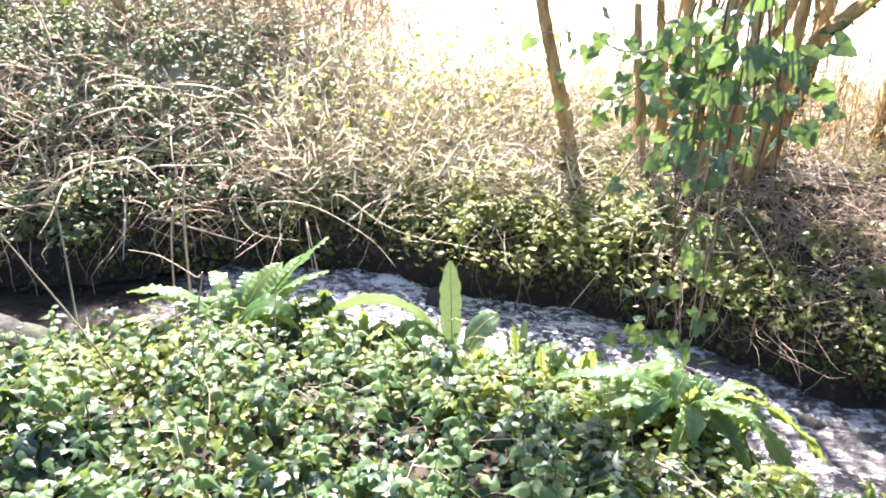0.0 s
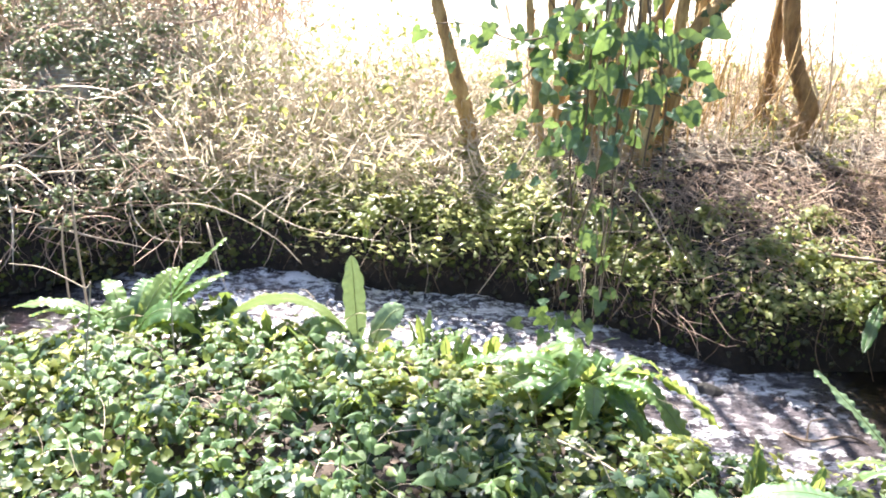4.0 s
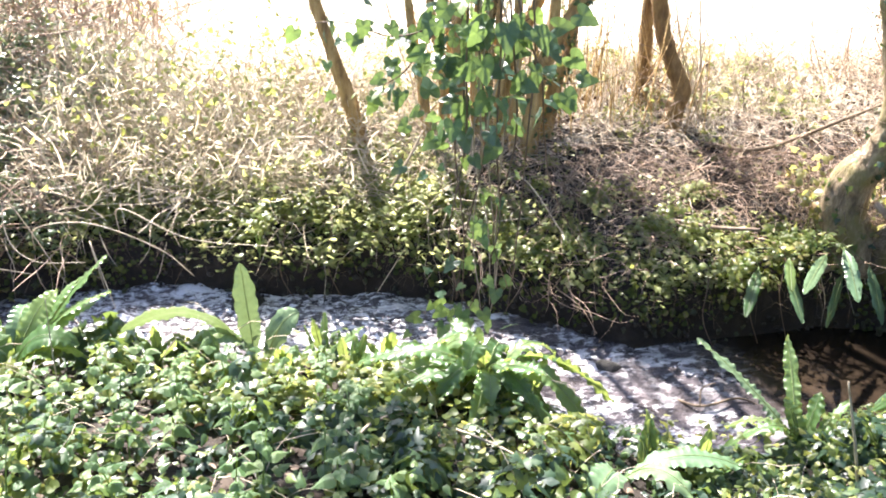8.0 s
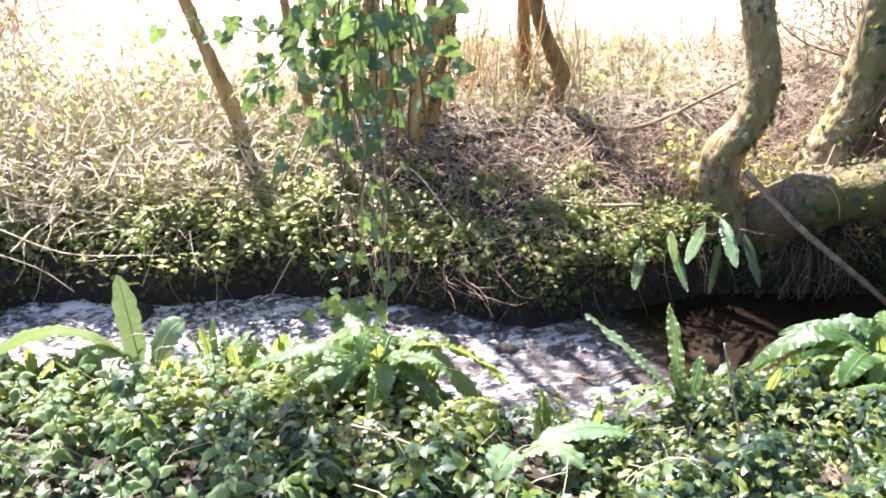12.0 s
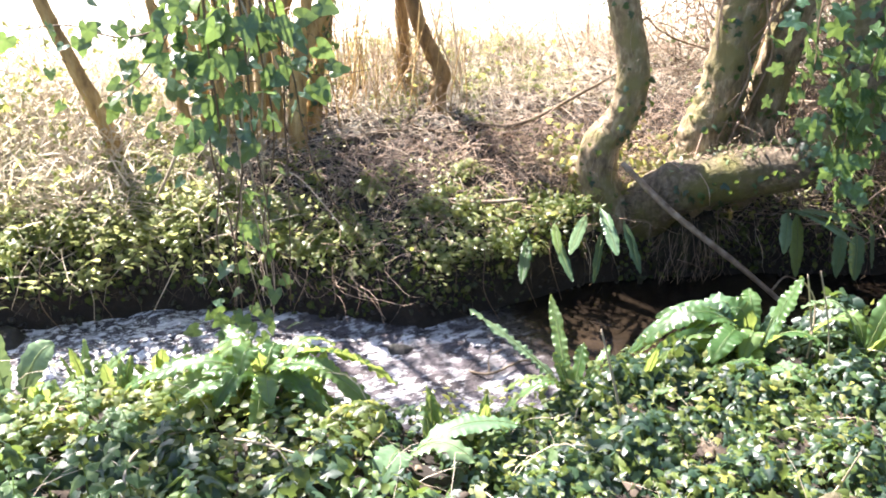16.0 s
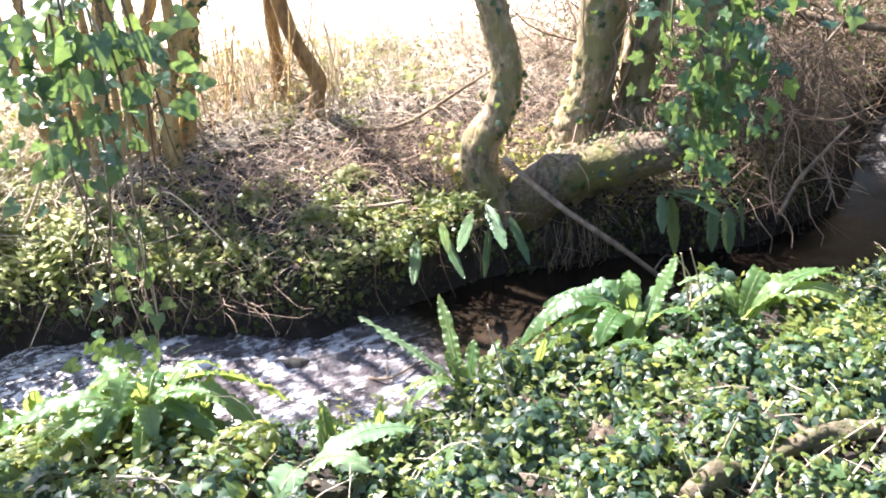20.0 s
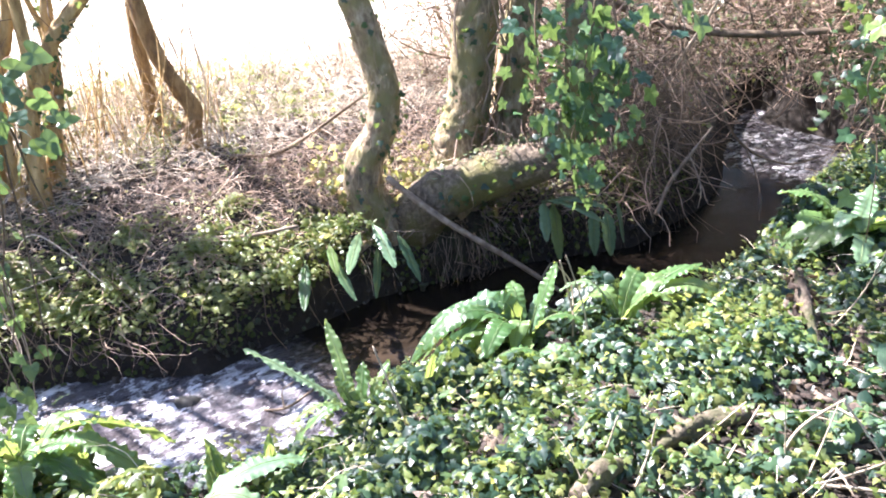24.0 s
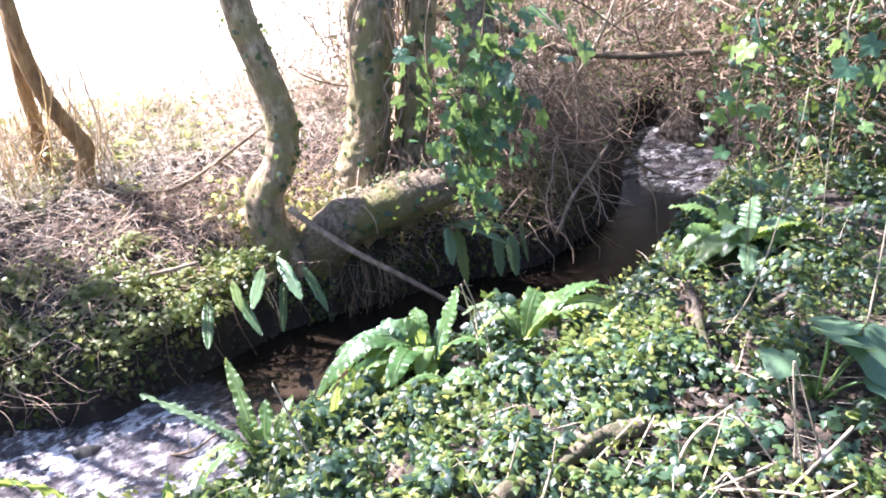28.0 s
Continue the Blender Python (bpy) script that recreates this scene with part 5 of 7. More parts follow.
stalk([(2.62, 0.58, 0.03), (2.56, 0.58, 0.22), (2.48, 0.58, 0.42)], 0.0030)
stalk([(2.21, 0.86, 0.03), (2.26, 0.86, 0.15), (2.28, 0.86, 0.27)], 0.0060)
stalk([(3.18, 0.22, 0.12), (2.92, 0.25, 0.11), (2.67, 0.29, 0.08)], 0.0090, "thick grey dead stick lying in the litter")
stalk([(2.65, 0.45, 0.12), (2.57, 0.46, 0.11), (2.50, 0.48, 0.08)], 0.0050, "dry pale stalk lying across the litter")
stalk([(2.66, 0.45, 0.12), (2.64, 0.41, 0.11), (2.63, 0.37, 0.08)], 0.0050, "dry pale stalk lying across the litter")
stalk([(2.83, 0.68, 0.09), (2.88, 0.61, 0.11), (2.93, 0.54, 0.10)], 0.0030, "dry pale stalk lying across the litter")
stalk([(2.92, 1.58, -0.10), (2.82, 1.58, 0.17), (2.69, 1.58, 0.43)], 0.0050)
stalk([(2.74, 0.24, 0.09), (2.80, 0.19, 0.10), (2.86, 0.14, 0.09)], 0.0040, "dry pale stalk lying across the litter")

# ---- drooping stems on the far bank ----
def droop(label, pts, radius, mat=STALK):
    return stick("drooping_stem", label, pts, [radius, radius, radius * 0.6], mat, category="stem", sides=6)


droop("long pale bramble stem arching down the bank to the water", [on(1.4, 4.75, 0.0), (1.53, 4.48, -0.12), (1.77, 4.25, -0.41), (1.91, 4.03, -0.62), (2.2, 3.85, -0.71)], 0.0034, STRAW)
droop("thin bare stem hanging down to the water", [on(1.3, 4.75, 0.0), (1.37, 4.48, -0.5), (1.46, 4.25, -0.72), (1.6, 4.1, -0.98)], 0.0034, STRAW)
droop("broken pale stick leaning from the bank", [on(0.86, 4.62, 0.0), (0.81, 4.48, -0.6), (0.62, 4.35, -0.84)], 0.0034, STRAW)
droop("arching dead bramble stem over the water", [on(-1.5, 4.8, 0.05), (-1.36, 4.5, -0.36), (-1.03, 4.4, -0.3), (-0.67, 4.36, -0.46), (-0.48, 4.3, -0.62)], 0.0034, STRAW)
droop("arching dead bramble stem over the water", [on(-1.0, 4.9, 0.05), (-0.9, 4.6, -0.3), (-0.5, 4.4, -0.42), (0.0, 4.3, -0.45)], 0.0034, STRAW)
droop("looped dead bramble stem on the bank", [on(-1.3, 4.75, 0.0), (-1.48, 4.5, -0.2), (-1.5, 4.42, -0.38), (-1.36, 4.35, -0.5), (-1.1, 4.4, -0.55)], 0.0034, STRAW)
droop("dead stem hanging from the bramble", [on(-1.1, 4.75, 0.0), (-1.07, 4.45, -0.44), (-0.98, 4.3, -0.65), (-0.94, 4.26, -0.8)], 0.0034, STRAW)
droop("slim pale stem leaning against the bank", [on(0.72, 4.95, 0.0), (0.86, 4.9, -0.2), (0.98, 4.9, 0.05)], 0.01)
for _x, _z in ((2.5, -0.5), (2.8, -0.45), (1.1, -0.5), (0.3, -0.45), (3.0, -0.4), (0.0, -0.5)):
    _y = float(np.interp(_x, FAR_X, FAR_Y))
    droop("thin brown root hanging over the undercut bank", [on(_x, _y + 0.45, 0.0), (_x + 0.06, _y + 0.08, _z), (_x + 0.02, _y - 0.05, _z - 0.25), (_x + 0.12, _y - 0.1, -0.97)], 0.004, TWIG)


# ---- leafy herbs that stand apart ----
def herb_plant(label, base, height, spread, count, size, mat, seed, shapes):
    t = thing("herb_plant", base, label, "herb")
    leafy = []
    r = np.random.default_rng(seed)
    for k in range(count):
        a = r.uniform(0, 2 * np.pi)
        d = spread * r.uniform(0.25, 1)
        tip = np.array([math.cos(a) * d, math.sin(a) * d - 0.3 * spread, height * r.uniform(0.5, 1.0)])
        v, q, f = tube([(0, 0, -0.03), tip * 0.5 + np.array([0, 0, 0.25 * height]), tip], [0.003, 0.0015], 7, 4)
        part("stalk", mesh_from("stalk", v, [q, f], FERN), t)
        n = 9
        c = curve([tip * 0.5 + np.array([0, 0, 0.12 * height]), tip], n)
        leafy.append(scatter(shapes, c + r.normal(size=(n, 3)) * size * 0.5, r.normal(size=(n, 3)) * 0.4 + np.array([0, -0.2, 1]), r.uniform(0.6, 1.1, n) * size, r.normal(size=(n, 3)) + tip / d))
    k, vs, fs = 0, [], []
    for v, f in leafy:
        vs.append(v)
        fs.append(f + k)
        k += len(v)
    tagged(part("leaves", mesh_from("leaves", np.vstack(vs), np.vstack(fs), mat), t, "small cut light green leaves"), kind="stuff")
    return t


herb_plant("bright green herb with cut leaves on the far bank", (2.2, 4.02, -0.62), 0.14, 0.16, 9, 0.05, HERB, 2, LOBED_SHAPES)
herb_plant("tall pale green herb on the far bank edge", (-0.1, 4.52, -0.62), 0.34, 0.1, 8, 0.05, HERB, 3, LOBED_SHAPES)
herb_plant("leafy green herb at the foot of the bowed tree", (3.1, 3.98, -0.5), 0.16, 0.2, 10, 0.05, HERB, 4, LOBED_SHAPES)
herb_plant("leafy green herb among the drooping ferns", (2.78, 3.88, -0.56), 0.16, 0.16, 10, 0.045, HERB, 31, LOBED_SHAPES)
herb_plant("leafy green herb among the drooping ferns", (3.02, 3.84, -0.5), 0.14, 0.18, 10, 0.045, BANK_LEAF, 32, LOBED_SHAPES)
herb_plant("leafy green herb among the drooping ferns", (3.25, 3.86, -0.42), 0.16, 0.18, 10, 0.04, HERB, 33, OVAL_SHAPES)
herb_plant("pale leafy herb at the edge of the far bank", (2.45, 3.86, -0.55), 0.15, 0.16, 9, 0.045, LIT_PALE_HERB, 34, LOBED_SHAPES)
herb_plant("leafy green herb on the far bank", (2.6, 4.3, -0.45), 0.16, 0.18, 9, 0.05, HERB, 5, LOBED_SHAPES)
herb_plant("pale leafy herb overhanging the water", (1.55, 4.2, -0.6), 0.16, 0.2, 8, 0.05, HERB, 6, OVAL_SHAPES)
herb_plant("feathery light green herb on the near bank", on(3.1, 1.3), 0.2, 0.2, 10, 0.045, HERB, 7, LOBED_SHAPES)
herb_plant("feathery light green herb on the near bank", on(3.5, 1.25), 0.2, 0.2, 10, 0.045, HERB, 8, LOBED_SHAPES)
herb_plant("feathery light green herb on the near bank", on(2.5, 1.5), 0.18, 0.2, 10, 0.045, HERB, 9, LOBED_SHAPES)
herb_plant("feathery light green herb beside the log", on(3.0, 1.0), 0.16, 0.18, 9, 0.045, HERB, 10, LOBED_SHAPES)

# sprigs standing out from the far bank: along it, inland, up, height, spread
SPRIGS = [(2.39, 0.55, -0.44, 0.12, 0.16), (2.27, 0.14, -0.64, 0.12, 0.14), (1.38, 0.16, -0.6, 0.18, 0.14), (1.55, 0.23, -0.57, 0.1, 0.16), (-0.06, 0.18, -0.6, 0.25, 0.12), (0.26, 0.07, -0.73, 0.12, 0.16), (2.7, 0.12, -0.65, 0.14, 0.18), (0.58, 0.57, -0.44, 0.12, 0.16), (0.86, 0.21, -0.57, 0.12, 0.16), (2.11, 0.77, -0.38, 0.1, 0.14), (3.26, 0.34, -0.51, 0.12, 0.16), (2.6, 0.36, -0.5, 0.1, 0.14), (0.14, 0.36, -0.5, 0.14, 0.16), (1.14, 0.56, -0.44, 0.12, 0.14), (1.85, 0.31, -0.52, 0.08, 0.12), (3.58, 0.51, -0.46, 0.12, 0.16)]
for k, (x, dy, z, tall, wide) in enumerate(SPRIGS):
    herb_plant("leafy sprig of pale green herb on the far bank" if k % 2 else "leafy sprig of bright green herb on the far bank", (x, float(np.interp(x, FAR_X, FAR_Y)) + dy, z), tall, wide, 9, 0.055, LIT_PALE_HERB if k % 2 else HERB, 50 + k, OVAL_SHAPES if k % 3 else LOBED_SHAPES)

# ---- single nettles ----
_half = [(0, 0.0), (0.2, -0.04), (0.34, 0.1), (0.32, 0.17), (0.36, 0.24), (0.31, 0.31), (0.32, 0.39), (0.25, 0.45), (0.25, 0.54), (0.17, 0.6), (0.16, 0.7), (0.08, 0.76), (0.06, 0.88), (0, 1.0)]
NETTLE_LEAVES = []
for _k in range(3):
    _v, _f = fan(mirrored(_half)[::-1], (0, 0.38), 0.3 + 0.12 * _k)
    _v = np.array(_v)
    _v[:, 2] -= (0.12 + 0.1 * _k) * _v[:, 1] ** 2
    NETTLE_LEAVES.append(mesh_from("leaf", _v, _f, NETTLE_BIG, smooth=False))


def nettle_plant(base, height, seed):
    t = thing("nettle_plant", base, "young nettle with paired toothed bright green leaves", "nettle", "nettles on the near bank")
    r = np.random.default_rng(seed)
    lean = r.normal(size=2) * 0.06
    part("stalk", tube_mesh("stalk", [(0, 0, -0.02), (lean[0] * 0.4, lean[1] * 0.4, height * 0.5), (lean[0], lean[1], height)], [0.003, 0.002], FERN, 8, 5), t)
    turn = r.uniform(0, 360)
    for g, s in enumerate((0.4, 0.65, 0.85, 0.98)):
        size = (0.056, 0.064, 0.052, 0.03)[g] * r.uniform(0.85, 1.15)
        for side in (0, 180):
            ob = part("leaf", NETTLE_LEAVES[r.integers(0, 3)], t)
            ob.matrix_basis = pose(lean[0] * s, lean[1] * s, height * s, r.uniform(-18, 12), r.normal() * 8, turn + 90 * g + side + r.normal() * 10) @ Matrix.Translation((0, 0.012, 0)) @ Matrix.Scale(size, 4)
    return t


r_n = np.random.default_rng(17)
for _k in range(105):
    _x = r_n.uniform(-2.0, 0.55)
    _y = r_n.uniform(1.2, min(2.75, 2.55 - 0.25 * _x))
    nettle_plant(on(_x, _y, 0.02), r_n.uniform(0.14, 0.28), 200 + _k)
for _x, _y in ((2.7, 1.45), (2.95, 1.35), (3.2, 1.2), (3.35, 1.32), (3.7, 1.2), (2.4, 1.4), (3.0, 1.15), (4.1, 1.1)):
    nettle_plant(on(_x, _y, 0.0), r_n.uniform(0.1, 0.17), int(_x * 100))

# ---- stones ----
def stone(label, at, size, seed):
    bm = bmesh.new()
    bmesh.ops.create_icosphere(bm, subdivisions=3, radius=1)
    for v in bm.verts:
        k = 1 + 0.25 * noise.noise(v.co * 1.3 + Vector((seed, 0, 0))) + 0.08 * noise.noise(v.co * 4 + Vector((0, seed, 0)))
        v.co = Vector((v.co.x * size[0], v.co.y * size[1], v.co.z * size[2])) * k
    me = bpy.data.meshes.new("stone")
    bm.to_mesh(me)
    bm.free()
    me.materials.append(STONE)
    for p in me.polygons:
        p.use_smooth = True
    ob = new("stone", me)
    ob.matrix_world = pose(*at, 0, 0, seed * 40)
    return tagged(ob, label, "stone")


stone("mossy boulder at the water's edge", (-2.25, 3.05, -0.92), (0.3, 0.28, 0.5), 1)
stone("wet dark stone breaking the riffle", (1.72, 3.02, -1.0), (0.1, 0.07, 0.06), 2)
stone("wet dark stone breaking the riffle", (1.5, 2.75, -1.03), (0.12, 0.08, 0.07), 3)
stone("wet dark stone breaking the riffle", (1.9, 3.55, -1.0), (0.1, 0.08, 0.08), 4)
stone("dark stone under the far bank", (-0.2, 4.5, -0.98), (0.12, 0.1, 0.12), 5)
stick("sunken_twig", "dark wet twig caught in the riffle", [(2.15, 3.3, -0.99), (2.25, 3.1, -0.92), (2.5, 3.15, -0.93), (2.62, 3.1, -0.96)], [0.008, 0.007, 0.004], BARK_DARK, [([(2.25, 3.1, -0.92), (2.3, 3.2, -0.88), (2.42, 3.26, -0.9)], [0.005, 0.003])])

# ---- undergrowth ----
def ivy_near(x, y):
    bare = step((x - 1.9) / 0.6) * step((1.5 - y) / 0.4) * step((4.2 - x) / 0.6)
    for fx, fy, fr in ((-0.96, 2.72, 0.2), (-0.04, 2.8, 0.14), (0.82, 2.3, 0.3), (1.93, 1.93, 0.16), (2.78, 1.86, 0.26), (3.17, 1.62, 0.24), (4.72, 1.3, 0.4)):
        bare = np.maximum(bare, 2.0 * ((x - fx) ** 2 + (y - fy) ** 2 < fr * fr) * (rng.uniform(size=len(x)) < 0.75))
    for fx, fy, fr in ((2.1, 0.97, 0.09), (2.25, 0.96, 0.1), (2.4, 0.96, 0.1), (2.55, 0.94, 0.1), (2.7, 0.91, 0.1), (2.85, 0.87, 0.1), (3.42, 0.82, 0.1), (3.5, 0.9, 0.1), (3.56, 1.0, 0.1)):
        bare = np.maximum(bare, 2.0 * ((x - fx) ** 2 + (y - fy) ** 2 < fr * fr))
    litter = step((x - 2.2) / 0.5) * step((0.95 - y) / 0.3) * step((4.4 - x) / 0.6)
    wood = np.zeros(len(x), bool)
    for fx, fy, fr in ((2.41, 0.87, 0.07), (2.53, 0.84, 0.07), (2.64, 0.81, 0.07), (2.76, 0.78, 0.07), (2.13, 0.90, 0.07), (3.45, 0.84, 0.08), (3.52, 0.92, 0.08)):
        wood |= (x - fx) ** 2 + (y - fy) ** 2 < fr * fr
    return ~wood & near_side(x, y, 0.2) & (patchy(x, y, 2.2, 1.0) > 0.06) & (rng.uniform(size=len(x)) > np.maximum(0.12 * bare, 0.6 * litter))


_hr = np.random.default_rng(29)
HUMMOCKS = [(math.cos(a) * f, math.sin(a) * f, ph, h / f) for a, f, ph, h in zip(_hr.uniform(0, 6.3, 14), _hr.uniform(9, 30, 14), _hr.uniform(0, 6.3, 14), _hr.uniform(0.25, 0.5, 14))]


def hummock(x, y):
    """Height and slope of the uneven top of the ivy carpet."""
    z, gx, gy = 0.06 + 0 * x, 0 * x, 0 * x
    for kx, ky, ph, h in HUMMOCKS:
        w = kx * x + ky * y + ph
        z, gx, gy = z + h * np.sin(w), gx + h * kx * np.cos(w), gy + h * ky * np.cos(w)
    return z, gx, gy


def carpet(name, shapes, p, nn, size, deep, mat, label, category, tilt):
    """Leaves laid over the hummocks like shingles, tips downhill."""
    n = len(p)
    z, gx, gy = hummock(p[:, 0], p[:, 1])
    up = np.c_[nn[:, 0] * 0.6 - gx, nn[:, 1] * 0.6 - gy, np.ones(n)]
    up = up / np.linalg.norm(up, axis=1)[:, None] + rng.normal(size=(n, 3)) * tilt
    up[:, 2] = np.abs(up[:, 2]) + 0.05
    head = np.c_[-gx, -gy - 0.25, np.full(n, -0.2)] + rng.normal(size=(n, 3)) * 0.8
    at = p + np.c_[np.zeros(n), np.zeros(n), np.maximum(z, 0.0) - deep * rng.uniform(size=n) ** 2]
    return stuff(name, scatter(shapes, at, up, size, head), mat, label, category)


p, nn = ground_points(62000, -3.2, 6.6, -0.1, 3.3, ivy_near)
big = step(patchy(p[:, 0] * 1.4, p[:, 1] * 1.4, 2.7, 0.5) * 2 - 0.5)
carpet("ground_ivy", IVY_SHAPES, p, nn, (0.03 + 0.018 * big) * (1 + 0.5 * rng.uniform(size=len(p)) ** 1.5), 0.07, IVY, "carpet of dark green ivy leaves on the near bank", "ivy", 0.42)
p, nn = ground_points(9000, 1.4, 4.2, 0.5, 2.0, ivy_near)
carpet("slope_ivy", IVY_SHAPES, p, nn, rng.uniform(0.03, 0.055, len(p)), 0.05, IVY, "ivy covering the open slope of the near bank", "ivy", 0.5)
p, nn = ground_points(2600, -3.2, 1.0, 0.8, 3.2, lambda x, y: near_side(x, y, 0.25) & (rng.uniform(size=len(x)) < 0.25 + 0.75 * patchy(x, y, 3.1, 2.2)))
cover("nettles", OVAL_SHAPES, p, nn, rng.uniform(0.03, 0.06, len(p)), rng.uniform(0.04, 0.16, len(p)), NETTLE, "young bright green nettles among the ivy", "nettles", 0.4)
p, nn = ground_points(2800, -1.4, 1.0, 1.2, 2.4, lambda x, y: patchy(x, y, 2.6, 4.4) > 0.45)
cover("pennywort", ROUND_SHAPES, p, nn, rng.uniform(0.02, 0.04, len(p)), rng.uniform(0.03, 0.12, len(p)), HERB, "small round pale green leaves low on the bank", "herb", 0.4)
p, nn = ground_points(6500, 1.3, 6.6, 0.0, 2.2, lambda x, y: near_side(x, y, 0.2) & (patchy(x, y, 2.9, 0.3) > 0.42))
cover("herbs", LOBED_SHAPES + OVAL_SHAPES, p, nn, rng.uniform(0.02, 0.042, len(p)), rng.uniform(0.08, 0.2, len(p)), HERB, "feathery light green herbs among the ivy", "herb", 0.5)
p, nn = ground_points(5200, -3, 6.6, -0.2, 3.0, near_side)
cover("leaf_litter", OVAL_SHAPES, p, nn, rng.uniform(0.03, 0.07, len(p)), rng.uniform(0.0, 0.03, len(p)), DEAD_LEAF, "brown dead leaves on the soil of the near bank", "leaf litter", 0.35)
p, nn = ground_points(420, 1.8, 5.5, -0.1, 1.6, near_side)
stuff("dry_twigs", scatter(STEMS_STRAIGHT, p + np.array([0, 0, 0.02]), nn + rng.normal(size=(len(p), 3)) * 0.25, rng.uniform(0.15, 0.4, len(p))), STRAW, "scattered dry twigs and stems in the litter", "twigs")
p, nn = ground_points(500, -3, 2, 1.0, 2.9, near_side)
stuff("dry_twigs", scatter(STEMS_ARCHED, p + np.array([0, 0, 0.03]), nn + rng.normal(size=(len(p), 3)) * 0.3, rng.uniform(0.15, 0.4, len(p))), STRAW, "thin dry stems among the ivy", "twigs")

# far bank
p, nn = ground_points(8000, -4.2, 6.5, 3.0, 6.6, lambda x, y: far_side(x, y, 0.16) & (rng.uniform(size=len(x)) < np.clip(1.3 - 0.75 * (y - np.interp(x, FAR_X, FAR_Y)), 0.04, 1)) & (patchy(x * 1.7, y * 1.7, 2.4, 5.0) > 0.47))
cover("bank_ivy", IVY_SHAPES, p, nn * 0.3 + np.array([0, 0, 1.0]), rng.uniform(0.02, 0.05, len(p)), rng.uniform(0.0, 0.12, len(p)), BANK_LEAF, "ivy and small yellowing leaves covering the far bank", "ivy", 0.45, (0, 0.1, 0.35))
def tufts(name, count, x0, x1, y0, y1, keep, radius, leaves, size, mat, label, shapes, seed, lift=0.0):
    """Low domed clumps of small leaves with gaps between, as one object."""
    r = np.random.default_rng(seed)
    c, cn = ground_points(count, x0, x1, y0, y1, keep)
    rad = r.uniform(radius[0], radius[1], len(c))
    n = (leaves * (rad / radius[1]) ** 1.3).astype(int) + 4
    i = np.repeat(np.arange(len(c)), n)
    d = r.normal(size=(len(i), 3)) * np.array([1, 1, 0.7])
    d /= np.linalg.norm(d, axis=1)[:, None]
    d[:, 2] = np.abs(d[:, 2])
    at = c[i] + d * rad[i][:, None] * r.uniform(0.55, 1.05, len(i))[:, None] + np.array([0, -0.02, 0.01 + lift])
    return stuff(name, scatter(shapes, at, d * 0.7 + np.array([0, 0.1, 0.7]) + r.normal(size=(len(i), 3)) * 0.3, r.uniform(size[0], size[1], len(i))), mat, label, "herb")


tufts("bank_herbs", 640, -1.6, 1.25, 4.2, 6.0, lambda x, y: far_side(x, y, 0.14) & (patchy(x * 1.7, y * 1.9, 2.6, 3.1) > 0.5) & (rng.uniform(size=len(x)) < np.clip(1.25 - 0.7 * (y - np.interp(x, FAR_X, FAR_Y)), 0.1, 1)), (0.06, 0.17), 85, (0.022, 0.058), HERB, "yellow-green herbs and cleavers in tufts on the far bank", LOBED_SHAPES + OVAL_SHAPES, 5)
tufts("bank_herbs", 560, 1.2, 4.2, 3.8, 6.0, lambda x, y: far_side(x, y, 0.14) & (patchy(x * 1.9, y * 1.9, 2.6, 0.7) > 0.55) & (rng.uniform(size=len(x)) < np.clip(1.0 - 0.6 * (y - np.interp(x, FAR_X, FAR_Y)), 0.1, 1)), (0.05, 0.13), 60, (0.02, 0.05), HERB, "scattered tufts of green herbs on the shaded bank", LOBED_SHAPES + OVAL_SHAPES, 6)
tufts("pale_bank_herbs", 560, -1.3, 3.4, 3.6, 5.4, lambda x, y: far_side(x, y, 0.1) & (patchy(x * 2.1, y * 2.3, 2.5, 1.9) > 0.5) & ~far_side(x, y, 0.9) & ((x < 1.8) | (rng.uniform(size=len(x)) < 0.4)), (0.05, 0.12), 55, (0.025, 0.06), LIT_PALE_HERB, "pale glossy leaves in tufts on the bank edge", OVAL_SHAPES, 7)
tufts("mound_leaves", 170, -1.5, 0.35, 4.9, 6.2, None, (0.05, 0.14), 55, (0.018, 0.042), LIT_PALE_HERB, "bramble leaves coloured pale as if sunlit, over the mound of dry stems", OVAL_SHAPES + LOBED_SHAPES, 11)
tufts("meadow_herbs", 300, 0.2, 4.5, 5.6, 7.4, None, (0.04, 0.14), 55, (0.02, 0.045), HERB, "bright yellow-green herbs at the meadow edge", OVAL_SHAPES + LOBED_SHAPES, 12)
tufts("hillside_herbs", 300, -4.6, -1.2, 4.3, 6.6, lambda x, y: far_side(x, y, 0.1), (0.06, 0.2), 80, (0.025, 0.055), HILL_LEAF, "low green bramble and ivy clumps on the rising bank", IVY_SHAPES + OVAL_SHAPES, 8)
tufts("rim_herbs", 150, -1.6, 1.1, 1.6, 2.9, lambda x, y: near_side(x, y, -0.02) & ~near_side(x, y, -0.55) & (patchy(x * 1.6, y * 1.6, 2.7, 2.9) > 0.4), (0.05, 0.12), 34, (0.03, 0.065), HERB, "broad yellow-green leaves in clumps along the rim of the near bank", OVAL_SHAPES + LOBED_SHAPES, 21, 0.09)
p, nn = ground_points(3500, -4, 6.5, 3.0, 7.0, lambda x, y: far_side(x, y, 0.2))
cover("bank_litter", OVAL_SHAPES, p, nn, rng.uniform(0.03, 0.07, len(p)), rng.uniform(0.0, 0.03, len(p)), DEAD_LEAF, "brown dead leaves on the far bank", "leaf litter", 0.4)
p, nn = ground_points(4600, -5, -1.2, 4.3, 7.2, lambda x, y: far_side(x, y, 0.1))
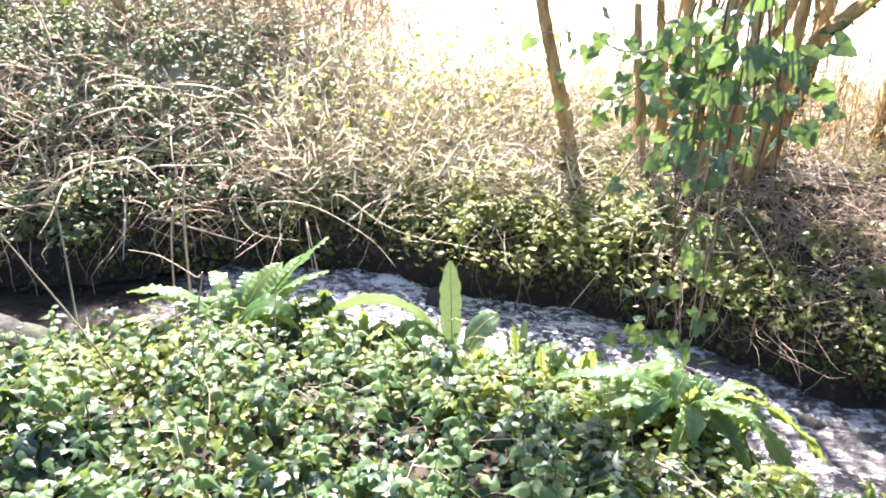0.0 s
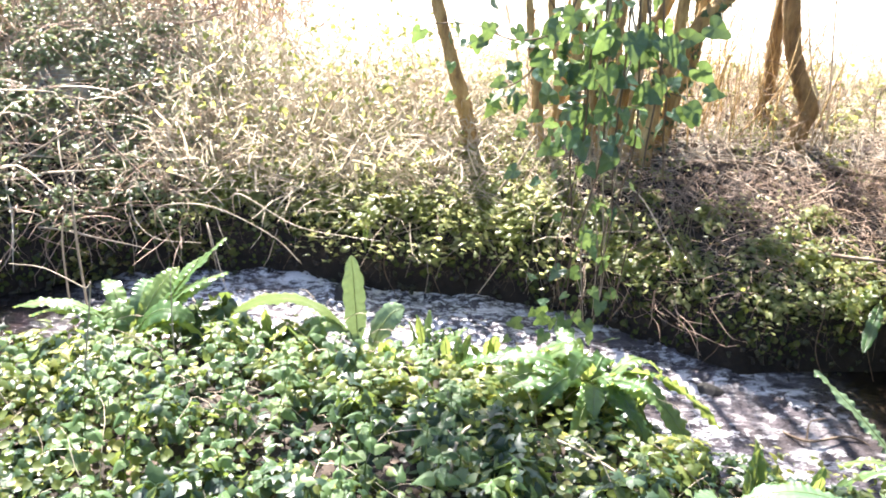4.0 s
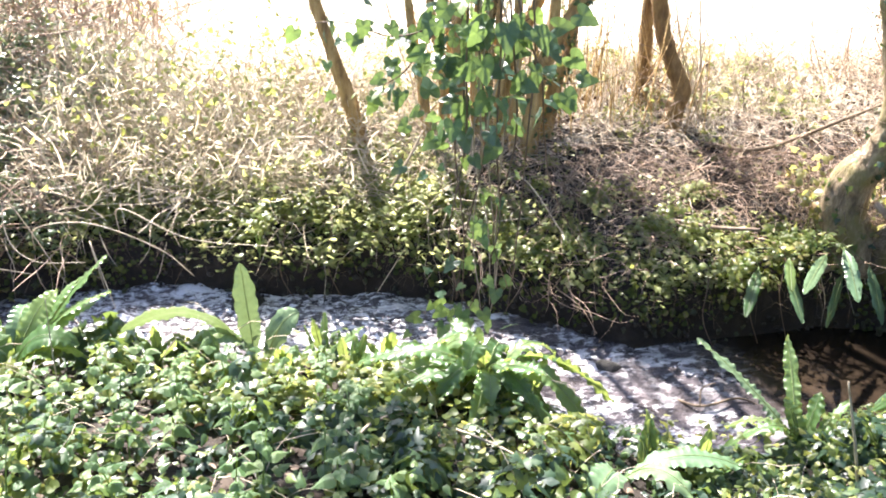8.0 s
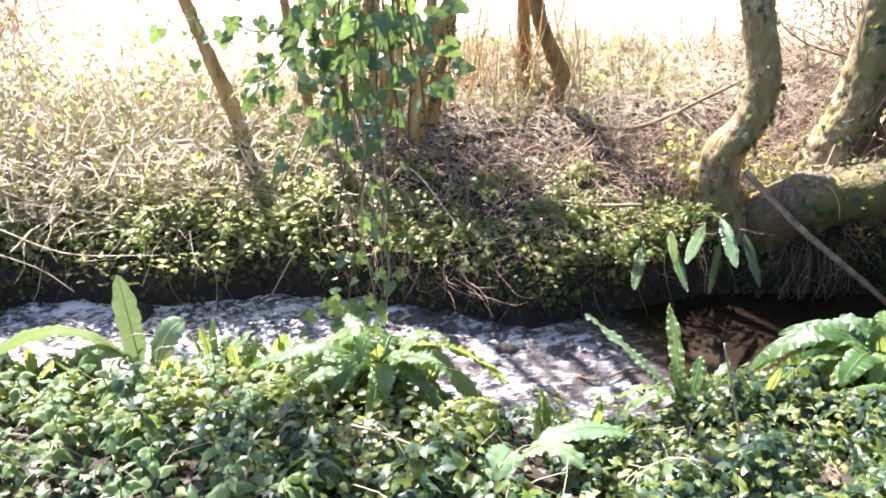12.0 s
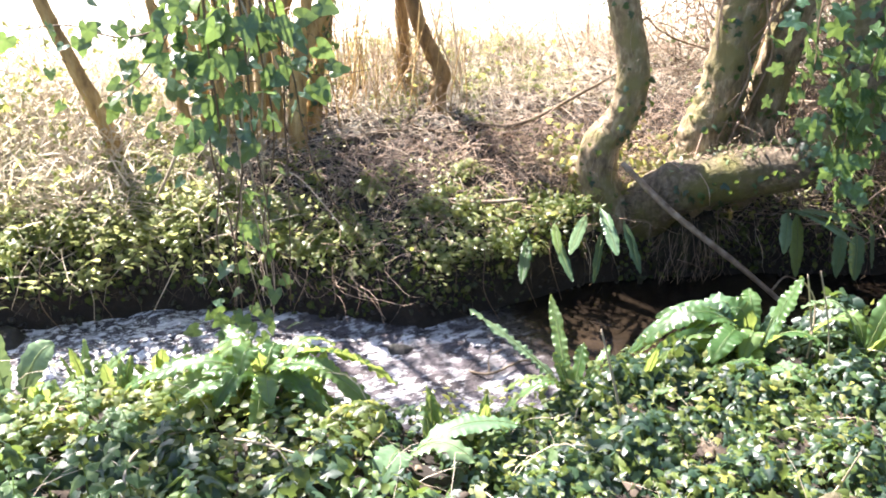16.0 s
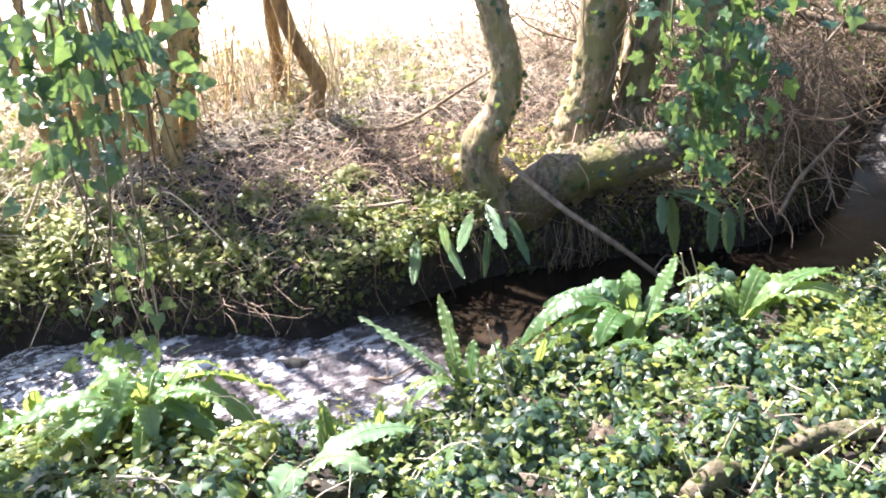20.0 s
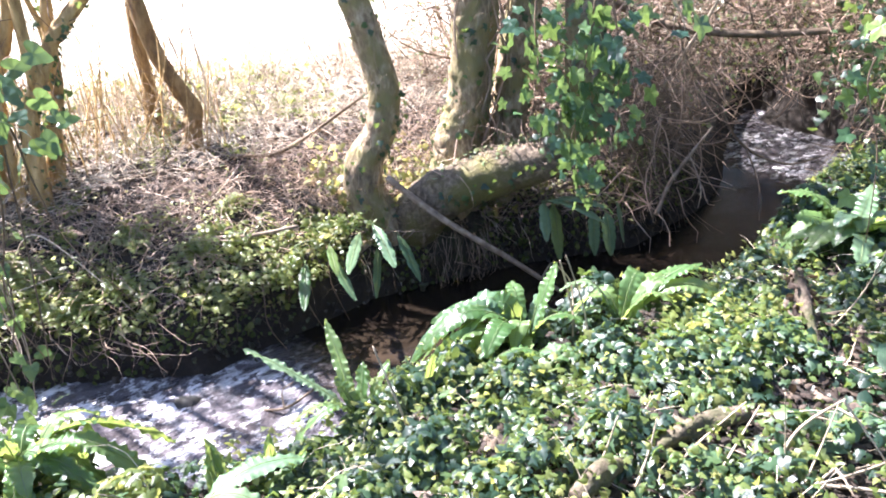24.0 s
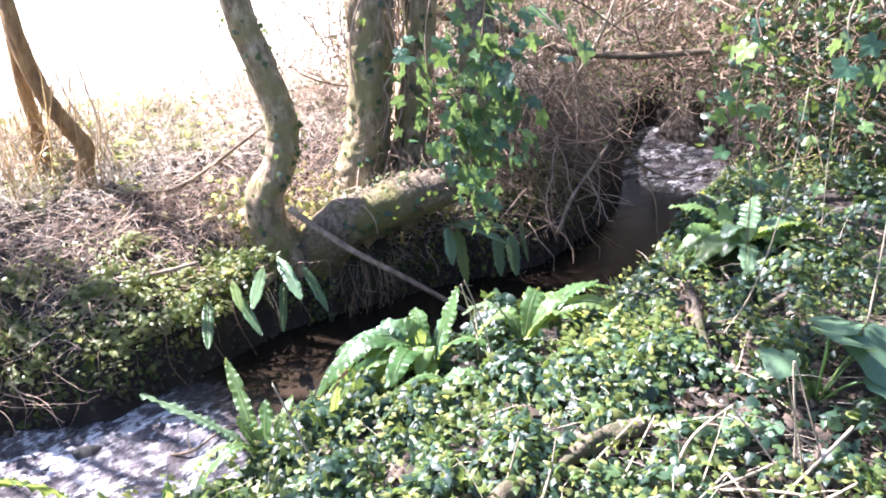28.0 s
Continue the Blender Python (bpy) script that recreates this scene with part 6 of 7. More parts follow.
stuff("hillside_stems", scatter(STEMS_ARCHED + STEMS_THICK, p, nn * 0.3 + rng.normal(size=(len(p), 3)) * 0.6 + np.array([0, -0.4, 0.4]), rng.uniform(0.2, 0.6, len(p)), rng.normal(size=(len(p), 3)) * np.array([1, 1, 0.6])), TWIG_ROSY, "grey-brown dead stems lying over the rising bank", "dry stems")
p, nn = ground_points(7000, -5, -1.1, 4.3, 7.2, lambda x, y: far_side(x, y, 0.1) & (patchy(x * 1.6, y * 1.6, 2.6, 3.0) > 0.4))
cover("hillside_ivy", IVY_SHAPES + OVAL_SHAPES, p, nn * 0.4 + np.array([0, 0, 1.0]), rng.uniform(0.025, 0.06, len(p)), rng.uniform(0.0, 0.22, len(p)), HILL_LEAF, "grey-green ivy and brambles on the rising bank", "ivy", 0.5, (0, -0.1, 0.3))
p, nn = ground_points(140, -4.2, -1.4, 4.3, 5.6, lambda x, y: far_side(x, y, 0.1))
stuff("pale_fallen_stems", scatter(STEMS_THICK, p + np.array([0, 0, 0.1]), nn + rng.normal(size=(len(p), 3)) * 0.3, rng.uniform(0.3, 0.8, len(p)), rng.normal(size=(len(p), 3)) * np.array([1, 1, 0.4])), STRAW, "bleached dead stems fallen over the ivy", "dry stems")
p, nn = ground_points(1700, -1.5, 1.3, 4.5, 5.8, lambda x, y: far_side(x, y, 0.25))
stuff("dry_bramble_stems", scatter(STEMS_ARCHED, p, nn * 0.3 + rng.normal(size=(len(p), 3)) * 0.6 + np.array([0, -0.4, 0.4]), rng.uniform(0.25, 0.7, len(p)), rng.normal(size=(len(p), 3)) + np.array([0, -0.2, 0.3])), STRAW, "tangled pale dry bramble and grass stems on the far bank", "dry stems")
p, nn = ground_points(1500, -1.5, 0.5, 5.0, 6.6, None)
stuff("bramble_mound", scatter(STEMS_ARCHED + STEMS_THICK, p, rng.normal(size=(len(p), 3)) * 0.6 + np.array([0, -0.5, 0.4]), rng.uniform(0.3, 0.62, len(p)), rng.normal(size=(len(p), 3)) * 0.9 + np.array([0.1, -0.5, 0.3])), STRAW, "mound of arching pale dry bramble stems in the sun", "dry stems")
p = p[:900] + np.c_[rng.normal(size=900) * 0.15, rng.normal(size=900) * 0.2, rng.uniform(0.1, 0.7, 900)]
stuff("bramble_leaves", scatter(OVAL_SHAPES, p, rng.normal(size=(900, 3)) * 0.6 + np.array([0, -0.2, 0.8]), rng.uniform(0.03, 0.07, 900)), HERB, "yellow-green leaves among the dry brambles", "bramble")
p, nn = ground_points(1700, 0.3, 6, 3.6, 6.2, lambda x, y: far_side(x, y, 0.25))
stuff("dry_bank_stems", scatter(STEMS_ARCHED, p, nn * 0.4 + rng.normal(size=(len(p), 3)) * 0.5, rng.uniform(0.2, 0.6, len(p))), TWIG_PALE, "brown dead stems and twigs on the far bank", "dry stems")
p, nn = ground_points(220, -2.5, 6, 3.5, 5.4, lambda x, y: far_side(x, y, 0.02) & ~far_side(x, y, 0.3))
stuff("hanging_roots", scatter(STEMS_ARCHED, p + np.array([0, 0, 0.1]), np.tile((0, -1.0, 0.2), (len(p), 1)) + rng.normal(size=(len(p), 3)) * 0.4, rng.uniform(0.15, 0.5, len(p)), np.tile((0, -0.35, -1.0), (len(p), 1)) + rng.normal(size=(len(p), 3)) * 0.45), TWIG, "roots and dead stems hanging over the water", "roots")

# overhanging cover on the steep face of the far bank
def face_points(n, x0, x1, lo, hi, seed):
    """Places on and before the steep bank; the lower fringe rises and falls along it."""
    r = np.random.default_rng(seed)
    xs = r.uniform(x0, x1, n)
    fringe = 0.14 * np.sin(2.1 * xs + seed) + 0.1 * np.sin(5.3 * xs + 2 * seed)
    h = r.uniform(0, 1, n) ** 0.7
    z = lo + fringe + (hi - lo - fringe) * h
    ys = np.interp(xs, FAR_X, FAR_Y) + np.interp(z, BANK_Z[2:10], BANK_E[2:10]) - r.uniform(0.0, 0.1, n)
    return np.c_[xs, ys, z]


p = np.vstack([face_points(6500, -4, 6.5, -0.66, -0.3, 5), face_points(4500, -4, -0.6, -0.98, -0.4, 3)])
def ragged(p, seed, share):
    """Leaves in clumps with gaps of earth between; clear round the drooping ferns."""
    a = patchy(p[:, 0] * 1.9, p[:, 2] * 4.5 + 0.6 * p[:, 0], 2.6, seed) + 0.35 * patchy(p[:, 0] * 5.3, p[:, 2] * 9, 2.2, seed + 1)
    clear = (p[:, 0] > 2.7) & (p[:, 0] < 3.75) & (p[:, 2] < -0.48)
    thin = (p[:, 0] > 1.7) & (np.random.default_rng(len(p)).uniform(size=len(p)) < 0.5)
    return p[(a > share) & ~clear & ~thin]


p = ragged(p, 2.0, 0.95)
stuff("bank_face_ivy", scatter(IVY_SHAPES, p, rng.normal(size=(len(p), 3)) * 0.45 + np.array([0, -0.15, 0.9]), rng.uniform(0.025, 0.055, len(p)), np.tile((0, -0.3, -1.0), (len(p), 1)) + rng.normal(size=(len(p), 3)) * 0.6), BANK_LEAF, "ivy trailing over the steep far bank", "ivy")
p = np.vstack([face_points(6500, -3, 6.5, -0.62, -0.28, 6), face_points(1500, -0.4, 1.8, -0.62, -0.25, 7)])
p = ragged(p, 0.5, 0.8)
p[:, 2] += rng.uniform(0, 0.08, len(p))
stuff("bank_face_herbs", scatter(LOBED_SHAPES + OVAL_SHAPES, p + np.array([0, -0.04, 0.02]), rng.normal(size=(len(p), 3)) * 0.45 + np.array([0, 0.1, 0.9]), rng.uniform(0.02, 0.055, len(p))), LIT_PALE_HERB, "yellow-green herbs overhanging the stream", "herb")
p = face_points(9000, -3, 6.5, -0.88, -0.45, 8)
stuff("bank_moss", scatter(ROUND_SHAPES, p + np.array([0, 0.06, 0]), rng.normal(size=(len(p), 3)) * 0.5 + np.array([0, -1, 0.3]), rng.uniform(0.02, 0.05, len(p))), MOSS, "dark green moss on the wet foot of the bank", "moss")
p = face_points(1100, -3, 6.5, -0.55, -0.25, 9)
stuff("trailing_stems", scatter(STEMS_ARCHED, p + np.array([0, -0.03, 0]), rng.normal(size=(len(p), 3)) * 0.5 + np.array([0, -1, 0.2]), rng.uniform(0.15, 0.45, len(p)), np.tile((0.1, -0.25, -1.0), (len(p), 1)) + rng.normal(size=(len(p), 3)) * 0.6), STRAW, "dry pale stems trailing down the bank", "dry stems")

# dry grass and withered leaves that the sun shines through
p, nn = ground_points(5200, -5.5, -1.0, 4.6, 8.2, lambda x, y: far_side(x, y, 0.3) & (patchy(x * 1.3, y * 1.3, 2.2, 1.2) > 0.3))
stuff("hillside_grass", scatter(BLADES, p, rng.normal(size=(len(p), 3)), rng.uniform(0.12, 0.36, len(p)), np.tile((0, -0.2, 1.0), (len(p), 1)) + rng.normal(size=(len(p), 3)) * 0.6), DRY_GRASS, "tangled dry grass on the rising bank", "grass")
p = np.c_[rng.uniform(-7, -0.6, 4200), rng.uniform(6.3, 8.4, 4200), rng.uniform(0.3, 1.5, 4200)]
p = p[rng.uniform(size=len(p)) < np.clip(0.3 + (-0.6 - p[:, 0]) * 0.5, 0, 1)]
stuff("withered_leaves", scatter(OVAL_SHAPES, p, rng.normal(size=(len(p), 3)), rng.uniform(0.025, 0.055, len(p))), DRY_GRASS, "withered pale leaves on the thicket stems", "thicket")
p, nn = ground_points(2400, -1.6, 0.7, 4.95, 6.7, None)
stuff("mound_grass", scatter(BLADES, p + np.c_[np.zeros((len(p), 2)), rng.uniform(0, 0.3, len(p))], rng.normal(size=(len(p), 3)), rng.uniform(0.12, 0.36, len(p)), np.tile((0.1, -0.3, 0.6), (len(p), 1)) + rng.normal(size=(len(p), 3)) * 0.8), DRY_GRASS, "pale dry grass heaped over the brambles", "grass")
p, nn = ground_points(5000, 0.5, 7.0, 5.2, 7.5, None)
stuff("bank_top_grass", scatter(BLADES, p, rng.normal(size=(len(p), 3)), rng.uniform(0.08, 0.26, len(p)), np.tile((0, -0.2, 0.8), (len(p), 1)) + rng.normal(size=(len(p), 3)) * 0.7), DRY_GRASS, "short dry grass on the sunny bank top", "grass")

p = face_points(900, 1.2, 3.7, -0.6, -0.22, 14)
stuff("straggling_stems", scatter(STEMS_ARCHED, p + np.array([0, -0.05, 0.04]), rng.normal(size=(len(p), 3)), rng.uniform(0.15, 0.42, len(p)), np.tile((0.2, -0.5, -0.3), (len(p), 1)) + rng.normal(size=(len(p), 3)) * 0.8), TWIG_ROSY, "thin pale stems straggling over the bank", "dry stems")

# meadow edge and thickets
p, nn = ground_points(7000, -7, 11, 6.0, 13, None)
stuff("meadow_grass", scatter(BLADES, p, rng.normal(size=(len(p), 3)), rng.uniform(0.1, 0.35, len(p)), np.tile((0, 0, 1.0), (len(p), 1)) + rng.normal(size=(len(p), 3)) * 0.5), STRAW, "pale dry meadow grass beyond the bank", "grass")
p, nn = ground_points(2200, -7.5, -0.8, 6.7, 9.4, lambda x, y: rng.uniform(size=len(x)) < np.clip(0.25 + (-0.8 - x) * 0.5, 0, 1))
stuff("thicket", scatter(STEMS_STRAIGHT, p, rng.normal(size=(len(p), 3)), rng.uniform(0.6, 1.55, len(p)), np.tile((0, 0, 1.0), (len(p), 1)) + rng.normal(size=(len(p), 3)) * 0.25), TWIG_ROSY, "thicket of upright reddish-brown stems", "thicket")
SAPLINGS = [mesh_from("sapling", np.array(v), f, STRAW) for v, f in STEMS_STRAIGHT]
for _k in range(48):
    _x, _y = rng.uniform(0.8, 3.3), rng.uniform(5.3, 6.9)
    _ob = new("sapling", SAPLINGS[_k % len(SAPLINGS)])
    _ob.matrix_world = pose(*on(_x, _y, -0.01), 90 + rng.normal() * 14, rng.normal() * 14, rng.uniform(0, 360)) @ Matrix.Scale(rng.uniform(0.5, 1.6), 4)
    tagged(_ob, "thin dry upright shoot at the meadow edge", "shoot", "shoots at the meadow edge")

GOLD_SHOOTS = [mesh_from("sapling", np.array(v), f, BARK_GOLD) for v, f in STEMS_STRAIGHT]
for _k in range(80):
    _x, _y = rng.uniform(1.9, 3.2), rng.uniform(5.3, 6.1)
    _ob = new("sapling", GOLD_SHOOTS[_k % len(GOLD_SHOOTS)])
    _ob.matrix_world = pose(*on(_x, _y, -0.01), 90 + rng.normal() * 12, (_x - 2.6) * 14 + rng.normal() * 10, rng.uniform(-25, 25)) @ Matrix.Scale(rng.uniform(0.5, 1.15), 4)
    tagged(_ob, "thin golden-brown shoot beside the bent tree", "shoot", "shoots at the meadow edge")

# thicket over the stream further along, open low down where the water comes through
def clear_view(p, past=0.0):
    """Places outside the low gap through which the far stretch of water shows."""
    slope = (p[:, 1] + 0.24) / (p[:, 0] - 0.48)
    return (slope < 0.36) | (slope > 0.53) | (p[:, 2] > 1.9 + past - 0.27 * (p[:, 0] - 0.48))


def inland(p, past):
    return p[:, 1] > np.interp(p[:, 0], FAR_X, FAR_Y) + past


p = np.c_[rng.uniform(4.9, 7.2, 3400), rng.uniform(2.9, 5.2, 3400), rng.uniform(-0.75, 0.5, 3400)]
p = p[inland(p, 0.12) & clear_view(p)]
# The dark bark colour stands in for shade on these twigs.
stuff("shaded_twigs", scatter(STEMS_ARCHED, p, rng.normal(size=(len(p), 3)), rng.uniform(0.2, 0.6, len(p))), BARK_DARK, "tangle of twigs coloured dark for the shade behind the old tree", "thicket")
p = np.c_[rng.uniform(5.1, 10.5, 15000), rng.uniform(1.8, 6.6, 15000), rng.uniform(-0.2, 2.1, 15000)]
p = p[(inland(p, 0.15) | (p[:, 0] > 6.7)) & clear_view(p, 0.12) & (patchy(p[:, 0] * 1.2 + p[:, 1], p[:, 2] * 2.0, 2.4, 0.4) > 0.22)]
k = rng.uniform(size=len(p)) < 0.22
stuff("brown_twigs", scatter(STEMS_THICK, p[k], rng.normal(size=(k.sum(), 3)), rng.uniform(0.3, 0.7, k.sum())), BARK_DARK, "dark brown twigs crossing over the stream", "thicket")
p = p[~k]
stuff("twig_thicket", scatter(STEMS_ARCHED + STEMS_THICK, p, rng.normal(size=(len(p), 3)), rng.uniform(0.3, 0.75, len(p))), TWIG_ROSY, "dense tangle of bare brown twigs over the stream", "thicket")
p = np.c_[rng.uniform(5.0, 9.0, 3000), rng.uniform(2.2, 5.6, 3000), rng.uniform(-0.5, 1.9, 3000)]
p = p[(inland(p, 0.1) | (p[:, 0] > 6.7)) & clear_view(p)]
stuff("thicket_stems", scatter(STEMS_THICK, p[:420], rng.normal(size=(min(420, len(p)), 3)), rng.uniform(0.4, 1.0, min(420, len(p))), rng.normal(size=(min(420, len(p)), 3)) + np.array([0, 0, 0.8])), BARK_DARK, "dark upright stems in the thicket", "thicket")
p = np.c_[rng.uniform(6.6, 10.0, 5200), rng.uniform(0.6, 4.4, 5200), rng.uniform(-0.5, 2.2, 5200)]
p = p[clear_view(p, 0.1) & (p[:, 1] < 0.36 * (p[:, 0] - 0.48) + 0.25)]
stuff("thicket_ivy", scatter(IVY_SHAPES, p, rng.normal(size=(len(p), 3)) + np.array([-0.6, 0, 0.6]), rng.uniform(0.04, 0.09, len(p))), IVY, "dark ivy and bramble leaves beside the far water", "ivy")
p = np.c_[rng.uniform(6.0, 9.5, 3800), rng.uniform(-2.5, 1.8, 3800), rng.uniform(-0.3, 2.5, 3800)]
stuff("twig_thicket", scatter(STEMS_ARCHED, p, rng.normal(size=(len(p), 3)), rng.uniform(0.4, 1.1, len(p))), TWIG, "dark thicket of bramble stems on the near bank", "thicket")
p = np.c_[rng.uniform(6.0, 9.0, 6500), rng.uniform(-2.5, 2.2, 6500), rng.uniform(-0.2, 2.4, 6500)]
p = p[patchy(p[:, 1] * 1.3 + p[:, 0], p[:, 2] * 1.5, 2.4, 1.0) > 0.35]
stuff("thicket_ivy", scatter(IVY_SHAPES, p, rng.normal(size=(len(p), 3)) + np.array([-0.6, 0, 0.6]), rng.uniform(0.045, 0.09, len(p))), IVY, "ivy leaves in the thicket beyond the ferns", "ivy")
p = np.c_[rng.uniform(5.2, 9.0, 6500), rng.uniform(2.4, 5.5, 6500), rng.uniform(-0.3, 1.9, 6500)]
p = p[(inland(p, 0.1) | (p[:, 0] > 6.7)) & clear_view(p)]
p = p[patchy(p[:, 0] * 1.5, p[:, 2] * 2, 2.4, 3.0) > 0.5]
stuff("thicket_leaves", scatter(IVY_SHAPES + OVAL_SHAPES, p, rng.normal(size=(len(p), 3)) + np.array([-0.6, 0, 0.6]), rng.uniform(0.025, 0.055, len(p))), HILL_LEAF, "scattered leaves in the tangle of twigs", "thicket")
# Reaches far above view, added to keep sky out of the water's reflection.
p = np.c_[rng.uniform(9.5, 13.5, 13000), rng.uniform(0.0, 9.0, 13000), rng.uniform(0.0, 5.5, 13000)]
p = p[clear_view(p, 0.3) & (patchy(p[:, 1] * 0.8, p[:, 2] * 0.9, 2.1, 0.6) > 0.25)]
stuff("far_thicket", scatter(IVY_SHAPES, p, rng.normal(size=(len(p), 3)) + np.array([-0.4, 0, 0.5]), rng.uniform(0.12, 0.24, len(p))), IVY, "dark leafy thicket beyond the bend, unseen top added to block sky", "thicket")
stick("dark_limb", "dark limb crossing the tangle of twigs above the stream", [(5.3, 4.6, 0.9), (5.9, 4.1, 0.85), (6.3, 3.5, 0.62), (6.7, 2.9, 0.6), (7.1, 2.2, 0.72), (7.5, 1.5, 0.9), (7.9, 0.9, 1.2)], [0.03, 0.032, 0.03, 0.032, 0.03, 0.03, 0.02], BARK_DARK, rough=0.2)

# brown dead stems heaped on the bank top, and rough cover round about
p, nn = ground_points(5200, 0.2, 6.2, 4.4, 7.0, lambda x, y: far_side(x, y, 0.7))
k = p[:, 1] > 5.0
stuff("pale_stem_litter", scatter(STEMS_STRAIGHT + STEMS_ARCHED, p[k] + np.array([0, 0, 0.05]), nn[k] + rng.normal(size=(k.sum(), 3)) * 0.5, rng.uniform(0.15, 0.5, k.sum())), STRAW, "pale dry stems and straw at the meadow edge", "dry stems")
p, nn = p[~k], nn[~k]
stuff("dead_stem_heap", scatter(STEMS_STRAIGHT, p + np.array([0, 0, 0.04]), nn + rng.normal(size=(len(p), 3)) * 0.35, rng.uniform(0.15, 0.5, len(p))), TWIG_PALE, "heap of brown dead stems on the bank top", "dry stems")
p, nn = ground_points(3000, 1.6, 6.0, 4.5, 7.0, lambda x, y: far_side(x, y, 0.8))
cover("bank_top_litter", OVAL_SHAPES, p, nn, rng.uniform(0.04, 0.09, len(p)), rng.uniform(0.0, 0.04, len(p)), DEAD_LEAF, "dry brown leaves under the trees", "leaf litter", 0.5)
p, nn = ground_points(30000, -9, 9, -7, 2.4, lambda x, y: near_side(x, y, 0.15) & ((y < -0.05) | (x < -3.1) | (x > 6.4)))
cover("rough_ground_ivy", IVY_SHAPES, p, nn, rng.uniform(0.06, 0.13, len(p)), rng.uniform(0.0, 0.07, len(p)), IVY, "ivy covering the ground behind the near bank", "ivy", 0.6, (0, 0, 0))
p, nn = ground_points(7000, -9, 12, -8, 3.0, lambda x, y: near_side(x, y, -0.3) & ((y < 0.2) | (x < -3) | (x > 6.5)))
stuff("rough_grass", scatter(BLADES, p, rng.normal(size=(len(p), 3)), rng.uniform(0.15, 0.4, len(p)), np.tile((0, 0, 1.0), (len(p), 1)) + rng.normal(size=(len(p), 3)) * 0.5), NETTLE, "rough green grass on the near bank", "grass")

# hedge added unseen behind the walk to cut low skylight; closes the near side
p = np.c_[rng.uniform(-10, 12, 16000), rng.uniform(-4.6, -3.2, 16000), rng.uniform(0.0, 2.6, 16000)]
p[:, 1] += 0.5 * np.sin(1.3 * p[:, 0]) * (p[:, 2] / 3.6)
p = p[p[:, 2] < 2.2 + 0.3 * np.sin(2.1 * p[:, 0])]
stuff("skylight_hedge", scatter(IVY_SHAPES, p, rng.normal(size=(len(p), 3)) + np.array([0, 0.4, 0.5]), rng.uniform(0.12, 0.26, len(p))), IVY, "unseen leafy hedge added along the near side to block skylight", "hedge")

# unseen ivy crowns, added above the stream and its sprays to throw dappled shade
def shade_crown(name, label, middle, reach, count, size, seed):
    r = np.random.default_rng(seed)
    c = np.array(middle) + r.normal(size=(14, 3)) * np.array(reach) * 0.55
    p = c[r.integers(0, 14, count)] + r.normal(size=(count, 3)) * np.array(reach) * 0.28
    p = p[p[:, 2] > 1.45 + 0.0 * p[:, 1]]
    return stuff(name, scatter(IVY_SHAPES, p, r.normal(size=(len(p), 3)) * 0.6 + np.array([0, 0, 0.6]), r.uniform(0.7, 1.2, len(p)) * size), IVY, label, "ivy")


shade_crown("shade_crown", "unseen ivy leaves added high over the stream to shade the near bank", (-0.35, 3.8, 2.4), (0.5, 0.3, 0.25), 260, 0.08, 91)
shade_crown("shade_crown", "unseen ivy leaves added above the creeping tree's limbs for shade", (3.0, 2.5, 2.5), (0.5, 0.4, 0.3), 450, 0.08, 92)
shade_crown("shade_crown", "unseen ivy leaves added behind the twin tree for shade", (5.0, 5.5, 2.5), (0.8, 0.5, 0.35), 650, 0.09, 94)
shade_crown("shade_crown", "unseen ivy leaves added above the twin tree for shade", (4.6, 4.0, 3.2), (0.7, 0.6, 0.5), 220, 0.08, 93)
shade_crown("shade_crown", "unseen ivy leaves added over the coppice tops to break up shadows", (0.8, 5.6, 2.05), (0.75, 0.4, 0.3), 550, 0.07, 95)
p = np.c_[rng.uniform(4.85, 6.6, 520), rng.uniform(0, 1, 520), rng.uniform(-0.7, 0.5, 520)]
p[:, 1] = np.interp(p[:, 0], FAR_X, FAR_Y) + 0.35 * p[:, 1] - 0.02
stuff("hanging_twigs", scatter(STEMS_ARCHED, p, rng.normal(size=(len(p), 3)), rng.uniform(0.25, 0.65, len(p)), np.tile((0.1, -0.4, -0.8), (len(p), 1)) + rng.normal(size=(len(p), 3)) * 0.7), BARK_DARK, "dark dead twigs hanging over the water", "twigs")
p = p[rng.uniform(size=len(p)) < 0.2] + np.array([0, -0.08, 0.1])
stuff("pale_hanging_stems", scatter(STEMS_THICK, p, rng.normal(size=(len(p), 3)), rng.uniform(0.3, 0.65, len(p)), np.tile((0.1, -0.4, -0.9), (len(p), 1)) + rng.normal(size=(len(p), 3)) * 0.5), TWIG_ROSY, "pale dead stems arching down to the dark water", "twigs")

p = np.c_[rng.uniform(5.9, 7.6, 2600), rng.uniform(-0.6, 2.3, 2600), rng.uniform(0.2, 2.2, 2600)]
p = p[clear_view(p)]
p = p[patchy(p[:, 1] * 1.5, p[:, 2] * 1.7, 2.2, 2.0) > 0.45]
stuff("overhanging_ivy", scatter(IVY_SHAPES, p, rng.normal(size=(len(p), 3)) * 0.6 + np.array([-0.4, 0, 0.7]), rng.uniform(0.035, 0.075, len(p))), IVY, "dark green ivy over the thicket", "ivy")
stick("dead_branch", "dead branch slanting over the stream in the thicket", [(5.50, 2.95, -0.63), (5.65, 2.96, -0.41), (5.85, 2.94, -0.23), (6.10, 2.92, -0.04)], [0.018, 0.017, 0.014, 0.008], WOOD_DEAD, [([(5.85, 2.94, -0.23), (5.75, 2.75, -0.40), (5.70, 2.72, -0.56)], [0.008, 0.004])])
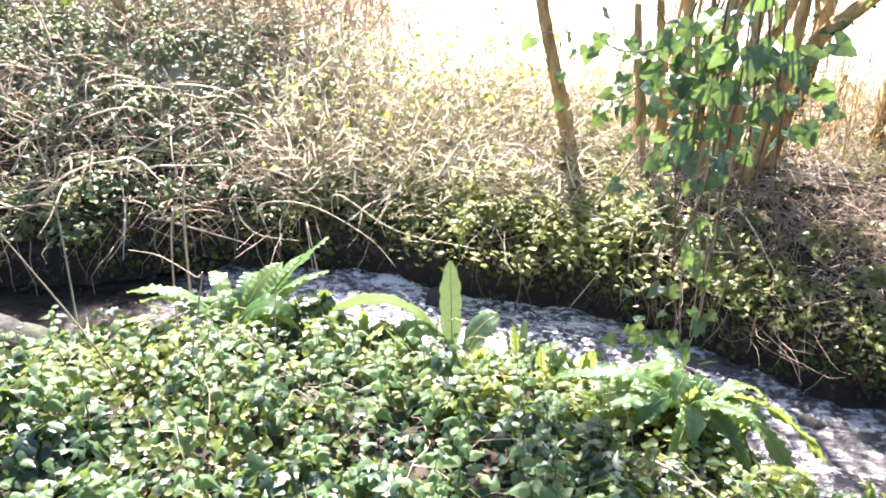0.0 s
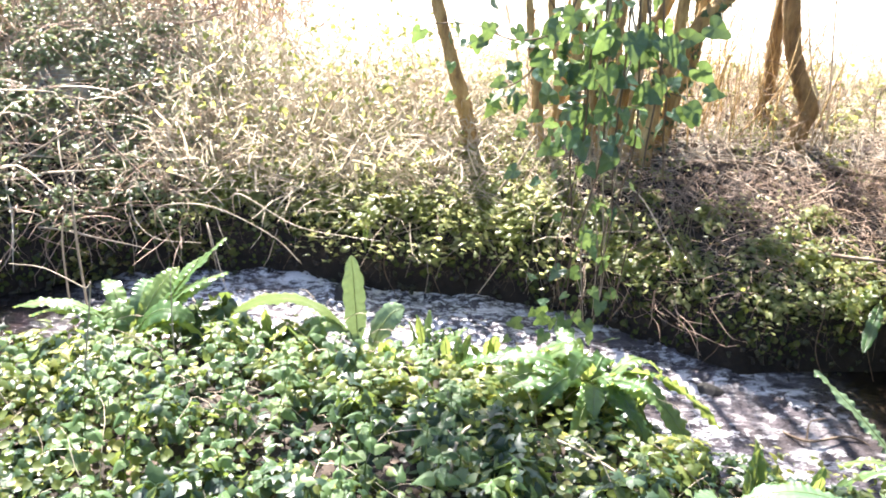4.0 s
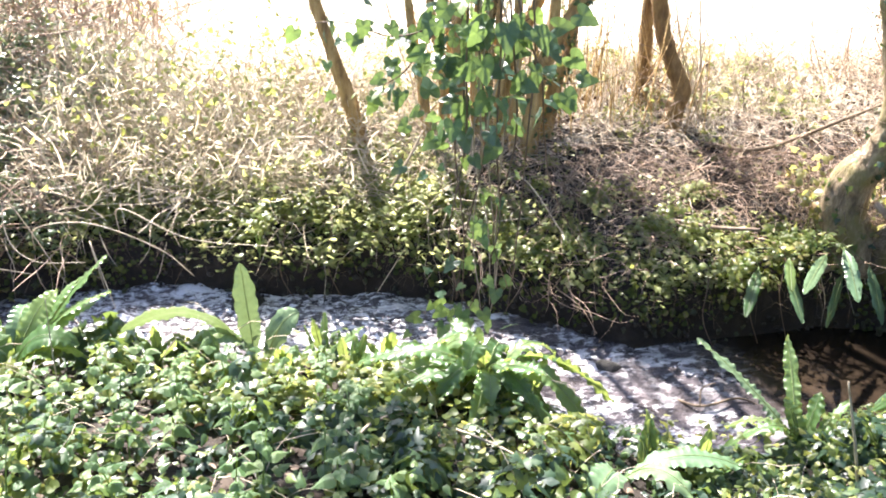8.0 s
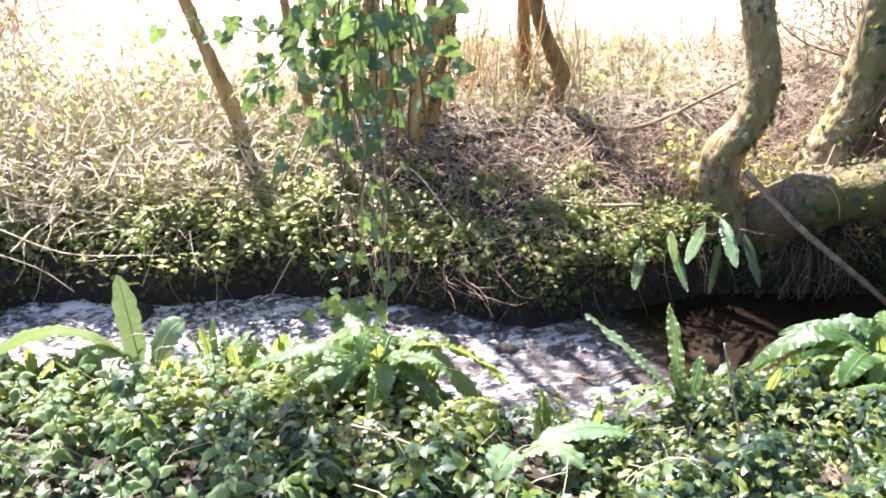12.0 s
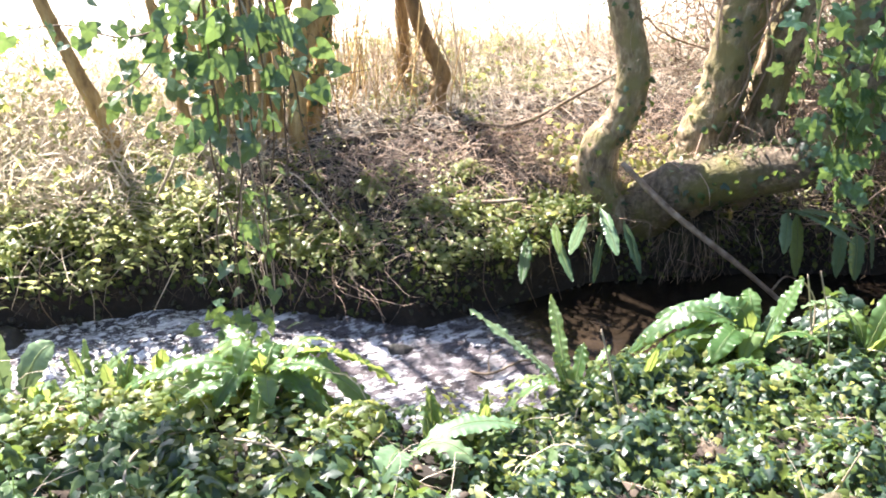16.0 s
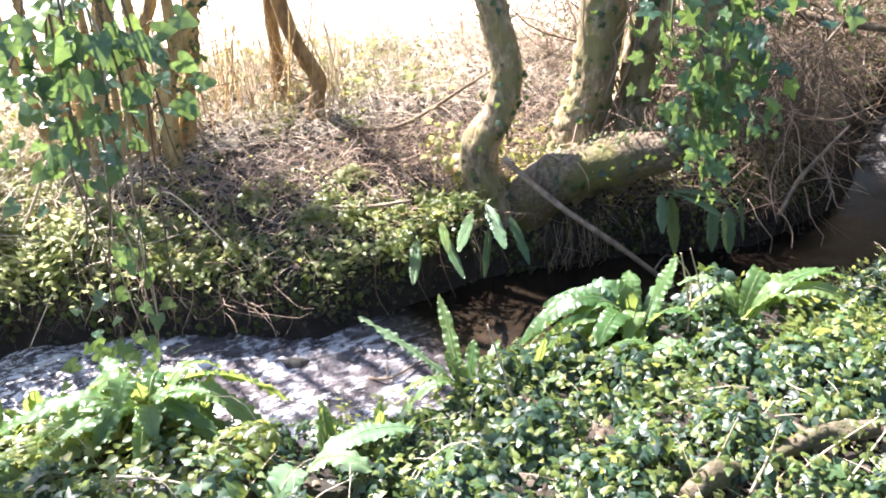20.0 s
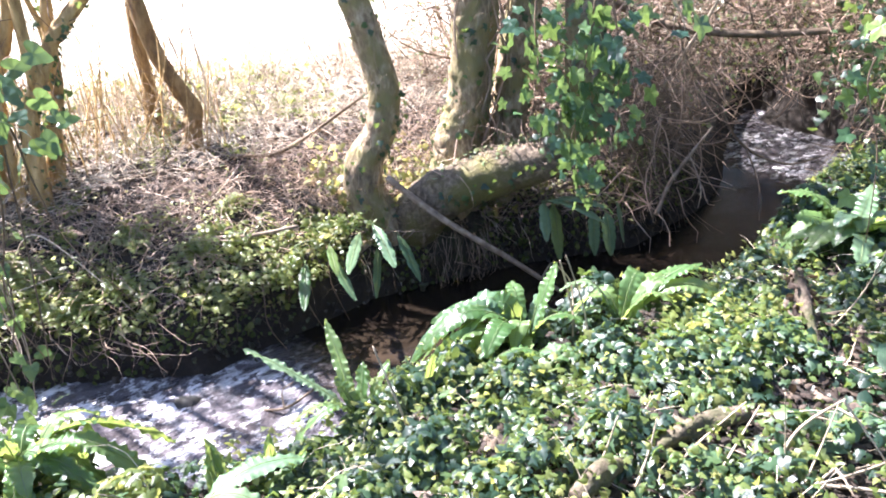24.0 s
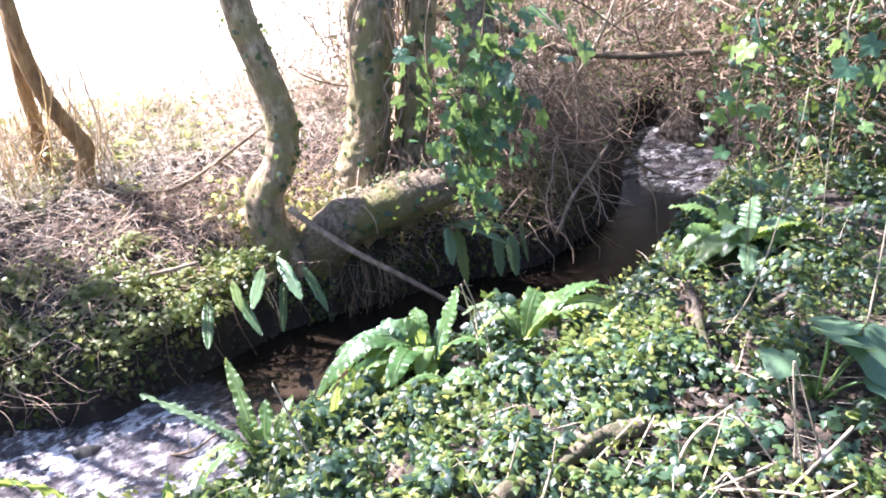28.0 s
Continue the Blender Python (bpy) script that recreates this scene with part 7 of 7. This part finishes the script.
stick("dead_branch", "thin dead branch bent low over the water", [(6.6, 3.3, 0.2), (6.7, 3.0, -0.3), (7.0, 2.7, -0.5), (7.4, 2.5, -0.45)], [0.014, 0.012, 0.008, 0.004], BARK_DARK, [([(6.75, 2.95, -0.35), (6.6, 2.7, -0.6), (6.5, 2.6, -0.85)], [0.008, 0.004])])
stick("dead_branch", "pale dead branch rising from the thicket", [on(6.1, 3.7, 0.0), (6.2, 3.4, 0.3), (6.35, 3.2, 0.8), (6.4, 3.1, 1.2)], [0.016, 0.014, 0.01, 0.005], STALK)

# sunlit twigs, straw and leaves at the meadow edge
p, nn = ground_points(700, -1.2, 6.0, 5.6, 7.8, None)
stuff("meadow_edge_twigs", scatter(STEMS_STRAIGHT, p, rng.normal(size=(len(p), 3)), rng.uniform(0.3, 0.85, len(p)), np.tile((0, 0, 1.0), (len(p), 1)) + rng.normal(size=(len(p), 3)) * 0.5), TWIG_ROSY, "thin brown twigs standing at the meadow edge", "twigs")
p, nn = ground_points(480, -1.2, 7.5, 5.7, 7.5, None)
stuff("meadow_edge_straw", scatter(STEMS_ARCHED, p, rng.normal(size=(len(p), 3)), rng.uniform(0.3, 0.9, len(p)), np.tile((0, 0, 1.0), (len(p), 1)) + rng.normal(size=(len(p), 3)) * 0.6), STRAW, "pale dry stems at the meadow edge", "dry stems")
p, nn = ground_points(900, -1.5, 4.5, 5.4, 7.2, lambda x, y: patchy(x, y, 1.9, 2.0) > 0.4)
p = p + np.c_[rng.normal(size=len(p)) * 0.1, rng.normal(size=len(p)) * 0.1, rng.uniform(0.02, 0.5, len(p)) ** 1.5]
stuff("meadow_edge_leaves", scatter(OVAL_SHAPES + LOBED_SHAPES, p, rng.normal(size=(len(p), 3)) * 0.6 + np.array([0, 0, 0.8]), rng.uniform(0.03, 0.07, len(p))), HERB, "bright yellow-green leaves at the meadow edge", "herb")
p = np.c_[rng.uniform(-6.5, -2.8, 700), rng.uniform(5.8, 8.0, 700), rng.uniform(0.2, 1.7, 700)]
p = p[patchy(p[:, 0] * 1.2, p[:, 2] * 1.6, 2.3, 1.0) > 0.4]
stuff("hedge_ivy", scatter(IVY_SHAPES, p, rng.normal(size=(len(p), 3)) + np.array([0, -0.3, 0.6]), rng.uniform(0.05, 0.1, len(p))), IVY, "dark ivy leaves in the thicket", "ivy")
tree("thicket_tree", "small leaning tree with yellow-brown bark in the thicket", [("trunk", [on(-2.66, 6.1, -0.06), (-2.74, 6.10, 0.15), (-2.91, 6.10, 0.51), (-3.41, 6.10, 1.56)], [0.045, 0.04, 0.036, 0.028])], BARK_GOLD, 71, 1.6, 0.6, 3, roots=2, shoots=12)

# wet clods, roots and leaves at the foot of the far bank
CLODS = []
for _k in range(4):
    _bm = bmesh.new()
    bmesh.ops.create_icosphere(_bm, subdivisions=2, radius=0.5)
    for _v in _bm.verts:
        _v.co = _v.co * (1 + 0.9 * noise.noise(_v.co * 3.1 + Vector((_k * 3.1, 0, 0))))
        _v.co.z *= 0.55
    _bm.verts.index_update()
    CLODS.append((np.array([tuple(_v.co) for _v in _bm.verts]), np.array([[_v.index for _v in _f.verts] for _f in _bm.faces])))
    _bm.free()
_n = 480
_x = rng.uniform(-3.5, 6.3, _n)
p = np.c_[_x, np.interp(_x, FAR_X, FAR_Y) + rng.uniform(-0.07, 0.06, _n), WATER_Z + rng.uniform(-0.03, 0.22, _n) ** 1.0]
p[:, 1] += 0.3 * np.maximum(0, p[:, 2] - WATER_Z - 0.08)
stuff("bank_foot_clods", scatter(CLODS, p, rng.normal(size=(_n, 3)), rng.uniform(0.02, 0.05, _n)), EARTH, "dark wet clods of earth at the foot of the far bank", "soil")
_n = 800
_x = rng.uniform(-3.5, 6.3, _n)
p = np.c_[_x, np.interp(_x, FAR_X, FAR_Y) + rng.uniform(-0.05, 0.12, _n), rng.uniform(-0.8, -0.5, _n)]
stuff("foot_roots", scatter(STEMS_ARCHED, p, np.tile((0, -1.0, 0.2), (_n, 1)) + rng.normal(size=(_n, 3)) * 0.5, rng.uniform(0.08, 0.28, _n), np.tile((0, -0.25, -0.5), (_n, 1)) + rng.normal(size=(_n, 3)) * 0.6), BARK_DARK, "dark roots and dead stems at the foot of the bank", "roots")
p = np.c_[rng.uniform(5.1, 7.9, 1500), rng.uniform(1.8, 5.5, 1500), rng.uniform(-0.2, 2.0, 1500)]
p = p[(inland(p, 0.0) | (p[:, 0] > 6.6)) & clear_view(p)]
stuff("thicket_leaves", scatter(OVAL_SHAPES, p, rng.normal(size=(len(p), 3)) + np.array([-0.5, 0, 0.6]), rng.uniform(0.025, 0.05, len(p))), HERB, "small pale leaves speckling the tangle of twigs", "thicket")
p, nn = ground_points(1300, 2.2, 4.4, -0.1, 1.0, near_side)
cover("dry_leaf_litter", OVAL_SHAPES + LOBED_SHAPES, p, nn, rng.uniform(0.03, 0.075, len(p)), rng.uniform(0.0, 0.035, len(p)), DEAD_LEAF, "curled brown dead leaves between the stalks", "leaf litter", 0.5)

# leaves whose pale colour carries sunlight, standing out from the far bank
_n = 1000
_x = rng.uniform(-0.6, 1.7, _n)
_h = rng.uniform(0, 1, _n)
p = np.c_[_x, np.interp(_x, FAR_X, FAR_Y) - 0.12 + 0.55 * _h + rng.normal(size=_n) * 0.04, -0.72 + 0.42 * _h + 0.08 * np.sin(3.3 * _x) + rng.uniform(0.02, 0.16, _n)]
p = p[patchy(p[:, 0] * 2.3, p[:, 2] * 5, 2.4, 1.7) > 0.42]
stuff("sun_toned_bank_herbs", scatter(LOBED_SHAPES + OVAL_SHAPES, p, rng.normal(size=(len(p), 3)) * 0.5 + np.array([0, 0.35, 0.9]), rng.uniform(0.03, 0.065, len(p))), LIT_PALE_HERB, "leaves coloured pale as if sunlit, standing out from the far bank", "herb")

# tangle of dead stems, roots and ivy round the feet of the old trees
_n = 900
p = np.c_[rng.uniform(3.4, 4.9, _n), rng.uniform(0, 1, _n), rng.uniform(0.0, 0.12, _n)]
p[:, 1] = np.interp(p[:, 0], FAR_X, FAR_Y) + 0.12 + 0.75 * p[:, 1]
p[:, 2] += ground_z(p[:, 0], p[:, 1])
stuff("tree_foot_tangle", scatter(STEMS_ARCHED + STEMS_STRAIGHT, p, rng.normal(size=(_n, 3)), rng.uniform(0.15, 0.5, _n), rng.normal(size=(_n, 3)) + np.array([0, -0.2, 0.2])), TWIG_PALE, "tangle of dead stems and roots at the feet of the old trees", "dry stems")
k = rng.uniform(size=_n) < 0.6
stuff("tree_foot_ivy", scatter(IVY_SHAPES, p[k] + np.c_[np.zeros(k.sum()), np.zeros(k.sum()), rng.uniform(0.02, 0.2, k.sum())], rng.normal(size=(k.sum(), 3)) * 0.6 + np.array([0, -0.2, 0.8]), rng.uniform(0.035, 0.075, k.sum())), BANK_LEAF, "ivy round the feet of the old trees", "ivy")
# debris and small leaves caught on top of the creeping trunk
_c = curve(h_p, 80)[12:46]
_i = rng.integers(0, len(_c), 420)
p = _c[_i] + np.c_[rng.normal(size=(420, 2)) * 0.07, np.full(420, 0.15) + rng.normal(size=420) * 0.015]
stuff("trunk_debris", scatter(STEMS_ARCHED + STEMS_THICK, p[:150], rng.normal(size=(150, 3)), rng.uniform(0.1, 0.3, 150), rng.normal(size=(150, 3)) * np.array([1, 1, 0.3])), TWIG_ROSY, "dead stems caught on top of the creeping trunk", "twigs")
stuff("trunk_leaves", scatter(IVY_SHAPES + OVAL_SHAPES, p[150:] + np.array([0, 0, 0.015]), rng.normal(size=(270, 3)) * 0.5 + np.array([0, 0, 0.9]), rng.uniform(0.02, 0.045, 270)), HILL_LEAF, "small leaves and moss on the creeping trunk", "ivy")

# bare twigs on the bowed and old trunks' weather side
_c = np.vstack([curve(a_p, 60)[12:], curve(b_p, 60)[8:], curve(h_p, 60)[6:30]])
p = _c[rng.integers(0, len(_c), 170)] + rng.normal(size=(170, 3)) * 0.05
stuff("clinging_vines", scatter(STEMS_ARCHED, p, rng.normal(size=(170, 3)) + np.array([-0.6, -0.6, 0]), rng.uniform(0.2, 0.5, 170), rng.normal(size=(170, 3)) * 0.35 + np.array([0, 0, 1.0])), TWIG_PALE, "thin dry vine stems clinging to the trunks", "vine")
